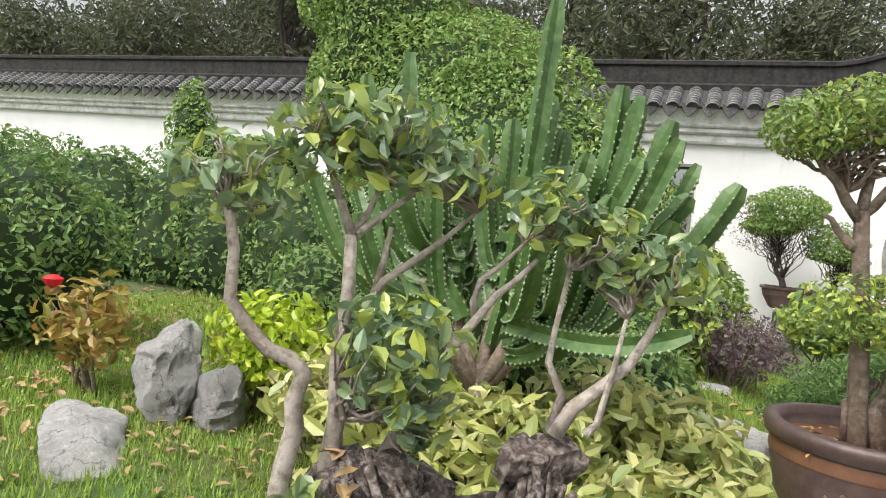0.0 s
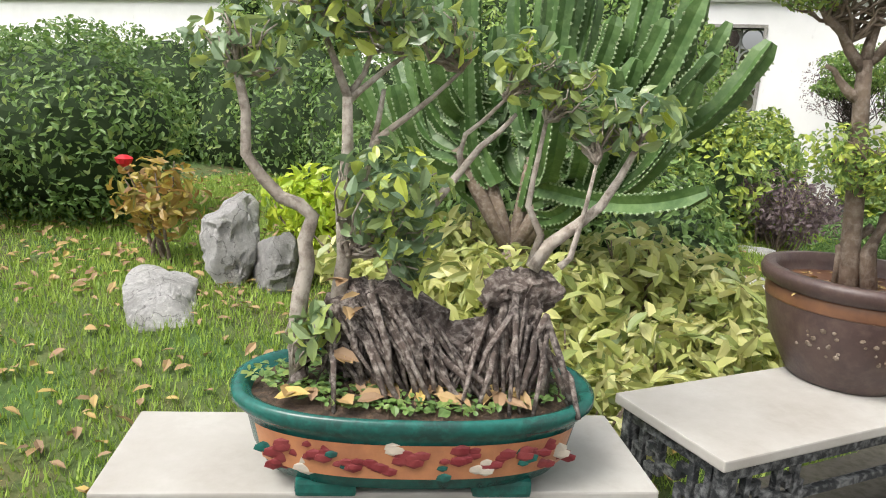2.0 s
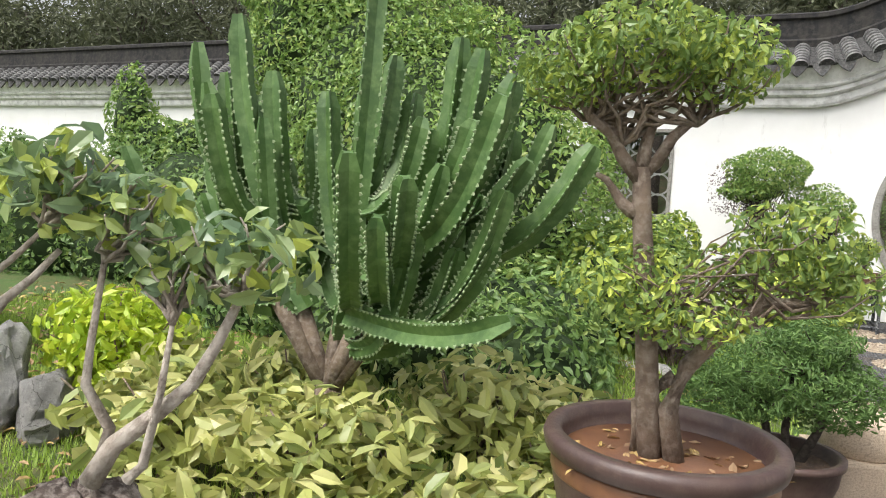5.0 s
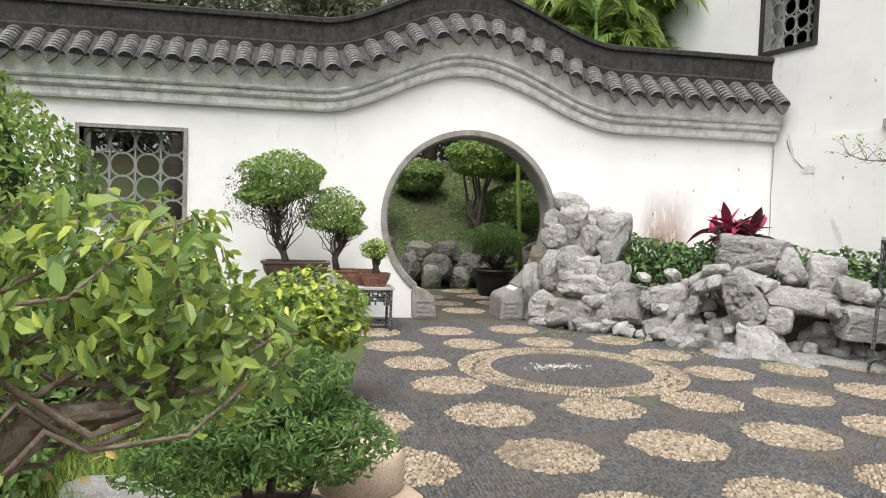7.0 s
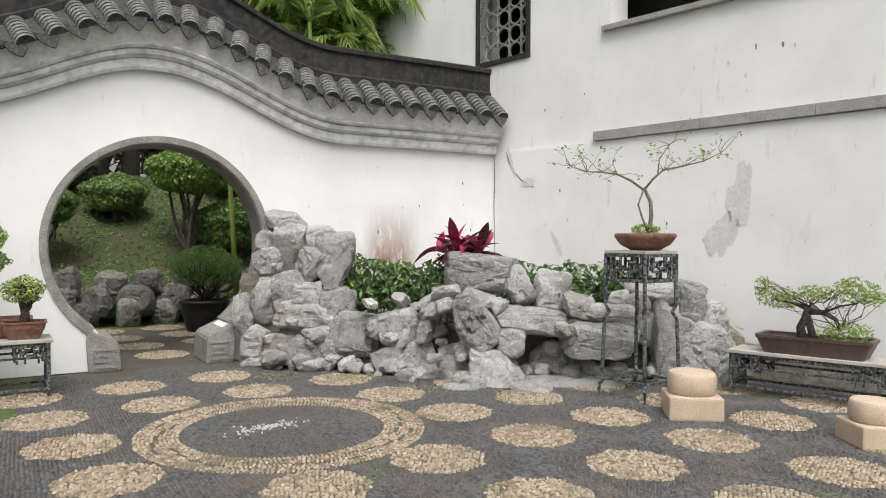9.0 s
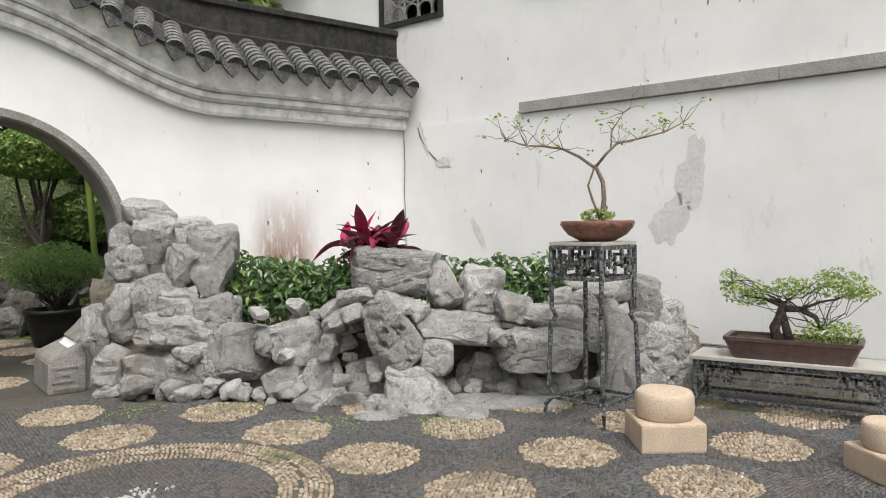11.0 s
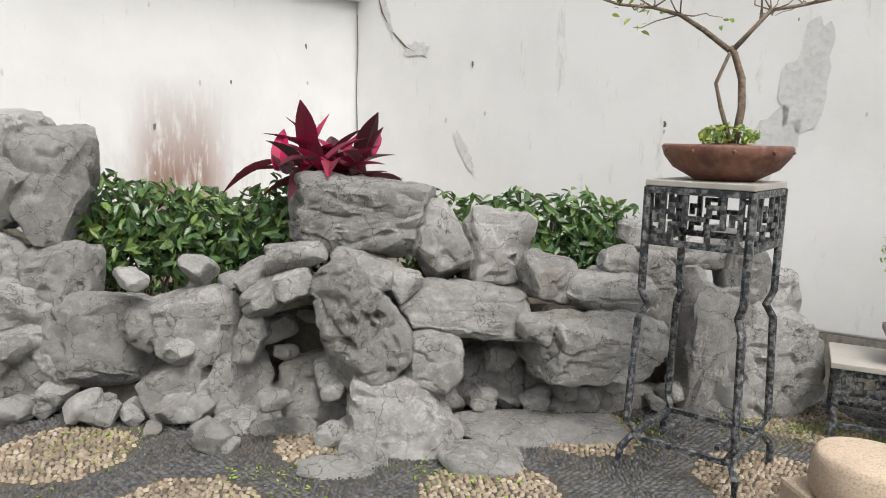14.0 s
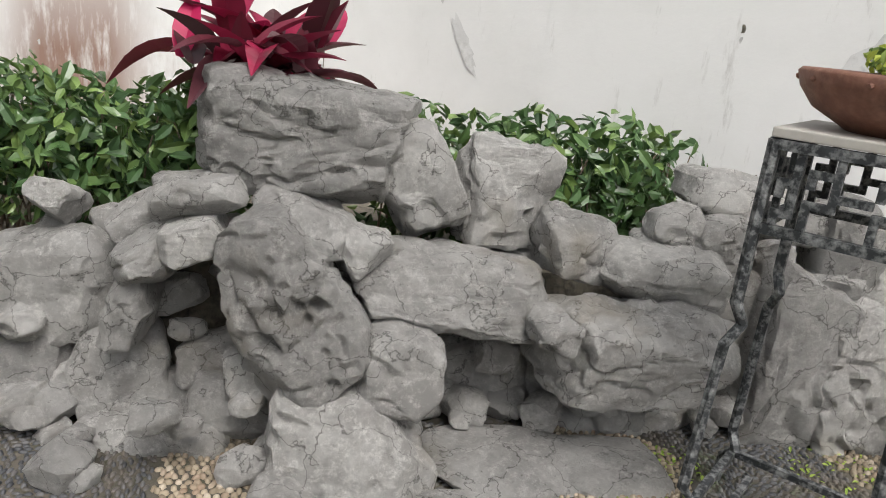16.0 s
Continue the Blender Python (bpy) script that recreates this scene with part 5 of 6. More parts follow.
def ti_plant():
    t = empty("ti_plant", pose(2.70, -1.80, 1.15) @ Matrix.Scale(0.88, 4), "crimson and dark maroon ti plant above the rockery", "ti plant")
    rng = random.Random(12)
    stems = bmesh.new()
    verts, faces = [], []
    for k in range(64):
        a = rng.uniform(0, 2 * math.pi)
        el = rng.uniform(-0.2, 1.15)
        L = rng.uniform(0.26, 0.50)
        W = rng.uniform(0.085, 0.135)
        root = Vector((rng.gauss(0, 0.13), rng.gauss(0, 0.10), rng.uniform(0.0, 0.16)))
        d = Vector((math.cos(a) * math.cos(el), math.sin(a) * math.cos(el), math.sin(el)))
        s = d.cross(Vector((0, 0, 1))).normalized()
        nn = s.cross(d)
        base = len(verts)
        m = 6
        for i in range(m + 1):
            f = i / m
            c = root + d * L * f + Vector((0, 0, -1)) * (L * 0.30 * f * f * math.cos(el))
            w = W * math.sin(math.pi * (0.08 + 0.92 * f) ** 0.8) * 0.5 + 0.003
            verts += [c + s * w + nn * w * 0.5, c, c - s * w + nn * w * 0.5]
        for i in range(m):
            o = base + 3 * i
            faces += [(o, o + 1, o + 4, o + 3), (o + 1, o + 2, o + 5, o + 4)]
    me = bpy.data.meshes.new("foliage")
    me.from_pydata([tuple(v) for v in verts], [], faces)
    me.materials.append(M["leaf_red"])
    part("foliage", me, None, t, "long crimson leaves")
    for _ in range(4):
        tube_into(stems, wiggle(rng, (rng.gauss(0, 0.05), rng.gauss(0, 0.05), -0.85), (rng.gauss(0, 0.05), rng.gauss(0, 0.05), 0.15), 4, 0.05), [0.012] * 5, 6)
    part("stem", stems, M["bark"], t)


ti_plant()


def rock_shrub(x0, y0, x1, y1, z, h, n, seed, label):
    """Low glossy-leaved shrub row planted behind the stones."""
    t = empty("shrub_row", pose((x0 + x1) / 2, (y0 + y1) / 2, z), label, "shrub", "rockery shrubs")
    cx, cy = (x0 + x1) / 2, (y0 + y1) / 2
    rng = random.Random(seed)
    blobs = []
    for i in range(9):
        f = (i + 0.5) / 9
        blobs.append((x0 + (x1 - x0) * f - cx + rng.uniform(-0.05, 0.05), y0 + (y1 - y0) * f - cy + rng.uniform(-0.08, 0.08), h * 0.55 + rng.uniform(-0.05, 0.05), 0.24, 0.24, h * 0.5))
    paths = []
    for b in blobs:
        for _ in range(5):
            paths.append((wiggle(rng, (b[0] + rng.uniform(-0.1, 0.1), b[1] + rng.uniform(-0.1, 0.1), -0.05), (b[0] + rng.uniform(-0.2, 0.2), b[1] + rng.uniform(-0.2, 0.2), h * 0.8), 4, 0.06), 0.007, 0.003))
    wood("stem", t, paths, "bark", "", 5)
    leafy("foliage", t, blobs, n, 0.085, "leaf_shrub", seed, "glossy dark green leaves", deep=0.9, aspect=0.45)


rock_shrub(1.72, -0.62, 2.72, -1.55, 0.46, 0.66, 3600, 41, "glossy dark green shrubs behind the rockery edge")
rock_shrub(3.15, -1.85, 4.35, -2.5, 0.48, 0.60, 2600, 42, "glossy green shrubs between rockery and house wall")


def torn_plaster():
    """Bare grey patches where the paint has come off the house wall."""
    rng = random.Random(2)
    place = pose(SIDE_X, 0, 0, 0, 0, 12.5)
    for name, s, z, w, h, lean in (("bare_patch", -3.42, 1.80, 0.24, 0.70, 0.16), ("bare_patch", -3.22, 1.42, 0.32, 0.42, 0.3), ("bare_patch", -1.09, 1.31, 0.09, 0.30, -0.5), ("bare_patch", -0.33, 2.38, 0.06, 0.40, -0.3), ("bare_patch", -0.62, 2.10, 0.24, 0.12, 0.05)):
        bm = bmesh.new()
        ring = []
        for k in range(26):
            a = 2 * math.pi * k / 26
            r = 0.5 * (1 + rng.uniform(-0.28, 0.22))
            zz = math.sin(a) * h * r
            ring.append(bm.verts.new((-0.0255, s + math.cos(a) * w * r - lean * zz, z + zz)))
        bm.faces.new(ring)
        o = part(name, bm, M["bare_render"], wall_east, "bare grey render where paint has peeled")
    for k in range(34):
        bm = bmesh.new()
        s, z, r0 = -rng.uniform(0.1, 5.5), rng.uniform(0.7, 3.4), rng.uniform(0.006, 0.022)
        x0 = -0.0245 if z < 2.5 else -0.004
        bm.faces.new([bm.verts.new((x0, s + math.cos(a) * r0 * rng.uniform(0.3, 1.0), z + math.sin(a) * r0 * rng.uniform(0.8, 2.2))) for a in (0, 0.9, 1.8, 2.7, 3.6, 4.5, 5.4)])
        part("paint_chip", bm, M["cornice"] if k % 3 else M["mortar"], wall_east)
    for k in range(26):
        bm = bmesh.new()
        x, z, r0 = rng.uniform(-3.3, 4.1), rng.uniform(0.9, 2.4), rng.uniform(0.006, 0.02)
        if math.hypot(x - GATE_X, z - GATE_Z) < GATE_R + 0.15:
            continue
        bm.faces.new([bm.verts.new((x + math.cos(a) * r0 * rng.uniform(0.3, 1.0), -0.004, z + math.sin(a) * r0 * rng.uniform(0.8, 2.2))) for a in (0, 0.9, 1.8, 2.7, 3.6, 4.5, 5.4)])
        part("paint_chip", bm, M["cornice"] if k % 3 else M["mortar"], wall_north)
    bm = bmesh.new()
    tube_into(bm, [(-0.02, -0.02, 2.4), (-0.021, -0.03, 2.1), (-0.02, -0.015, 1.8), (-0.021, -0.03, 1.4), (-0.02, -0.02, 1.0)], [0.003, 0.004, 0.003, 0.004, 0.002], 4)
    part("crack", bm, M["mortar"], wall_east, "hairline crack in the corner")
    bm = bmesh.new()
    tube_into(bm, [(-0.02, -0.24, 2.52), (-0.021, -0.28, 2.40), (-0.02, -0.39, 2.24), (-0.021, -0.52, 2.12), (-0.02, -0.72, 2.03)], [0.006, 0.009, 0.006, 0.008, 0.003], 4)
    part("crack", bm, M["mortar"], wall_east, "dark forked crack below the string course")
    part("render_edge", box_bm(-0.0215, -0.0185, -16, -1.60, 0.33, 2.52), M["plaster"], wall_east, "later coat of white render with a straight edge")


torn_plaster()


# ================= beyond the gate and the walls =================
def mound():
    bm = bmesh.new()
    bmesh.ops.create_grid(bm, x_segments=36, y_segments=28, size=1)
    for v in bm.verts:
        x, y = v.co.x * 12, 4.3 + (v.co.y + 1) * 9
        t = min(1, (y - 4.3) / 6)
        v.co = Vector((x, y, 0.35 * min(1, (y - 4.2) * 3) + 2.6 * t * t * (3 - 2 * t) * 0.9 + noise.noise(Vector((x, y, 0)) * 0.5) * 0.25 * t))
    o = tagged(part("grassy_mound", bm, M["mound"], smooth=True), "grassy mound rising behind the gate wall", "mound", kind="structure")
    rng = np.random.default_rng(3)
    pts = []
    for _ in range(9000):
        x, y = rng.uniform(-3, 5), rng.uniform(4.4, 10)
        t = min(1, (y - 4.3) / 6)
        pts.append((x, y, 0.36 + 2.34 * t * t * (3 - 2 * t) + noise.noise(Vector((x, y, 0)) * 0.5) * 0.25 * t))
    me = leaves_mesh("mound_grass", pts, np.tile((0, -0.3, 1.0), (9000, 1)), 0.10, M["leaf_hedge"], 4, aspect=0.3)
    tagged(part("mound_grass", me, None), "low green cover on the mound", "groundcover", kind="stuff")


mound()
far_rocks = empty("far_rockery", pose(0, 4, 0), "low rock edging under the mound, coloured dark for shade", "rockery")
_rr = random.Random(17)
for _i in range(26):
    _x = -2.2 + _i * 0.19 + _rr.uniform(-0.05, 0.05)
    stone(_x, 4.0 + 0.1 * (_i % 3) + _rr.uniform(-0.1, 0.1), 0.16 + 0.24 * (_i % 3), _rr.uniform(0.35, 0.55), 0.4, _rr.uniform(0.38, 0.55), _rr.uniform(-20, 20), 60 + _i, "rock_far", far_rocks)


def potted_shrub():
    t = empty("potted_shrub", pose(1.0, 2.75, 0), "feathery green shrub in a black plastic pot", "potted plant")
    pot_round(t, 0.34, 0.46, "black_plastic")
    rng = random.Random(1)
    blobs = [(0, 0, 0.95, 0.52, 0.5, 0.30)]
    wood("stem", t, twigs(rng, [Vector((0, 0, 0.4)), Vector((0.05, 0, 0.42))], blobs, 40, 0.012, 0.003), "bark_dark")
    leafy("foliage", t, blobs, 5000, 0.06, "leaf_juniper", 8, "fine feathery foliage", aspect=0.2, deep=0.7)


potted_shrub()


def topiary_tree(x, y, z, h, r, mat, seed, label):
    t = empty("clipped_tree", pose(x, y, z), label, "tree")
    rng = random.Random(seed)
    blobs = [(0, 0, h, r, r, r * 0.62)]
    paths = [(wiggle(rng, (rng.uniform(-0.1, 0.1), 0, -0.1), (rng.uniform(-r, r) * 0.6, rng.uniform(-r, r) * 0.6, h - r * 0.2), 5, 0.06), 0.05, 0.015) for _ in range(7)]
    wood("trunk", t, paths, "bark_dark", "several slender dark stems")
    leafy("foliage", t, blobs, 6000, 0.09, mat, seed, "clipped dome of leaves", deep=0.3)


topiary_tree(1.45, 6.2, 0.9, 1.75, 0.72, "leaf_ivy", 71, "bright green tree clipped to a dome")
topiary_tree(-1.0, 6.0, 0.6, 1.35, 0.55, "leaf_hedge", 72, "rounded dark green clipped shrub")
topiary_tree(2.4, 6.4, 0.9, 0.75, 0.8, "leaf_hedge", 73, "low rounded green shrub on the mound")
topiary_tree(0.3, 7.6, 1.7, 0.55, 0.6, "leaf_hedge", 75, "low dark green shrub on the mound")
topiary_tree(2.9, 8.6, 2.3, 0.6, 0.7, "leaf_hedge", 76, "rounded shrub high on the mound")
topiary_tree(-0.6, 9.0, 2.2, 0.7, 0.7, "leaf_far", 77, "dark shrub at the top of the mound")
topiary_tree(-1.6, 4.9, 0.3, 0.8, 0.5, "leaf_fresh", 74, "loose light green shrub by the rocks")


def far_tree(x, y, z, h, r, seed, n=2600):
    t = empty("tree", pose(x, y, z), "tall dark evergreen tree behind the garden wall", "tree", "trees behind the wall")
    rng = random.Random(seed)
    blobs = [(rng.uniform(-r, r) * 0.6, rng.uniform(-r, r) * 0.5, h * rng.uniform(0.45, 0.95), r * rng.uniform(0.35, 0.6), r * rng.uniform(0.35, 0.6), h * rng.uniform(0.10, 0.18)) for _ in range(12)]
    paths = [([(0, 0, -0.5), (0.1, 0, h * 0.35), (rng.uniform(-0.2, 0.2), 0, h * 0.9)], 0.26, 0.05)]
    paths += [(wiggle(rng, (0, 0, h * rng.uniform(0.3, 0.6)), b[:3], 4, 0.08), 0.08, 0.02) for b in blobs]
    wood("trunk", t, paths, "bark_dark", "dark trunk and limbs")
    leafy("crown", t, blobs, n, 0.24, "leaf_far", seed, "dull green crown with gaps", deep=0.6, aspect=0.35)


_rr = random.Random(23)
for _i in range(22):
    far_tree(-31 + _i * 1.75 + _rr.uniform(-0.4, 0.4), 6.5 + 2.2 * (_i % 3) + (4.5 if -4 < -31 + _i * 1.75 < 7 else 0), 0.2, _rr.uniform(6.5, 9.0), _rr.uniform(1.9, 2.6), 200 + _i, 3600)
for _i in range(12):
    far_tree(-30 + _i * 3.4, 15.5 + _rr.uniform(-1, 1), 0.5, _rr.uniform(9, 12), 3.2, 230 + _i, 3000)


far_tree(-1.7, 9.6, 2.0, 6.0, 1.8, 260, 3000)
far_tree(0.9, 10.6, 2.3, 6.5, 1.9, 261, 3000)
far_tree(3.4, 10.2, 2.3, 6.5, 1.9, 262, 3000)


def palm(x, y, z, seed):
    t = empty("palm", pose(x, y, z), "slender clumping palm with arching fronds behind the wall", "palm", "palms behind the wall")
    rng = random.Random(seed)
    paths, verts, faces = [], [], []
    for c in range(5):
        bx, by = rng.uniform(-0.5, 0.5), rng.uniform(-0.3, 0.3)
        H = rng.uniform(3.5, 4.9)
        paths.append(([(bx, by, 0), (bx * 1.3, by * 1.2, H * 0.5), (bx * 1.6, by, H)], 0.045, 0.03))
        for k in range(9):
            a, L = rng.uniform(0, 2 * math.pi), rng.uniform(1.1, 1.7)
            lift = rng.uniform(0.75, 1.4)
            spine = []
            for i in range(11):
                f = i / 10
                spine.append(Vector((bx * 1.6 + math.cos(a) * L * f * math.cos(lift), by + math.sin(a) * L * f * math.cos(lift), H + L * f * math.sin(lift) - L * 0.75 * f * f)))
            paths.append((spine, 0.012, 0.004))
            for i in range(1, 11):
                p = spine[i]
                d = (spine[i] - spine[i - 1]).normalized()
                s = d.cross(Vector((0, 0, 1))).normalized()
                for sg in (-1, 1):
                    for q in (0, 0.5):
                        o = len(verts)
                        b0 = p - d * (L / 10) * q
                        tip = b0 + s * sg * 0.34 * (1.1 - i / 14) + d * 0.26 - Vector((0, 0, 0.14))
                        w = d * 0.02
                        verts += [b0 - w, b0 + w, (b0 + tip) / 2 + w * 1.2 + Vector((0, 0, 0.03)), tip, (b0 + tip) / 2 - w * 1.2 + Vector((0, 0, 0.03))]
                        faces.append((o, o + 1, o + 2, o + 3, o + 4))
    wood("stem", t, paths, "leaf_palm", "smooth green ringed stems", 6)
    me = bpy.data.meshes.new("frond")
    me.from_pydata([tuple(v) for v in verts], [], faces)
    me.materials.append(M["leaf_palm"])
    part("frond", me, None, t, "feather-shaped green fronds")


for _x, _y, _s in ((2.4, 2.6, 1), (2.5, 1.9, 2), (3.1, 2.4, 3), (2.0, 3.2, 5), (3.2, 3.2, 6)):
    palm(_x, _y, 0.2, _s)


# ================= the planted garden =================
bench(pose(-3.20, -9.615, 0, 0, 0, 35), 1.12, 0.35, 0.46, "low black iron bench with a white marble slab")
bench(pose(-2.31, -8.68, 0, 0, 0, 54), 1.28, 0.37, 0.50, "low black iron bench with a white marble slab")


def oval_bonsai():
    """Two old figs with bared roots in an oval green pot with a relief panel."""
    t = empty("fig_bonsai", pose(-3.124, -9.624, 0.46, 0, 0, 34) @ Matrix.Scale(0.855, 4), "old root-over-soil fig bonsai in an oval green glazed pot", "bonsai")
    sx, sy = 0.425, 0.235
    prof = [(0.80, 0.035), (0.84, 0.04), (0.90, 0.09), (0.94, 0.165), (0.985, 0.18), (1.02, 0.195), (1.02, 0.215), (0.985, 0.222), (0.93, 0.215), (0.91, 0.19), (0.05, 0.19)]
    pot = part("pot", lathe_bm(prof, 72, sx, sy, 2.5), M["green_glaze"], t, "teal green glazed oval pot", smooth=True)
    for a, b in ((-1, -1), (-1, 1), (1, -1), (1, 1)):
        part("foot", box_bm(a * 0.20 - 0.07, a * 0.20 + 0.07, b * 0.13 - 0.04, b * 0.13 + 0.04, 0.0, 0.045, 0.012), M["green_glaze"], pot, "scrolled pot foot")

    def on_side(u, z, out):
        a = -math.pi / 2 + u
        c, s = math.cos(a), math.sin(a)
        k = (abs(c) ** 2.5 + abs(s) ** 2.5) ** (-1 / 2.5)
        r = 0.90 + (z - 0.09) / 0.075 * 0.04 + out
        return Vector((r * k * c * sx, r * k * s * sy, z))

    bm = bmesh.new()
    n = 40
    lo = [bm.verts.new(on_side(-1.02 + 2.04 * i / n, 0.072, 0.012)) for i in range(n + 1)]
    hi = [bm.verts.new(on_side(-1.02 + 2.04 * i / n, 0.158, 0.012)) for i in range(n + 1)]
    for i in range(n):
        bm.faces.new((lo[i], lo[i + 1], hi[i + 1], hi[i]))
    part("relief_panel", bm, M["peach_glaze"], pot, "peach panel round the pot front")
    rng = random.Random(77)
    bm, bm2, bm3 = bmesh.new(), bmesh.new(), bmesh.new()
    for k in range(30):
        u = -0.92 + 1.84 * k / 29
        c = on_side(u + rng.uniform(-0.03, 0.03), rng.uniform(0.085, 0.145), 0.018)
        tgt = bm if k % 4 else (bm2 if k % 8 else bm3)
        for _ in range(3):
            e = Vector((rng.uniform(-0.022, 0.022), 0, rng.uniform(-0.016, 0.016)))
            bmesh.ops.create_icosphere(tgt, subdivisions=1, radius=rng.uniform(0.009, 0.017), matrix=Matrix.Translation(c + e) @ Matrix.Diagonal((1.5, 0.22, 0.9, 1)))
    tagged(part("relief_dragon", bm, M["maroon"], pot, "maroon raised relief"), kind="stuff")
    tagged(part("relief_cloud", bm2, M["pale_relief"], pot, "pale raised relief"), kind="stuff")
    part("relief_leaf", bm3, M["green_glaze"], pot, "green raised relief")
    part("soil", lathe_bm([(0.91, 0.195), (0.7, 0.215), (0.3, 0.23), (0.05, 0.235)], 48, sx, sy, 2.5), M["soil"], t)
    leafy("groundcover", t, [(0, 0, 0.226, 0.37, 0.20, 0.012)], 1500, 0.02, "leaf_hedge", 3, "tiny green ground cover on the soil", aspect=0.8)
    # trunks: x runs along the pot, z up
    W = []
    A = [(-0.28, -0.02, 0.22), (-0.285, -0.02, 0.34), (-0.277, -0.03, 0.428), (-0.262, -0.03, 0.506), (-0.269, -0.03, 0.557), (-0.253, -0.03, 0.614), (-0.282, -0.03, 0.639), (-0.324, -0.03, 0.654), (-0.365, -0.03, 0.697), (-0.399, -0.03, 0.745), (-0.399, -0.03, 0.835), (-0.414, -0.03, 0.911)]
    B = [(-0.2, 0.02, 0.24), (-0.195, 0.02, 0.395), (-0.182, 0.02, 0.51), (-0.191, 0.02, 0.63), (-0.182, 0.02, 0.765), (-0.186, 0.02, 0.878)]
    B1 = [(-0.186, 0.03, 0.878), (-0.208, 0.03, 0.933), (-0.233, 0.03, 0.994), (-0.258, 0.03, 1.046)]
    B2 = [(-0.186, 0.04, 0.865), (-0.163, 0.04, 0.889), (-0.096, 0.04, 0.949), (-0.053, 0.04, 0.982)]
    B3 = [(-0.186, 0.05, 0.878), (-0.152, 0.05, 0.929), (-0.123, 0.05, 1.016)]
    D = [(-0.181, 0.06, 0.468), (-0.163, 0.06, 0.561), (-0.132, 0.06, 0.743), (-0.115, 0.06, 0.826), (-0.105, 0.06, 0.899)]
    D2 = [(-0.129, 0.05, 0.754), (-0.113, 0.05, 0.788), (-0.041, 0.05, 0.847), (0.006, 0.05, 0.887), (0.069, 0.05, 0.95)]
    S = [(-0.088, 0.04, 0.421), (-0.013, 0.04, 0.57), (0.02, 0.04, 0.64), (0.053, 0.04, 0.684), (0.084, 0.04, 0.727), (0.123, 0.04, 0.781), (0.163, 0.04, 0.816), (0.202, 0.04, 0.861)]
    S1 = [(0.084, 0.05, 0.727), (0.077, 0.05, 0.763), (0.088, 0.05, 0.808), (0.126, 0.05, 0.84), (0.174, 0.05, 0.891)]
    C1 = [(0.263, 0.03, 0.503), (0.283, 0.03, 0.58), (0.246, 0.03, 0.65), (0.253, 0.03, 0.719), (0.271, 0.03, 0.848)]
    C2 = [(0.263, 0, 0.503), (0.298, 0, 0.564), (0.357, 0, 0.611), (0.413, 0, 0.662), (0.45, 0, 0.729), (0.485, 0, 0.807)]
    C3 = [(0.322, -0.02, 0.515), (0.346, -0.02, 0.538), (0.37, -0.02, 0.656), (0.385, -0.02, 0.761)]
    for p, r0, r1 in ((A, 0.022, 0.010), (B, 0.022, 0.012), (B1, 0.011, 0.005), (B2, 0.010, 0.004), (B3, 0.009, 0.004), (D, 0.012, 0.005), (D2, 0.011, 0.004), (S, 0.015, 0.005), (S1, 0.009, 0.004), (C1, 0.011, 0.005), (C2, 0.018, 0.007), (C3, 0.010, 0.004)):
        W.append((p, r0, r1))
    for k, path in enumerate(W):
        wood("trunk" if k < 2 else "branch", t, [path], "bark_pale", "pale smooth fig wood")
    for x, y, z, rx, ry, rz in ((0.24, 0.02, 0.36, 0.055, 0.045, 0.12), (0.19, 0.0, 0.44, 0.05, 0.045, 0.04), (0.28, 0.02, 0.45, 0.06, 0.04, 0.045), (-0.08, 0.02, 0.33, 0.10, 0.07, 0.13), (-0.17, 0.03, 0.34, 0.075, 0.06, 0.11), (0.02, 0.03, 0.30, 0.075, 0.06, 0.10), (0.11, 0.03, 0.27, 0.07, 0.06, 0.08)):
        bm = bmesh.new()
        bmesh.ops.create_icosphere(bm, subdivisions=4, radius=1, matrix=Matrix.Translation((x, y, z)) @ Matrix.Diagonal((rx, ry, rz, 1)))
        noisy(bm, 0.035, 18)
        noisy(bm, 0.012, 55, 3.0)
        part("stump", bm, M["root"], t, "gnarled dark stump wood", smooth=True)
    R = []
    crest = [(-0.24, 0.36), (-0.17, 0.46), (-0.09, 0.47), (0.0, 0.40), (0.08, 0.33), (0.15, 0.38), (0.21, 0.46), (0.27, 0.45), (0.31, 0.38)]
    for k in range(170):
        f = rng.uniform(0, len(crest) - 1.001)
        i = int(f)
        cx = crest[i][0] + (crest[i + 1][0] - crest[i][0]) * (f - i)
        hz = crest[i][1] + (crest[i + 1][1] - crest[i][1]) * (f - i) - rng.uniform(0.0, 0.08)
        top = (cx, rng.gauss(-0.01, 0.03), hz)
        lean = 0.09 if cx < 0.1 else -0.02
        end = (min(0.36, max(-0.34, cx + lean + rng.gauss(0, 0.05))), min(0.15, max(-0.17, rng.gauss(-0.07, 0.05))), 0.20)
        mid = ((top[0] + end[0]) / 2 + rng.gauss(0, 0.012), (top[1] + end[1]) / 2 - 0.025, (hz + 0.2) / 2 + 0.02)
        R.append(([top, mid, end], rng.uniform(0.004, 0.012), rng.uniform(0.003, 0.008)))
    R += [([(0.0, 0.0, 0.34), (0.08, -0.02, 0.30), (0.17, -0.02, 0.32)], 0.016, 0.02), ([(-0.25, -0.02, 0.30), (-0.27, -0.03, 0.24), (-0.30, -0.05, 0.20)], 0.025, 0.012)]
    for path in R:
        wood("root", t, [path], "root", "", 6)
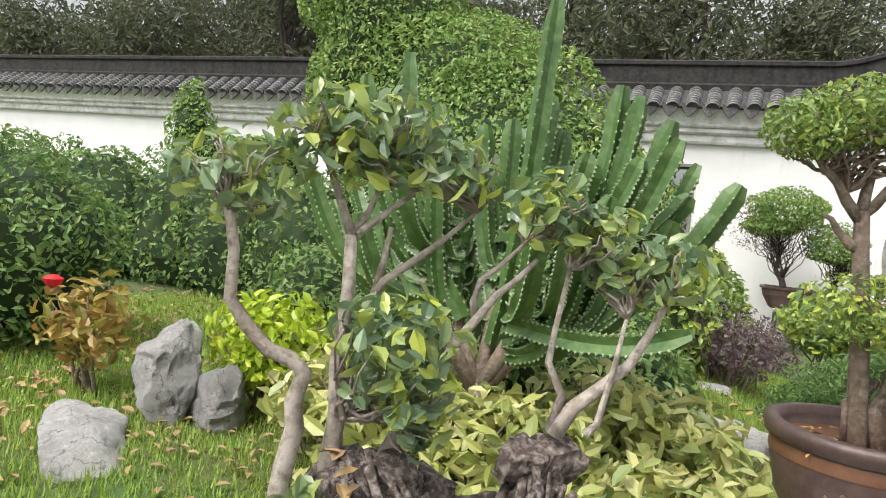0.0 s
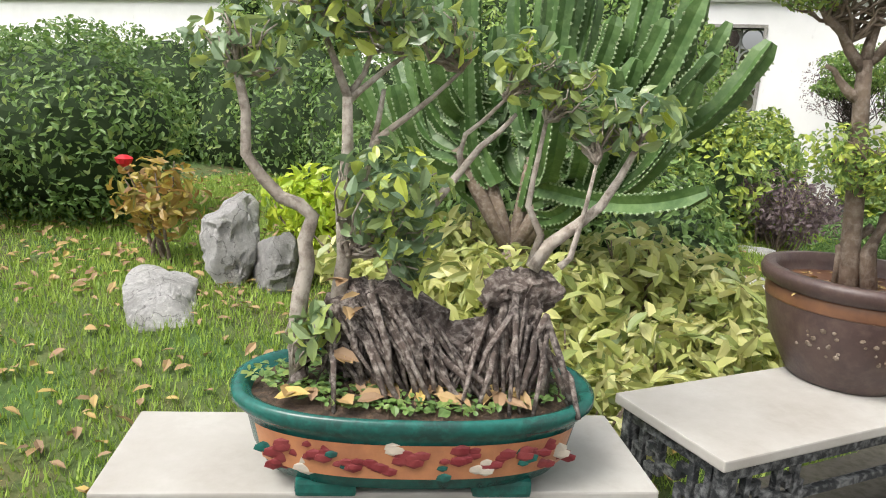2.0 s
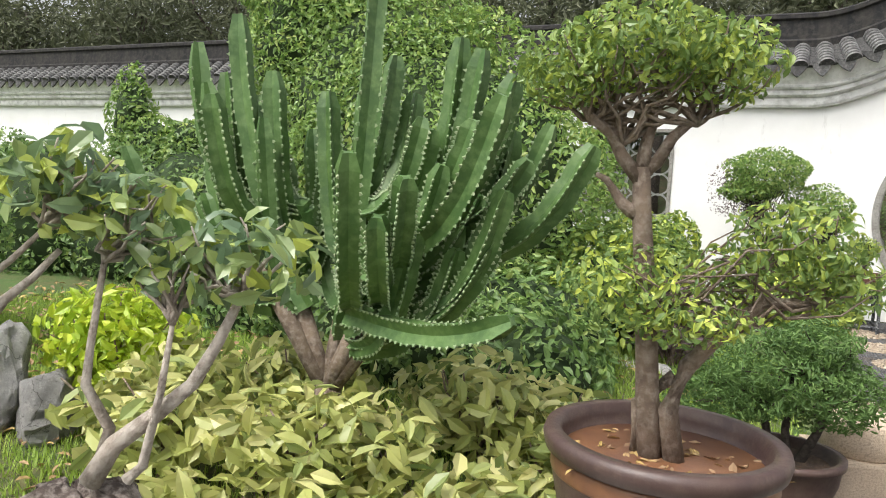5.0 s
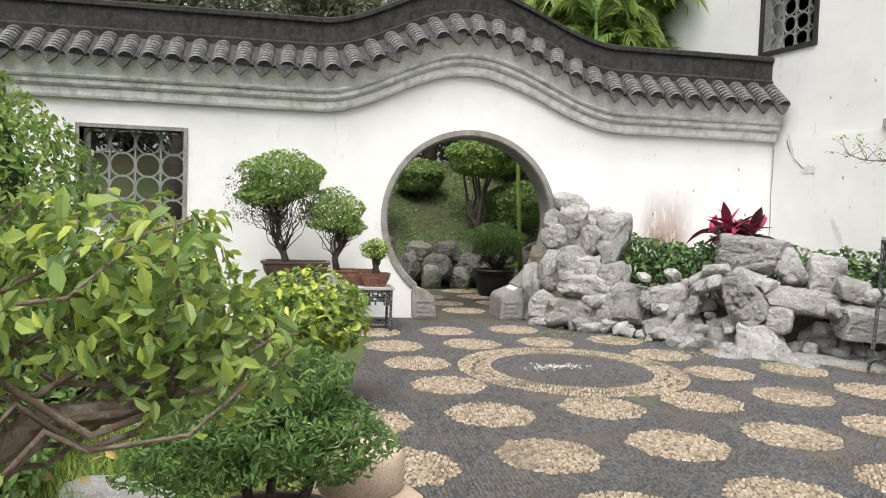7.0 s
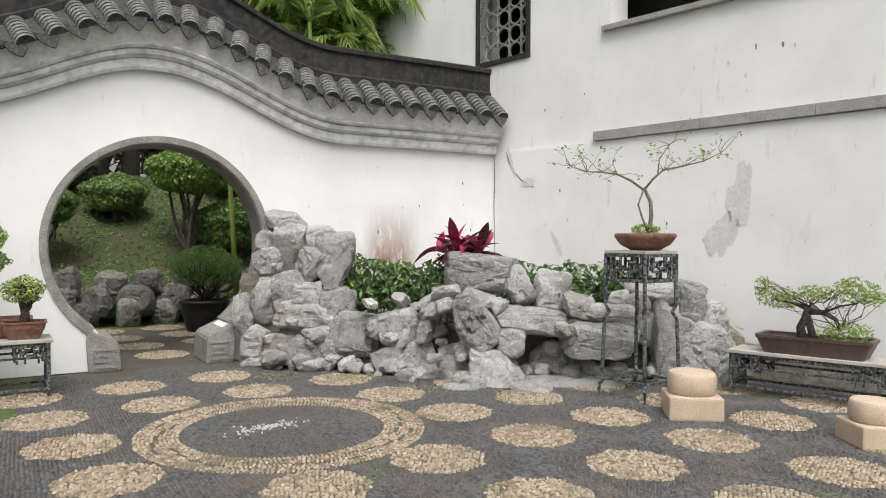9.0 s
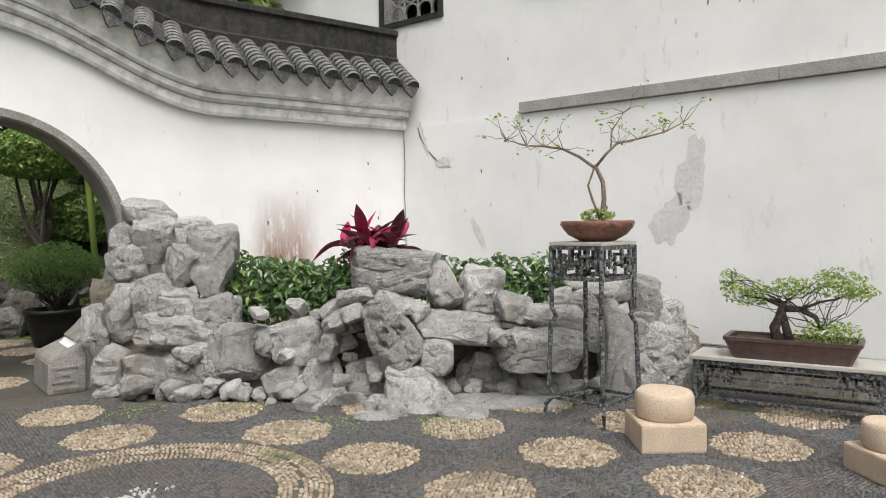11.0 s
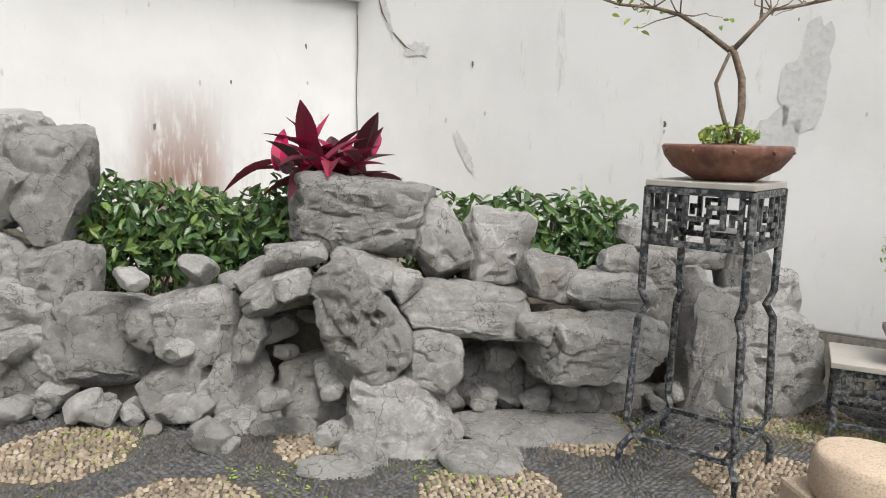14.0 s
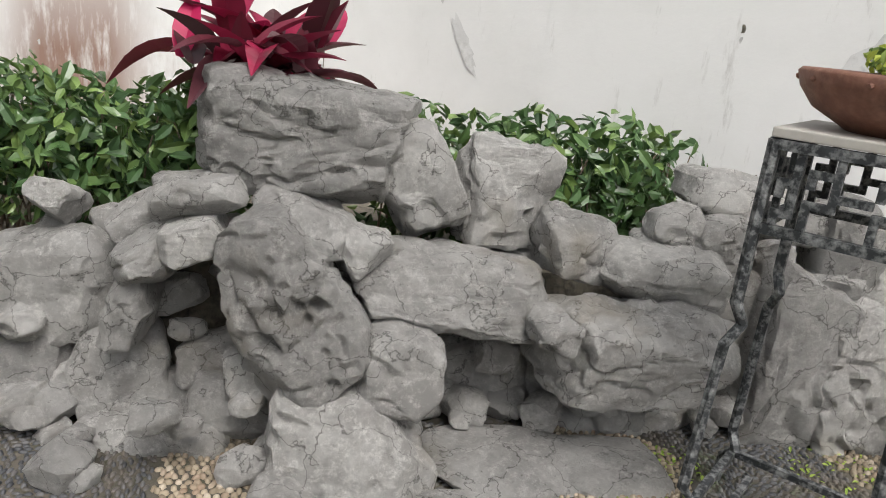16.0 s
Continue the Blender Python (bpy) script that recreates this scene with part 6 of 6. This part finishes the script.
    blobs = [(-0.412, 0.02, 0.970, 0.129, 0.116, 0.088), (-0.239, 0.02, 1.077, 0.105, 0.095, 0.082), (-0.106, 0.02, 1.088, 0.105, 0.095, 0.082), (-0.004, 0.02, 1.026, 0.105, 0.095, 0.064), (0.214, 0.02, 0.970, 0.094, 0.084, 0.076), (0.320, 0.02, 0.929, 0.094, 0.084, 0.064), (0.485, 0.02, 0.865, 0.129, 0.116, 0.082), (-0.090, -0.06, 0.699, 0.129, 0.116, 0.082), (-0.069, -0.06, 0.598, 0.105, 0.095, 0.064), (-0.023, -0.06, 0.509, 0.053, 0.047, 0.053), (-0.246, -0.06, 0.350, 0.064, 0.058, 0.058), (0.392, 0.02, 0.842, 0.082, 0.074, 0.053), (-0.170, 0.02, 1.018, 0.082, 0.074, 0.058)]
    roots = [Vector(p) for p in (A[-1], B1[-1], B3[-1], D2[-1], S1[-1], C1[-1], C2[-1], B[2], B[2], D[1], A[0], C3[-1], B2[-1])]
    tw = []
    near = range(13)
    for i, b in enumerate(blobs):
        tw += twigs(rng, [roots[near[i]]], [b], 16, 0.005, 0.0015)
    tagged(wood("twig", t, tw, "bark_pale", "", 5), kind="stuff")
    leafy("foliage", t, blobs, 1500, 0.047, "leaf_fig", 14, "oval leaves, older ones dark and tips yellow-green", deep=0.8, aspect=0.52, lump=0.2)
    pts = [(rng.uniform(-0.3, 0.26), rng.uniform(-0.17, -0.08), 0.235) for _ in range(26)] + [(-0.17 + rng.gauss(0, 0.02), -0.09, rng.uniform(0.30, 0.5)) for _ in range(8)]
    tagged(part("fallen_leaf", leaves_mesh("fallen_leaf", pts, [(0, -0.2, 1)] * len(pts), 0.07, M["leaf_fallen"], 5, spread=0.3), None, t, "yellow fallen leaves on the soil"), kind="stuff")


oval_bonsai()


def brown_pot_tree():
    t = empty("potted_tree", pose(-2.325, -8.57, 0.50, 0, 0, 20) @ Matrix.Diagonal((0.82, 0.82, 0.92, 1)), "old pruned tree in a large brown glazed pot", "potted tree")
    prof = [(0.17, 0.0), (0.185, 0.01), (0.255, 0.12), (0.285, 0.24), (0.283, 0.285), (0.305, 0.295), (0.312, 0.32), (0.305, 0.338), (0.268, 0.338), (0.262, 0.31), (0.255, 0.262), (0.02, 0.255)]
    pot = part("pot", lathe_bm(prof, 64), M["brown_glaze"], t, "dark brown glazed pot", smooth=True)
    part("ochre_band", lathe_bm([(0.2855, 0.243), (0.288, 0.247), (0.2875, 0.280), (0.285, 0.284)], 64), M["brown_band"], pot, "ochre glaze band below the rim", smooth=True)
    rng = random.Random(9)
    bm = bmesh.new()
    for k in range(64):
        a = -math.pi / 2 + rng.uniform(-1.0, 1.0)
        z = rng.uniform(0.12, 0.20)
        r = 0.255 + (z - 0.12) * 0.25 + 0.002
        bmesh.ops.create_icosphere(bm, subdivisions=1, radius=rng.uniform(0.005, 0.011), matrix=Matrix.Translation((r * math.cos(a), r * math.sin(a), z)) @ Matrix.Rotation(a, 4, "Z") @ Matrix.Diagonal((0.35, 1, 0.8, 1)))
    part("relief", bm, M["bark"], pot, "faint floral relief on the pot side")
    part("soil", lathe_bm([(0.256, 0.258), (0.15, 0.272), (0.02, 0.280)], 40), M["soil"], t)
    pts = [(rng.gauss(0, 0.11), rng.gauss(0, 0.11), 0.283) for _ in range(90)]
    tagged(part("leaf_litter", leaves_mesh("leaf_litter", pts, [(0, 0, 1)] * 90, 0.038, M["leaf_fallen"], 7, spread=0.4), None, t, "dry brown fallen leaves"), kind="stuff")
    T1 = [(-0.03, 0, 0.25), (-0.05, 0, 0.42), (-0.07, 0, 0.62), (-0.10, 0.0, 0.84), (-0.11, 0, 0.95)]
    T2 = [(0.03, -0.02, 0.25), (0.0, -0.02, 0.40), (0.04, -0.01, 0.50), (0.12, 0.0, 0.58), (0.22, 0, 0.66), (0.36, 0.0, 0.66)]
    T3 = [(-0.06, 0.02, 0.25), (-0.07, 0.02, 0.40), (0.02, 0.03, 0.47)]
    blobs = [(-0.12, 0, 1.22, 0.22, 0.21, 0.10), (0.06, 0, 1.19, 0.15, 0.16, 0.10), (-0.30, 0, 1.16, 0.15, 0.15, 0.09), (-0.13, -0.04, 0.68, 0.17, 0.15, 0.09), (0.02, -0.06, 0.62, 0.17, 0.14, 0.06), (0.28, 0.0, 0.80, 0.17, 0.15, 0.10), (0.40, 0.0, 0.72, 0.13, 0.12, 0.09), (0.12, 0.02, 0.72, 0.10, 0.1, 0.06)]
    paths = [(T1, 0.034, 0.022), (T2, 0.030, 0.011), (T3, 0.024, 0.016)]
    for a, b in (((-0.11, 0, 0.92), (-0.32, 0, 1.12)), ((-0.11, 0, 0.94), (0.10, 0, 1.13)), ((-0.11, 0, 0.94), (-0.07, 0.08, 1.18)), ((-0.10, 0, 0.84), (-0.22, 0.02, 0.93))):
        paths.append((wiggle(rng, a, b, 5, 0.09), 0.02, 0.006))
    paths += twigs(rng, [Vector((-0.16, 0, 1.00)), Vector((0.02, 0, 1.05)), Vector((-0.24, 0, 1.05))], blobs[:3], 60, 0.006, 0.0015)
    paths += twigs(rng, [Vector(T2[3]), Vector(T2[5]), Vector(T1[2])], blobs[3:], 50, 0.005, 0.0015)
    wood("trunk", t, paths, "bark", "rough brown trunk and branches")
    leafy("foliage", t, blobs[:3], 3800, 0.026, "leaf_fresh", 61, "yellow-green top canopy", deep=0.7)
    leafy("lower_foliage", t, blobs[3:], 2900, 0.025, "leaf_fresh", 62, "lower green branch pads", deep=0.8)


brown_pot_tree()


def cactus():
    """Candelabra cactus: ribbed upright arms with pale toothed edges."""
    t = empty("candelabra_cactus", pose(-3.67, -7.84, 0.22), "large many-armed green candelabra cactus", "cactus")
    rng = random.Random(31)
    paths = [([(0, 0, -0.10), (0.01, 0, 0.12), (0.0, 0, 0.32)], 0.062, 0.05)]
    boughs = [(-0.16, 0.02, 0.62), (0.15, -0.03, 0.58), (0.02, 0.10, 0.72), (-0.30, -0.05, 0.74), (0.30, 0.02, 0.70)]
    for x, y, z in boughs:
        wood("bough", t, [([(0, 0, 0.28), (x * 0.5, y * 0.5, 0.28 + (z - 0.28) * 0.5), (x, y, z)], 0.038, 0.034)], "bark", "woody forked bough")
    wood("trunk", t, paths, "bark", "woody brown base")
    arms = []
    for k in range(62):
        bx, by, bz = boughs[k % 5]
        a = math.atan2(by, bx) + rng.gauss(0, 0.75)
        root = Vector((bx, by, bz)) * rng.uniform(0.75, 1.0)
        root.z += 0.45 * rng.random() ** 1.5
        out = rng.uniform(0.10, 0.36) + 0.24 * (k % 5 in (1, 4, 3)) * rng.random()
        rise = rng.uniform(0.30, 0.72) * (1.0 if root.z < 0.9 else 0.75)
        ca, sa = math.cos(a), math.sin(a) * 0.8
        tip = root + Vector((ca * out * 1.25, sa * out * 1.25, rise))
        arms.append([tuple(root), tuple(root + Vector((ca * out * 0.9, sa * out * 0.9, -0.02 * rise))), tuple(root + Vector((ca * out * 1.05, sa * out * 1.05, rise * 0.55))), tuple(tip)])
    arms.append([(0.1, -0.05, 0.55), (0.30, -0.05, 0.62), (0.50, 0.02, 0.95), (0.66, 0.09, 1.36)])
    arms.append([(0.15, -0.1, 0.62), (0.35, -0.2, 0.62), (0.60, -0.30, 0.58), (0.86, -0.36, 0.72)])
    arms.append([(0.05, 0, 0.5), (0.14, -0.05, 0.9), (0.16, -0.06, 1.4), (0.19, -0.06, 1.95)])
    arms.append([(-0.1, 0, 0.6), (-0.30, -0.05, 0.9), (-0.42, -0.05, 1.3), (-0.45, -0.05, 1.72)])
    arms.append([(-0.2, 0, 0.7), (-0.48, -0.05, 0.85), (-0.62, -0.05, 1.2), (-0.66, -0.05, 1.62)])
    arms.append([(0.2, 0.02, 0.7), (0.40, 0.05, 0.9), (0.44, 0.06, 1.2), (0.46, 0.06, 1.62)])
    for p in arms:
        P = [Vector(q) for q in p]
        pts = []
        for i in range(15):
            s = i / 14
            q = ((1 - s) ** 3) * P[0] + 3 * s * (1 - s) ** 2 * P[1] + 3 * s * s * (1 - s) * P[2] + (s ** 3) * P[3]
            pts.append(q)
        bm = bmesh.new()
        bm_e = bmesh.new()
        R = rng.uniform(0.040, 0.052)
        rings = []
        tw = rng.uniform(0, 2)
        for i, q in enumerate(pts):
            d = (pts[min(i + 1, 14)] - pts[max(i - 1, 0)]).normalized()
            u = d.cross(Vector((0.2, 0.9, 0.3))).normalized()
            v = d.cross(u)
            rr = R * (0.75 + 0.35 * math.sin(i * 2.1) * 0.25 + 0.25) * (1.0 if i < 13 else (0.92, 0.6)[i - 13])
            ring = []
            for k in range(8):
                an = tw + math.pi * k / 4
                f = 1.0 if k % 2 == 0 else 0.42
                ring.append(bm.verts.new(q + (u * math.cos(an) + v * math.sin(an)) * rr * f))
            rings.append(ring)
        for a, b in zip(rings, rings[1:]):
            for k in range(8):
                j = (k + 1) % 8
                bm.faces.new((a[k], a[j], b[j], b[k]))
        bm.faces.new(rings[0][::-1])
        bm.faces.new(rings[-1])
        arm = part("arm", bm, M["cactus"], t, "ribbed green arm")
        vs = arm.data.vertices
        for i in range(13):
            for k in (0, 2, 4, 6):
                for f in (0.25, 0.75):
                    c = vs[i * 8 + k].co.lerp(vs[(i + 1) * 8 + k].co, f)
                    o = (c - pts[i].lerp(pts[i + 1], f)).normalized()
                    sd = (vs[(i + 1) * 8 + k].co - vs[i * 8 + k].co).normalized() * 0.007
                    x = o.cross(sd).normalized() * 0.004
                    q = [bm_e.verts.new(w) for w in (c - sd - x - o * 0.002, c + sd - x - o * 0.002, c + sd + x - o * 0.002, c - sd + x - o * 0.002, c + o * 0.010)]
                    for a_, b_ in ((0, 1), (1, 2), (2, 3), (3, 0)):
                        bm_e.faces.new((q[a_], q[b_], q[4]))
        tagged(part("rib_teeth", bm_e, M["cactus_edge"], arm, "pale toothed rib edges"), kind="stuff")


cactus()


def hedge(name, label, category, blobs, n, size, mat, seed, core=0.80, group=""):
    t = empty(name, pose(blobs[0][0], blobs[0][1], 0), label, category, group)
    bx, by = blobs[0][0], blobs[0][1]
    loc = [(b[0] - bx, b[1] - by, *b[2:]) for b in blobs]
    # solid dark spheres: the shade deep in the hedge is their colour
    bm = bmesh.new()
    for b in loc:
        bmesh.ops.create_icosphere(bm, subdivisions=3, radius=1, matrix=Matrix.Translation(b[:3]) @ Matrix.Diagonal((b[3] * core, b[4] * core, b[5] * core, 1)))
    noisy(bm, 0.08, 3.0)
    part("inner_core", bm, M["hedge_core"], t, "solid core coloured dark for the shade behind the leaves")
    leafy("foliage", t, loc, n, size, mat, seed, "dense small leaves", deep=0.2, lump=0.14, floor_z=0.0, spread=0.8)
    return t


hedge("ivy_topiary", "huge leaning creeper-covered topiary mass with small leaves", "topiary",
      [(-4.60, -5.0, 1.15, 1.38, 0.95, 1.45), (-5.3, -4.6, 1.85, 1.2, 0.85, 1.2), (-6.1, -4.5, 2.7, 0.8, 0.65, 1.05), (-6.5, -4.5, 3.6, 0.7, 0.55, 0.8)], 64000, 0.052, "leaf_ivy", 90)
hedge("clipped_hedge", "long clipped dark green hedge before the garden wall", "hedge",
      [(-7.2 - 0.9 * i, -5.0 + 0.15 * math.sin(i * 2.1), 0.75, 0.75, 0.65, 0.92) for i in range(8)] + [(-6.3, -5.2, 0.7, 0.7, 0.6, 0.85)], 26000, 0.062, "leaf_hedge", 91)
hedge("rounded_hedge", "rounded clipped hedge clump on the lawn edge", "hedge",
      [(-6.75, -7.9, 0.82, 0.78, 0.66, 0.64), (-7.35, -8.5, 0.80, 0.74, 0.74, 0.64), (-7.4, -9.3, 0.72, 0.66, 0.66, 0.62)], 17000, 0.048, "leaf_hedge", 92)
hedge("spire_topiary", "slender creeper-covered topiary spire above the hedge", "topiary",
      [(-8.4, -4.6, 1.75, 0.28, 0.25, 0.65), (-8.1, -4.6, 1.6, 0.4, 0.3, 0.3), (-7.4, -4.6, 1.6, 0.5, 0.35, 0.28)], 3600, 0.06, "leaf_ivy", 93)
hedge("low_shrub", "dark low shrubs under the topiary", "shrub",
      [(-4.6, -6.2, 0.45, 0.8, 0.5, 0.5), (-3.55, -6.0, 0.42, 0.6, 0.5, 0.48), (-5.5, -6.0, 0.45, 0.6, 0.5, 0.55), (-4.1, -6.7, 0.45, 0.6, 0.45, 0.42), (-3.3, -6.6, 0.40, 0.45, 0.4, 0.36)], 14000, 0.06, "leaf_hedge", 94)
hedge("bamboo_hedge", "loose light green bamboo-like hedge below the lattice window", "hedge",
      [(-3.65, -1.95, 0.58, 0.42, 0.35, 0.62), (-3.2, -2.0, 0.56, 0.38, 0.35, 0.60)], 4200, 0.075, "leaf_fresh", 95, 0.6)
hedge("leafy_shrub", "fresh green leafy shrubs beside the topiary", "shrub",
      [(-3.25, -5.2, 0.55, 0.42, 0.4, 0.6), (-3.0, -4.4, 0.5, 0.42, 0.45, 0.55)], 4000, 0.07, "leaf_fresh", 96, 0.6)


def stem_bush(x, y, h, r, mat, n, size, seed, label, z=0.0, stems=14, category="shrub", flat=0.6, wood_mat="bark", aspect=0.5):
    t = empty("shrub", pose(x, y, z), label, category)
    rng = random.Random(seed)
    blobs = [(0, 0, h - r * flat, r, r, r * flat), (r * 0.3, -r * 0.2, h - r * flat * 1.3, r * 0.7, r * 0.7, r * flat * 0.8), (-r * 0.35, r * 0.2, h - r * flat * 1.2, r * 0.7, r * 0.7, r * flat * 0.8)]
    wood("stem", t, [(wiggle(rng, (rng.gauss(0, 0.05), rng.gauss(0, 0.05), -0.02), (rng.uniform(-r, r) * 0.7, rng.uniform(-r, r) * 0.7, h - r * flat * rng.uniform(0.2, 1.0)), 5, 0.07), 0.012, 0.003) for _ in range(stems)], wood_mat, "", 6)
    leafy("foliage", t, blobs, n, size, mat, seed, "", deep=0.6, aspect=aspect)
    return t


stem_bush(-2.0, -4.4, 0.94, 0.42, "leaf_fresh", 2600, 0.065, 101, "rounded light green azalea bush on bare stems")
stem_bush(-2.75, -5.1, 0.8, 0.40, "leaf_purple", 2000, 0.04, 102, "low purple-grey twiggy shrub", stems=30)
stem_bush(-2.6, -3.4, 0.55, 0.45, "leaf_purple", 1800, 0.04, 108, "sprawling purple-leaved low shrub", stems=24)
stem_bush(-4.62, -8.0, 0.58, 0.30, "leaf_bright", 1300, 0.065, 103, "bright lime green feathery shrub behind a stone", z=0.25, flat=0.7)
croton = stem_bush(-5.45, -8.3, 0.58, 0.24, "leaf_croton", 300, 0.075, 104, "small yellow and rust croton with one red bloom", z=0.25, stems=5, flat=0.9)
part("red_bloom", lathe_bm([(0.005, 0.0), (0.035, 0.02), (0.045, 0.045), (0.02, 0.06)], 10), M["petal_red"], croton, "single red bloom").location = (-0.06, -0.16, 0.50)
for _k, (_x, _y, _r) in enumerate(((-3.62, -8.78, 0.30), (-3.25, -8.5, 0.34), (-2.95, -8.2, 0.34), (-2.72, -7.75, 0.30), (-4.05, -8.35, 0.30), (-3.35, -8.05, 0.28), (-3.0, -8.75, 0.26), (-3.95, -7.6, 0.32), (-3.2, -7.45, 0.34), (-3.55, -8.2, 0.28), (-4.35, -7.95, 0.30), (-2.9, -7.4, 0.3))):
    _g = max(0.0, bed_rise(_x, _y))
    stem_bush(_x, _y, 0.40, _r, "leaf_variegated", 460, 0.098, 120 + _k, "cream-variegated low shrub with broad leaves", z=_g, stems=8, flat=0.55, category="shrub", aspect=0.45)["group"] = "variegated shrubs"


def juniper():
    t = empty("potted_juniper", pose(-2.05, -6.75, 0), "soft green juniper in a dark round pot", "potted plant")
    pot_round(t, 0.24, 0.27, "brown_glaze")
    rng = random.Random(4)
    blobs = [(-0.05, 0, 0.60, 0.30, 0.28, 0.17), (0.16, 0, 0.54, 0.24, 0.22, 0.14), (-0.24, 0.0, 0.48, 0.24, 0.22, 0.12), (0.08, 0, 0.75, 0.18, 0.18, 0.10)]
    wood("trunk", t, [([(-0.05, 0, 0.22), (-0.08, 0, 0.38), (-0.15, 0, 0.55)], 0.022, 0.012), ([(0.02, 0, 0.22), (0.0, 0, 0.36), (0.02, 0, 0.6)], 0.022, 0.012), ([(0.06, 0, 0.22), (0.12, 0, 0.36), (0.18, 0, 0.55)], 0.025, 0.012)] + twigs(rng, [Vector((0, 0, 0.5)), Vector((0.15, 0, 0.5))], blobs, 40, 0.006, 0.002), "bark_dark", "dark branching stems")
    leafy("foliage", t, blobs, 11000, 0.030, "leaf_juniper", 19, "soft scaly sprays", aspect=0.32, deep=0.4, lump=0.25)


juniper()
garden_rock = tagged(stone(-4.90, -8.36, 0.45, 0.36, 0.24, 0.44, 14, 301, "rock", empty("garden_rock", pose(-4.85, -8.36, 0.25), "upright weathered grey scholar stone on the lawn", "rock"), "boulder"))
stone(-4.68, -8.28, 0.37, 0.34, 0.22, 0.28, -15, 302, "rock", garden_rock.parent, "boulder")
stone(-4.88, -8.78, 0.28, 0.60, 0.30, 0.14, 4, 303, "rock", empty("garden_rock", pose(-4.86, -8.8, 0.25), "low flat pale grey stone in the grass", "rock"), "boulder")
stone(-2.66, -6.35, 0.15, 0.50, 0.35, 0.14, 4, 304, "rock", empty("garden_rock", pose(-2.66, -6.35, 0.1), "flat grey stepping stone in the grass", "rock"), "boulder")
stone(-2.98, -5.35, 0.20, 0.50, 0.35, 0.14, -4, 305, "rock", empty("garden_rock", pose(-2.98, -5.35, 0.15), "flat grey stone beside the path", "rock"), "boulder")
stone(-3.02, -4.9, 0.24, 0.28, 0.25, 0.30, 4, 306, "rock", empty("garden_rock", pose(-3.02, -4.9, 0.15), "small grey upright garden stone", "rock"), "boulder")


def lawn():
    rng = np.random.default_rng(6)
    n = 190000
    x = rng.uniform(-7.5, -1.9, n)
    y = rng.uniform(-10.6, -3.6, n)
    keep = np.array([not in_court(a, b) for a, b in zip(x, y)])
    patch = np.sin(x * 2.3) * np.cos(y * 2.9) + rng.normal(0, 0.5, n) > -0.75
    keep &= patch
    x, y = x[keep], y[keep]
    n = len(x)
    a = rng.uniform(0, 6.28, n)
    h = rng.uniform(0.02, 0.055, n)
    w = rng.uniform(0.003, 0.006, n)
    lean = rng.uniform(0.2, 0.9, n) * h
    v = np.zeros((n, 3, 3))
    g = np.array([bed_rise(p, q) for p, q in zip(x, y)])
    v[:, 0] = np.stack([x + np.cos(a) * w, y + np.sin(a) * w, g - 0.01], 1)
    v[:, 1] = np.stack([x - np.cos(a) * w, y - np.sin(a) * w, g - 0.01], 1)
    v[:, 2] = np.stack([x - np.sin(a) * lean, y + np.cos(a) * lean, g + h], 1)
    me = bpy.data.meshes.new("lawn_grass")
    me.from_pydata(v.reshape(-1, 3).tolist(), [], np.arange(3 * n).reshape(-1, 3).tolist())
    me.materials.append(M["leaf_grass"])
    tagged(part("lawn_grass", me, None), "short green lawn grass with bare patches", "grass", kind="stuff")
    m = 2600
    pts = np.stack([rng.uniform(-8, -2.4, m), rng.uniform(-10.2, -5.5, m), np.full(m, 0.03)], 1)
    pts = pts[[not in_court(p[0], p[1]) for p in pts]]
    pts[:, 2] += [bed_rise(p[0], p[1]) for p in pts]
    me = leaves_mesh("fallen_leaves", pts, np.tile((0, 0, 1.0), (len(pts), 1)), 0.055, M["leaf_fallen"], 8, spread=0.35, aspect=0.5)
    tagged(part("fallen_leaves", me, None), "brown and yellow leaves fallen on the lawn", "fallen leaves", kind="stuff")


lawn()


def moss():
    """Weeds and moss along the foot of the rockery and in paving joints."""
    rng = np.random.default_rng(12)
    pts = []
    for _ in range(1100):
        s = rng.uniform(0, 1)
        x, y = 0.9 + 3.7 * s, -0.8 - 2.9 * s
        k = abs(rng.normal(0, 0.22)) + 0.02 + (0.55 if 0.3 < s < 0.62 else 0.12)
        if math.sin(s * 37) > -0.2:
            pts.append((x - 0.61 * k, y - 0.79 * k, 0.012))
    me = leaves_mesh("moss", pts, np.tile((0, 0, 1.0), (len(pts), 1)), 0.02, M["leaf_grass"], 3, spread=0.6, aspect=0.5)
    tagged(part("moss", me, None), "green moss and weeds along the rockery foot", "moss", kind="stuff")


moss()


pave()
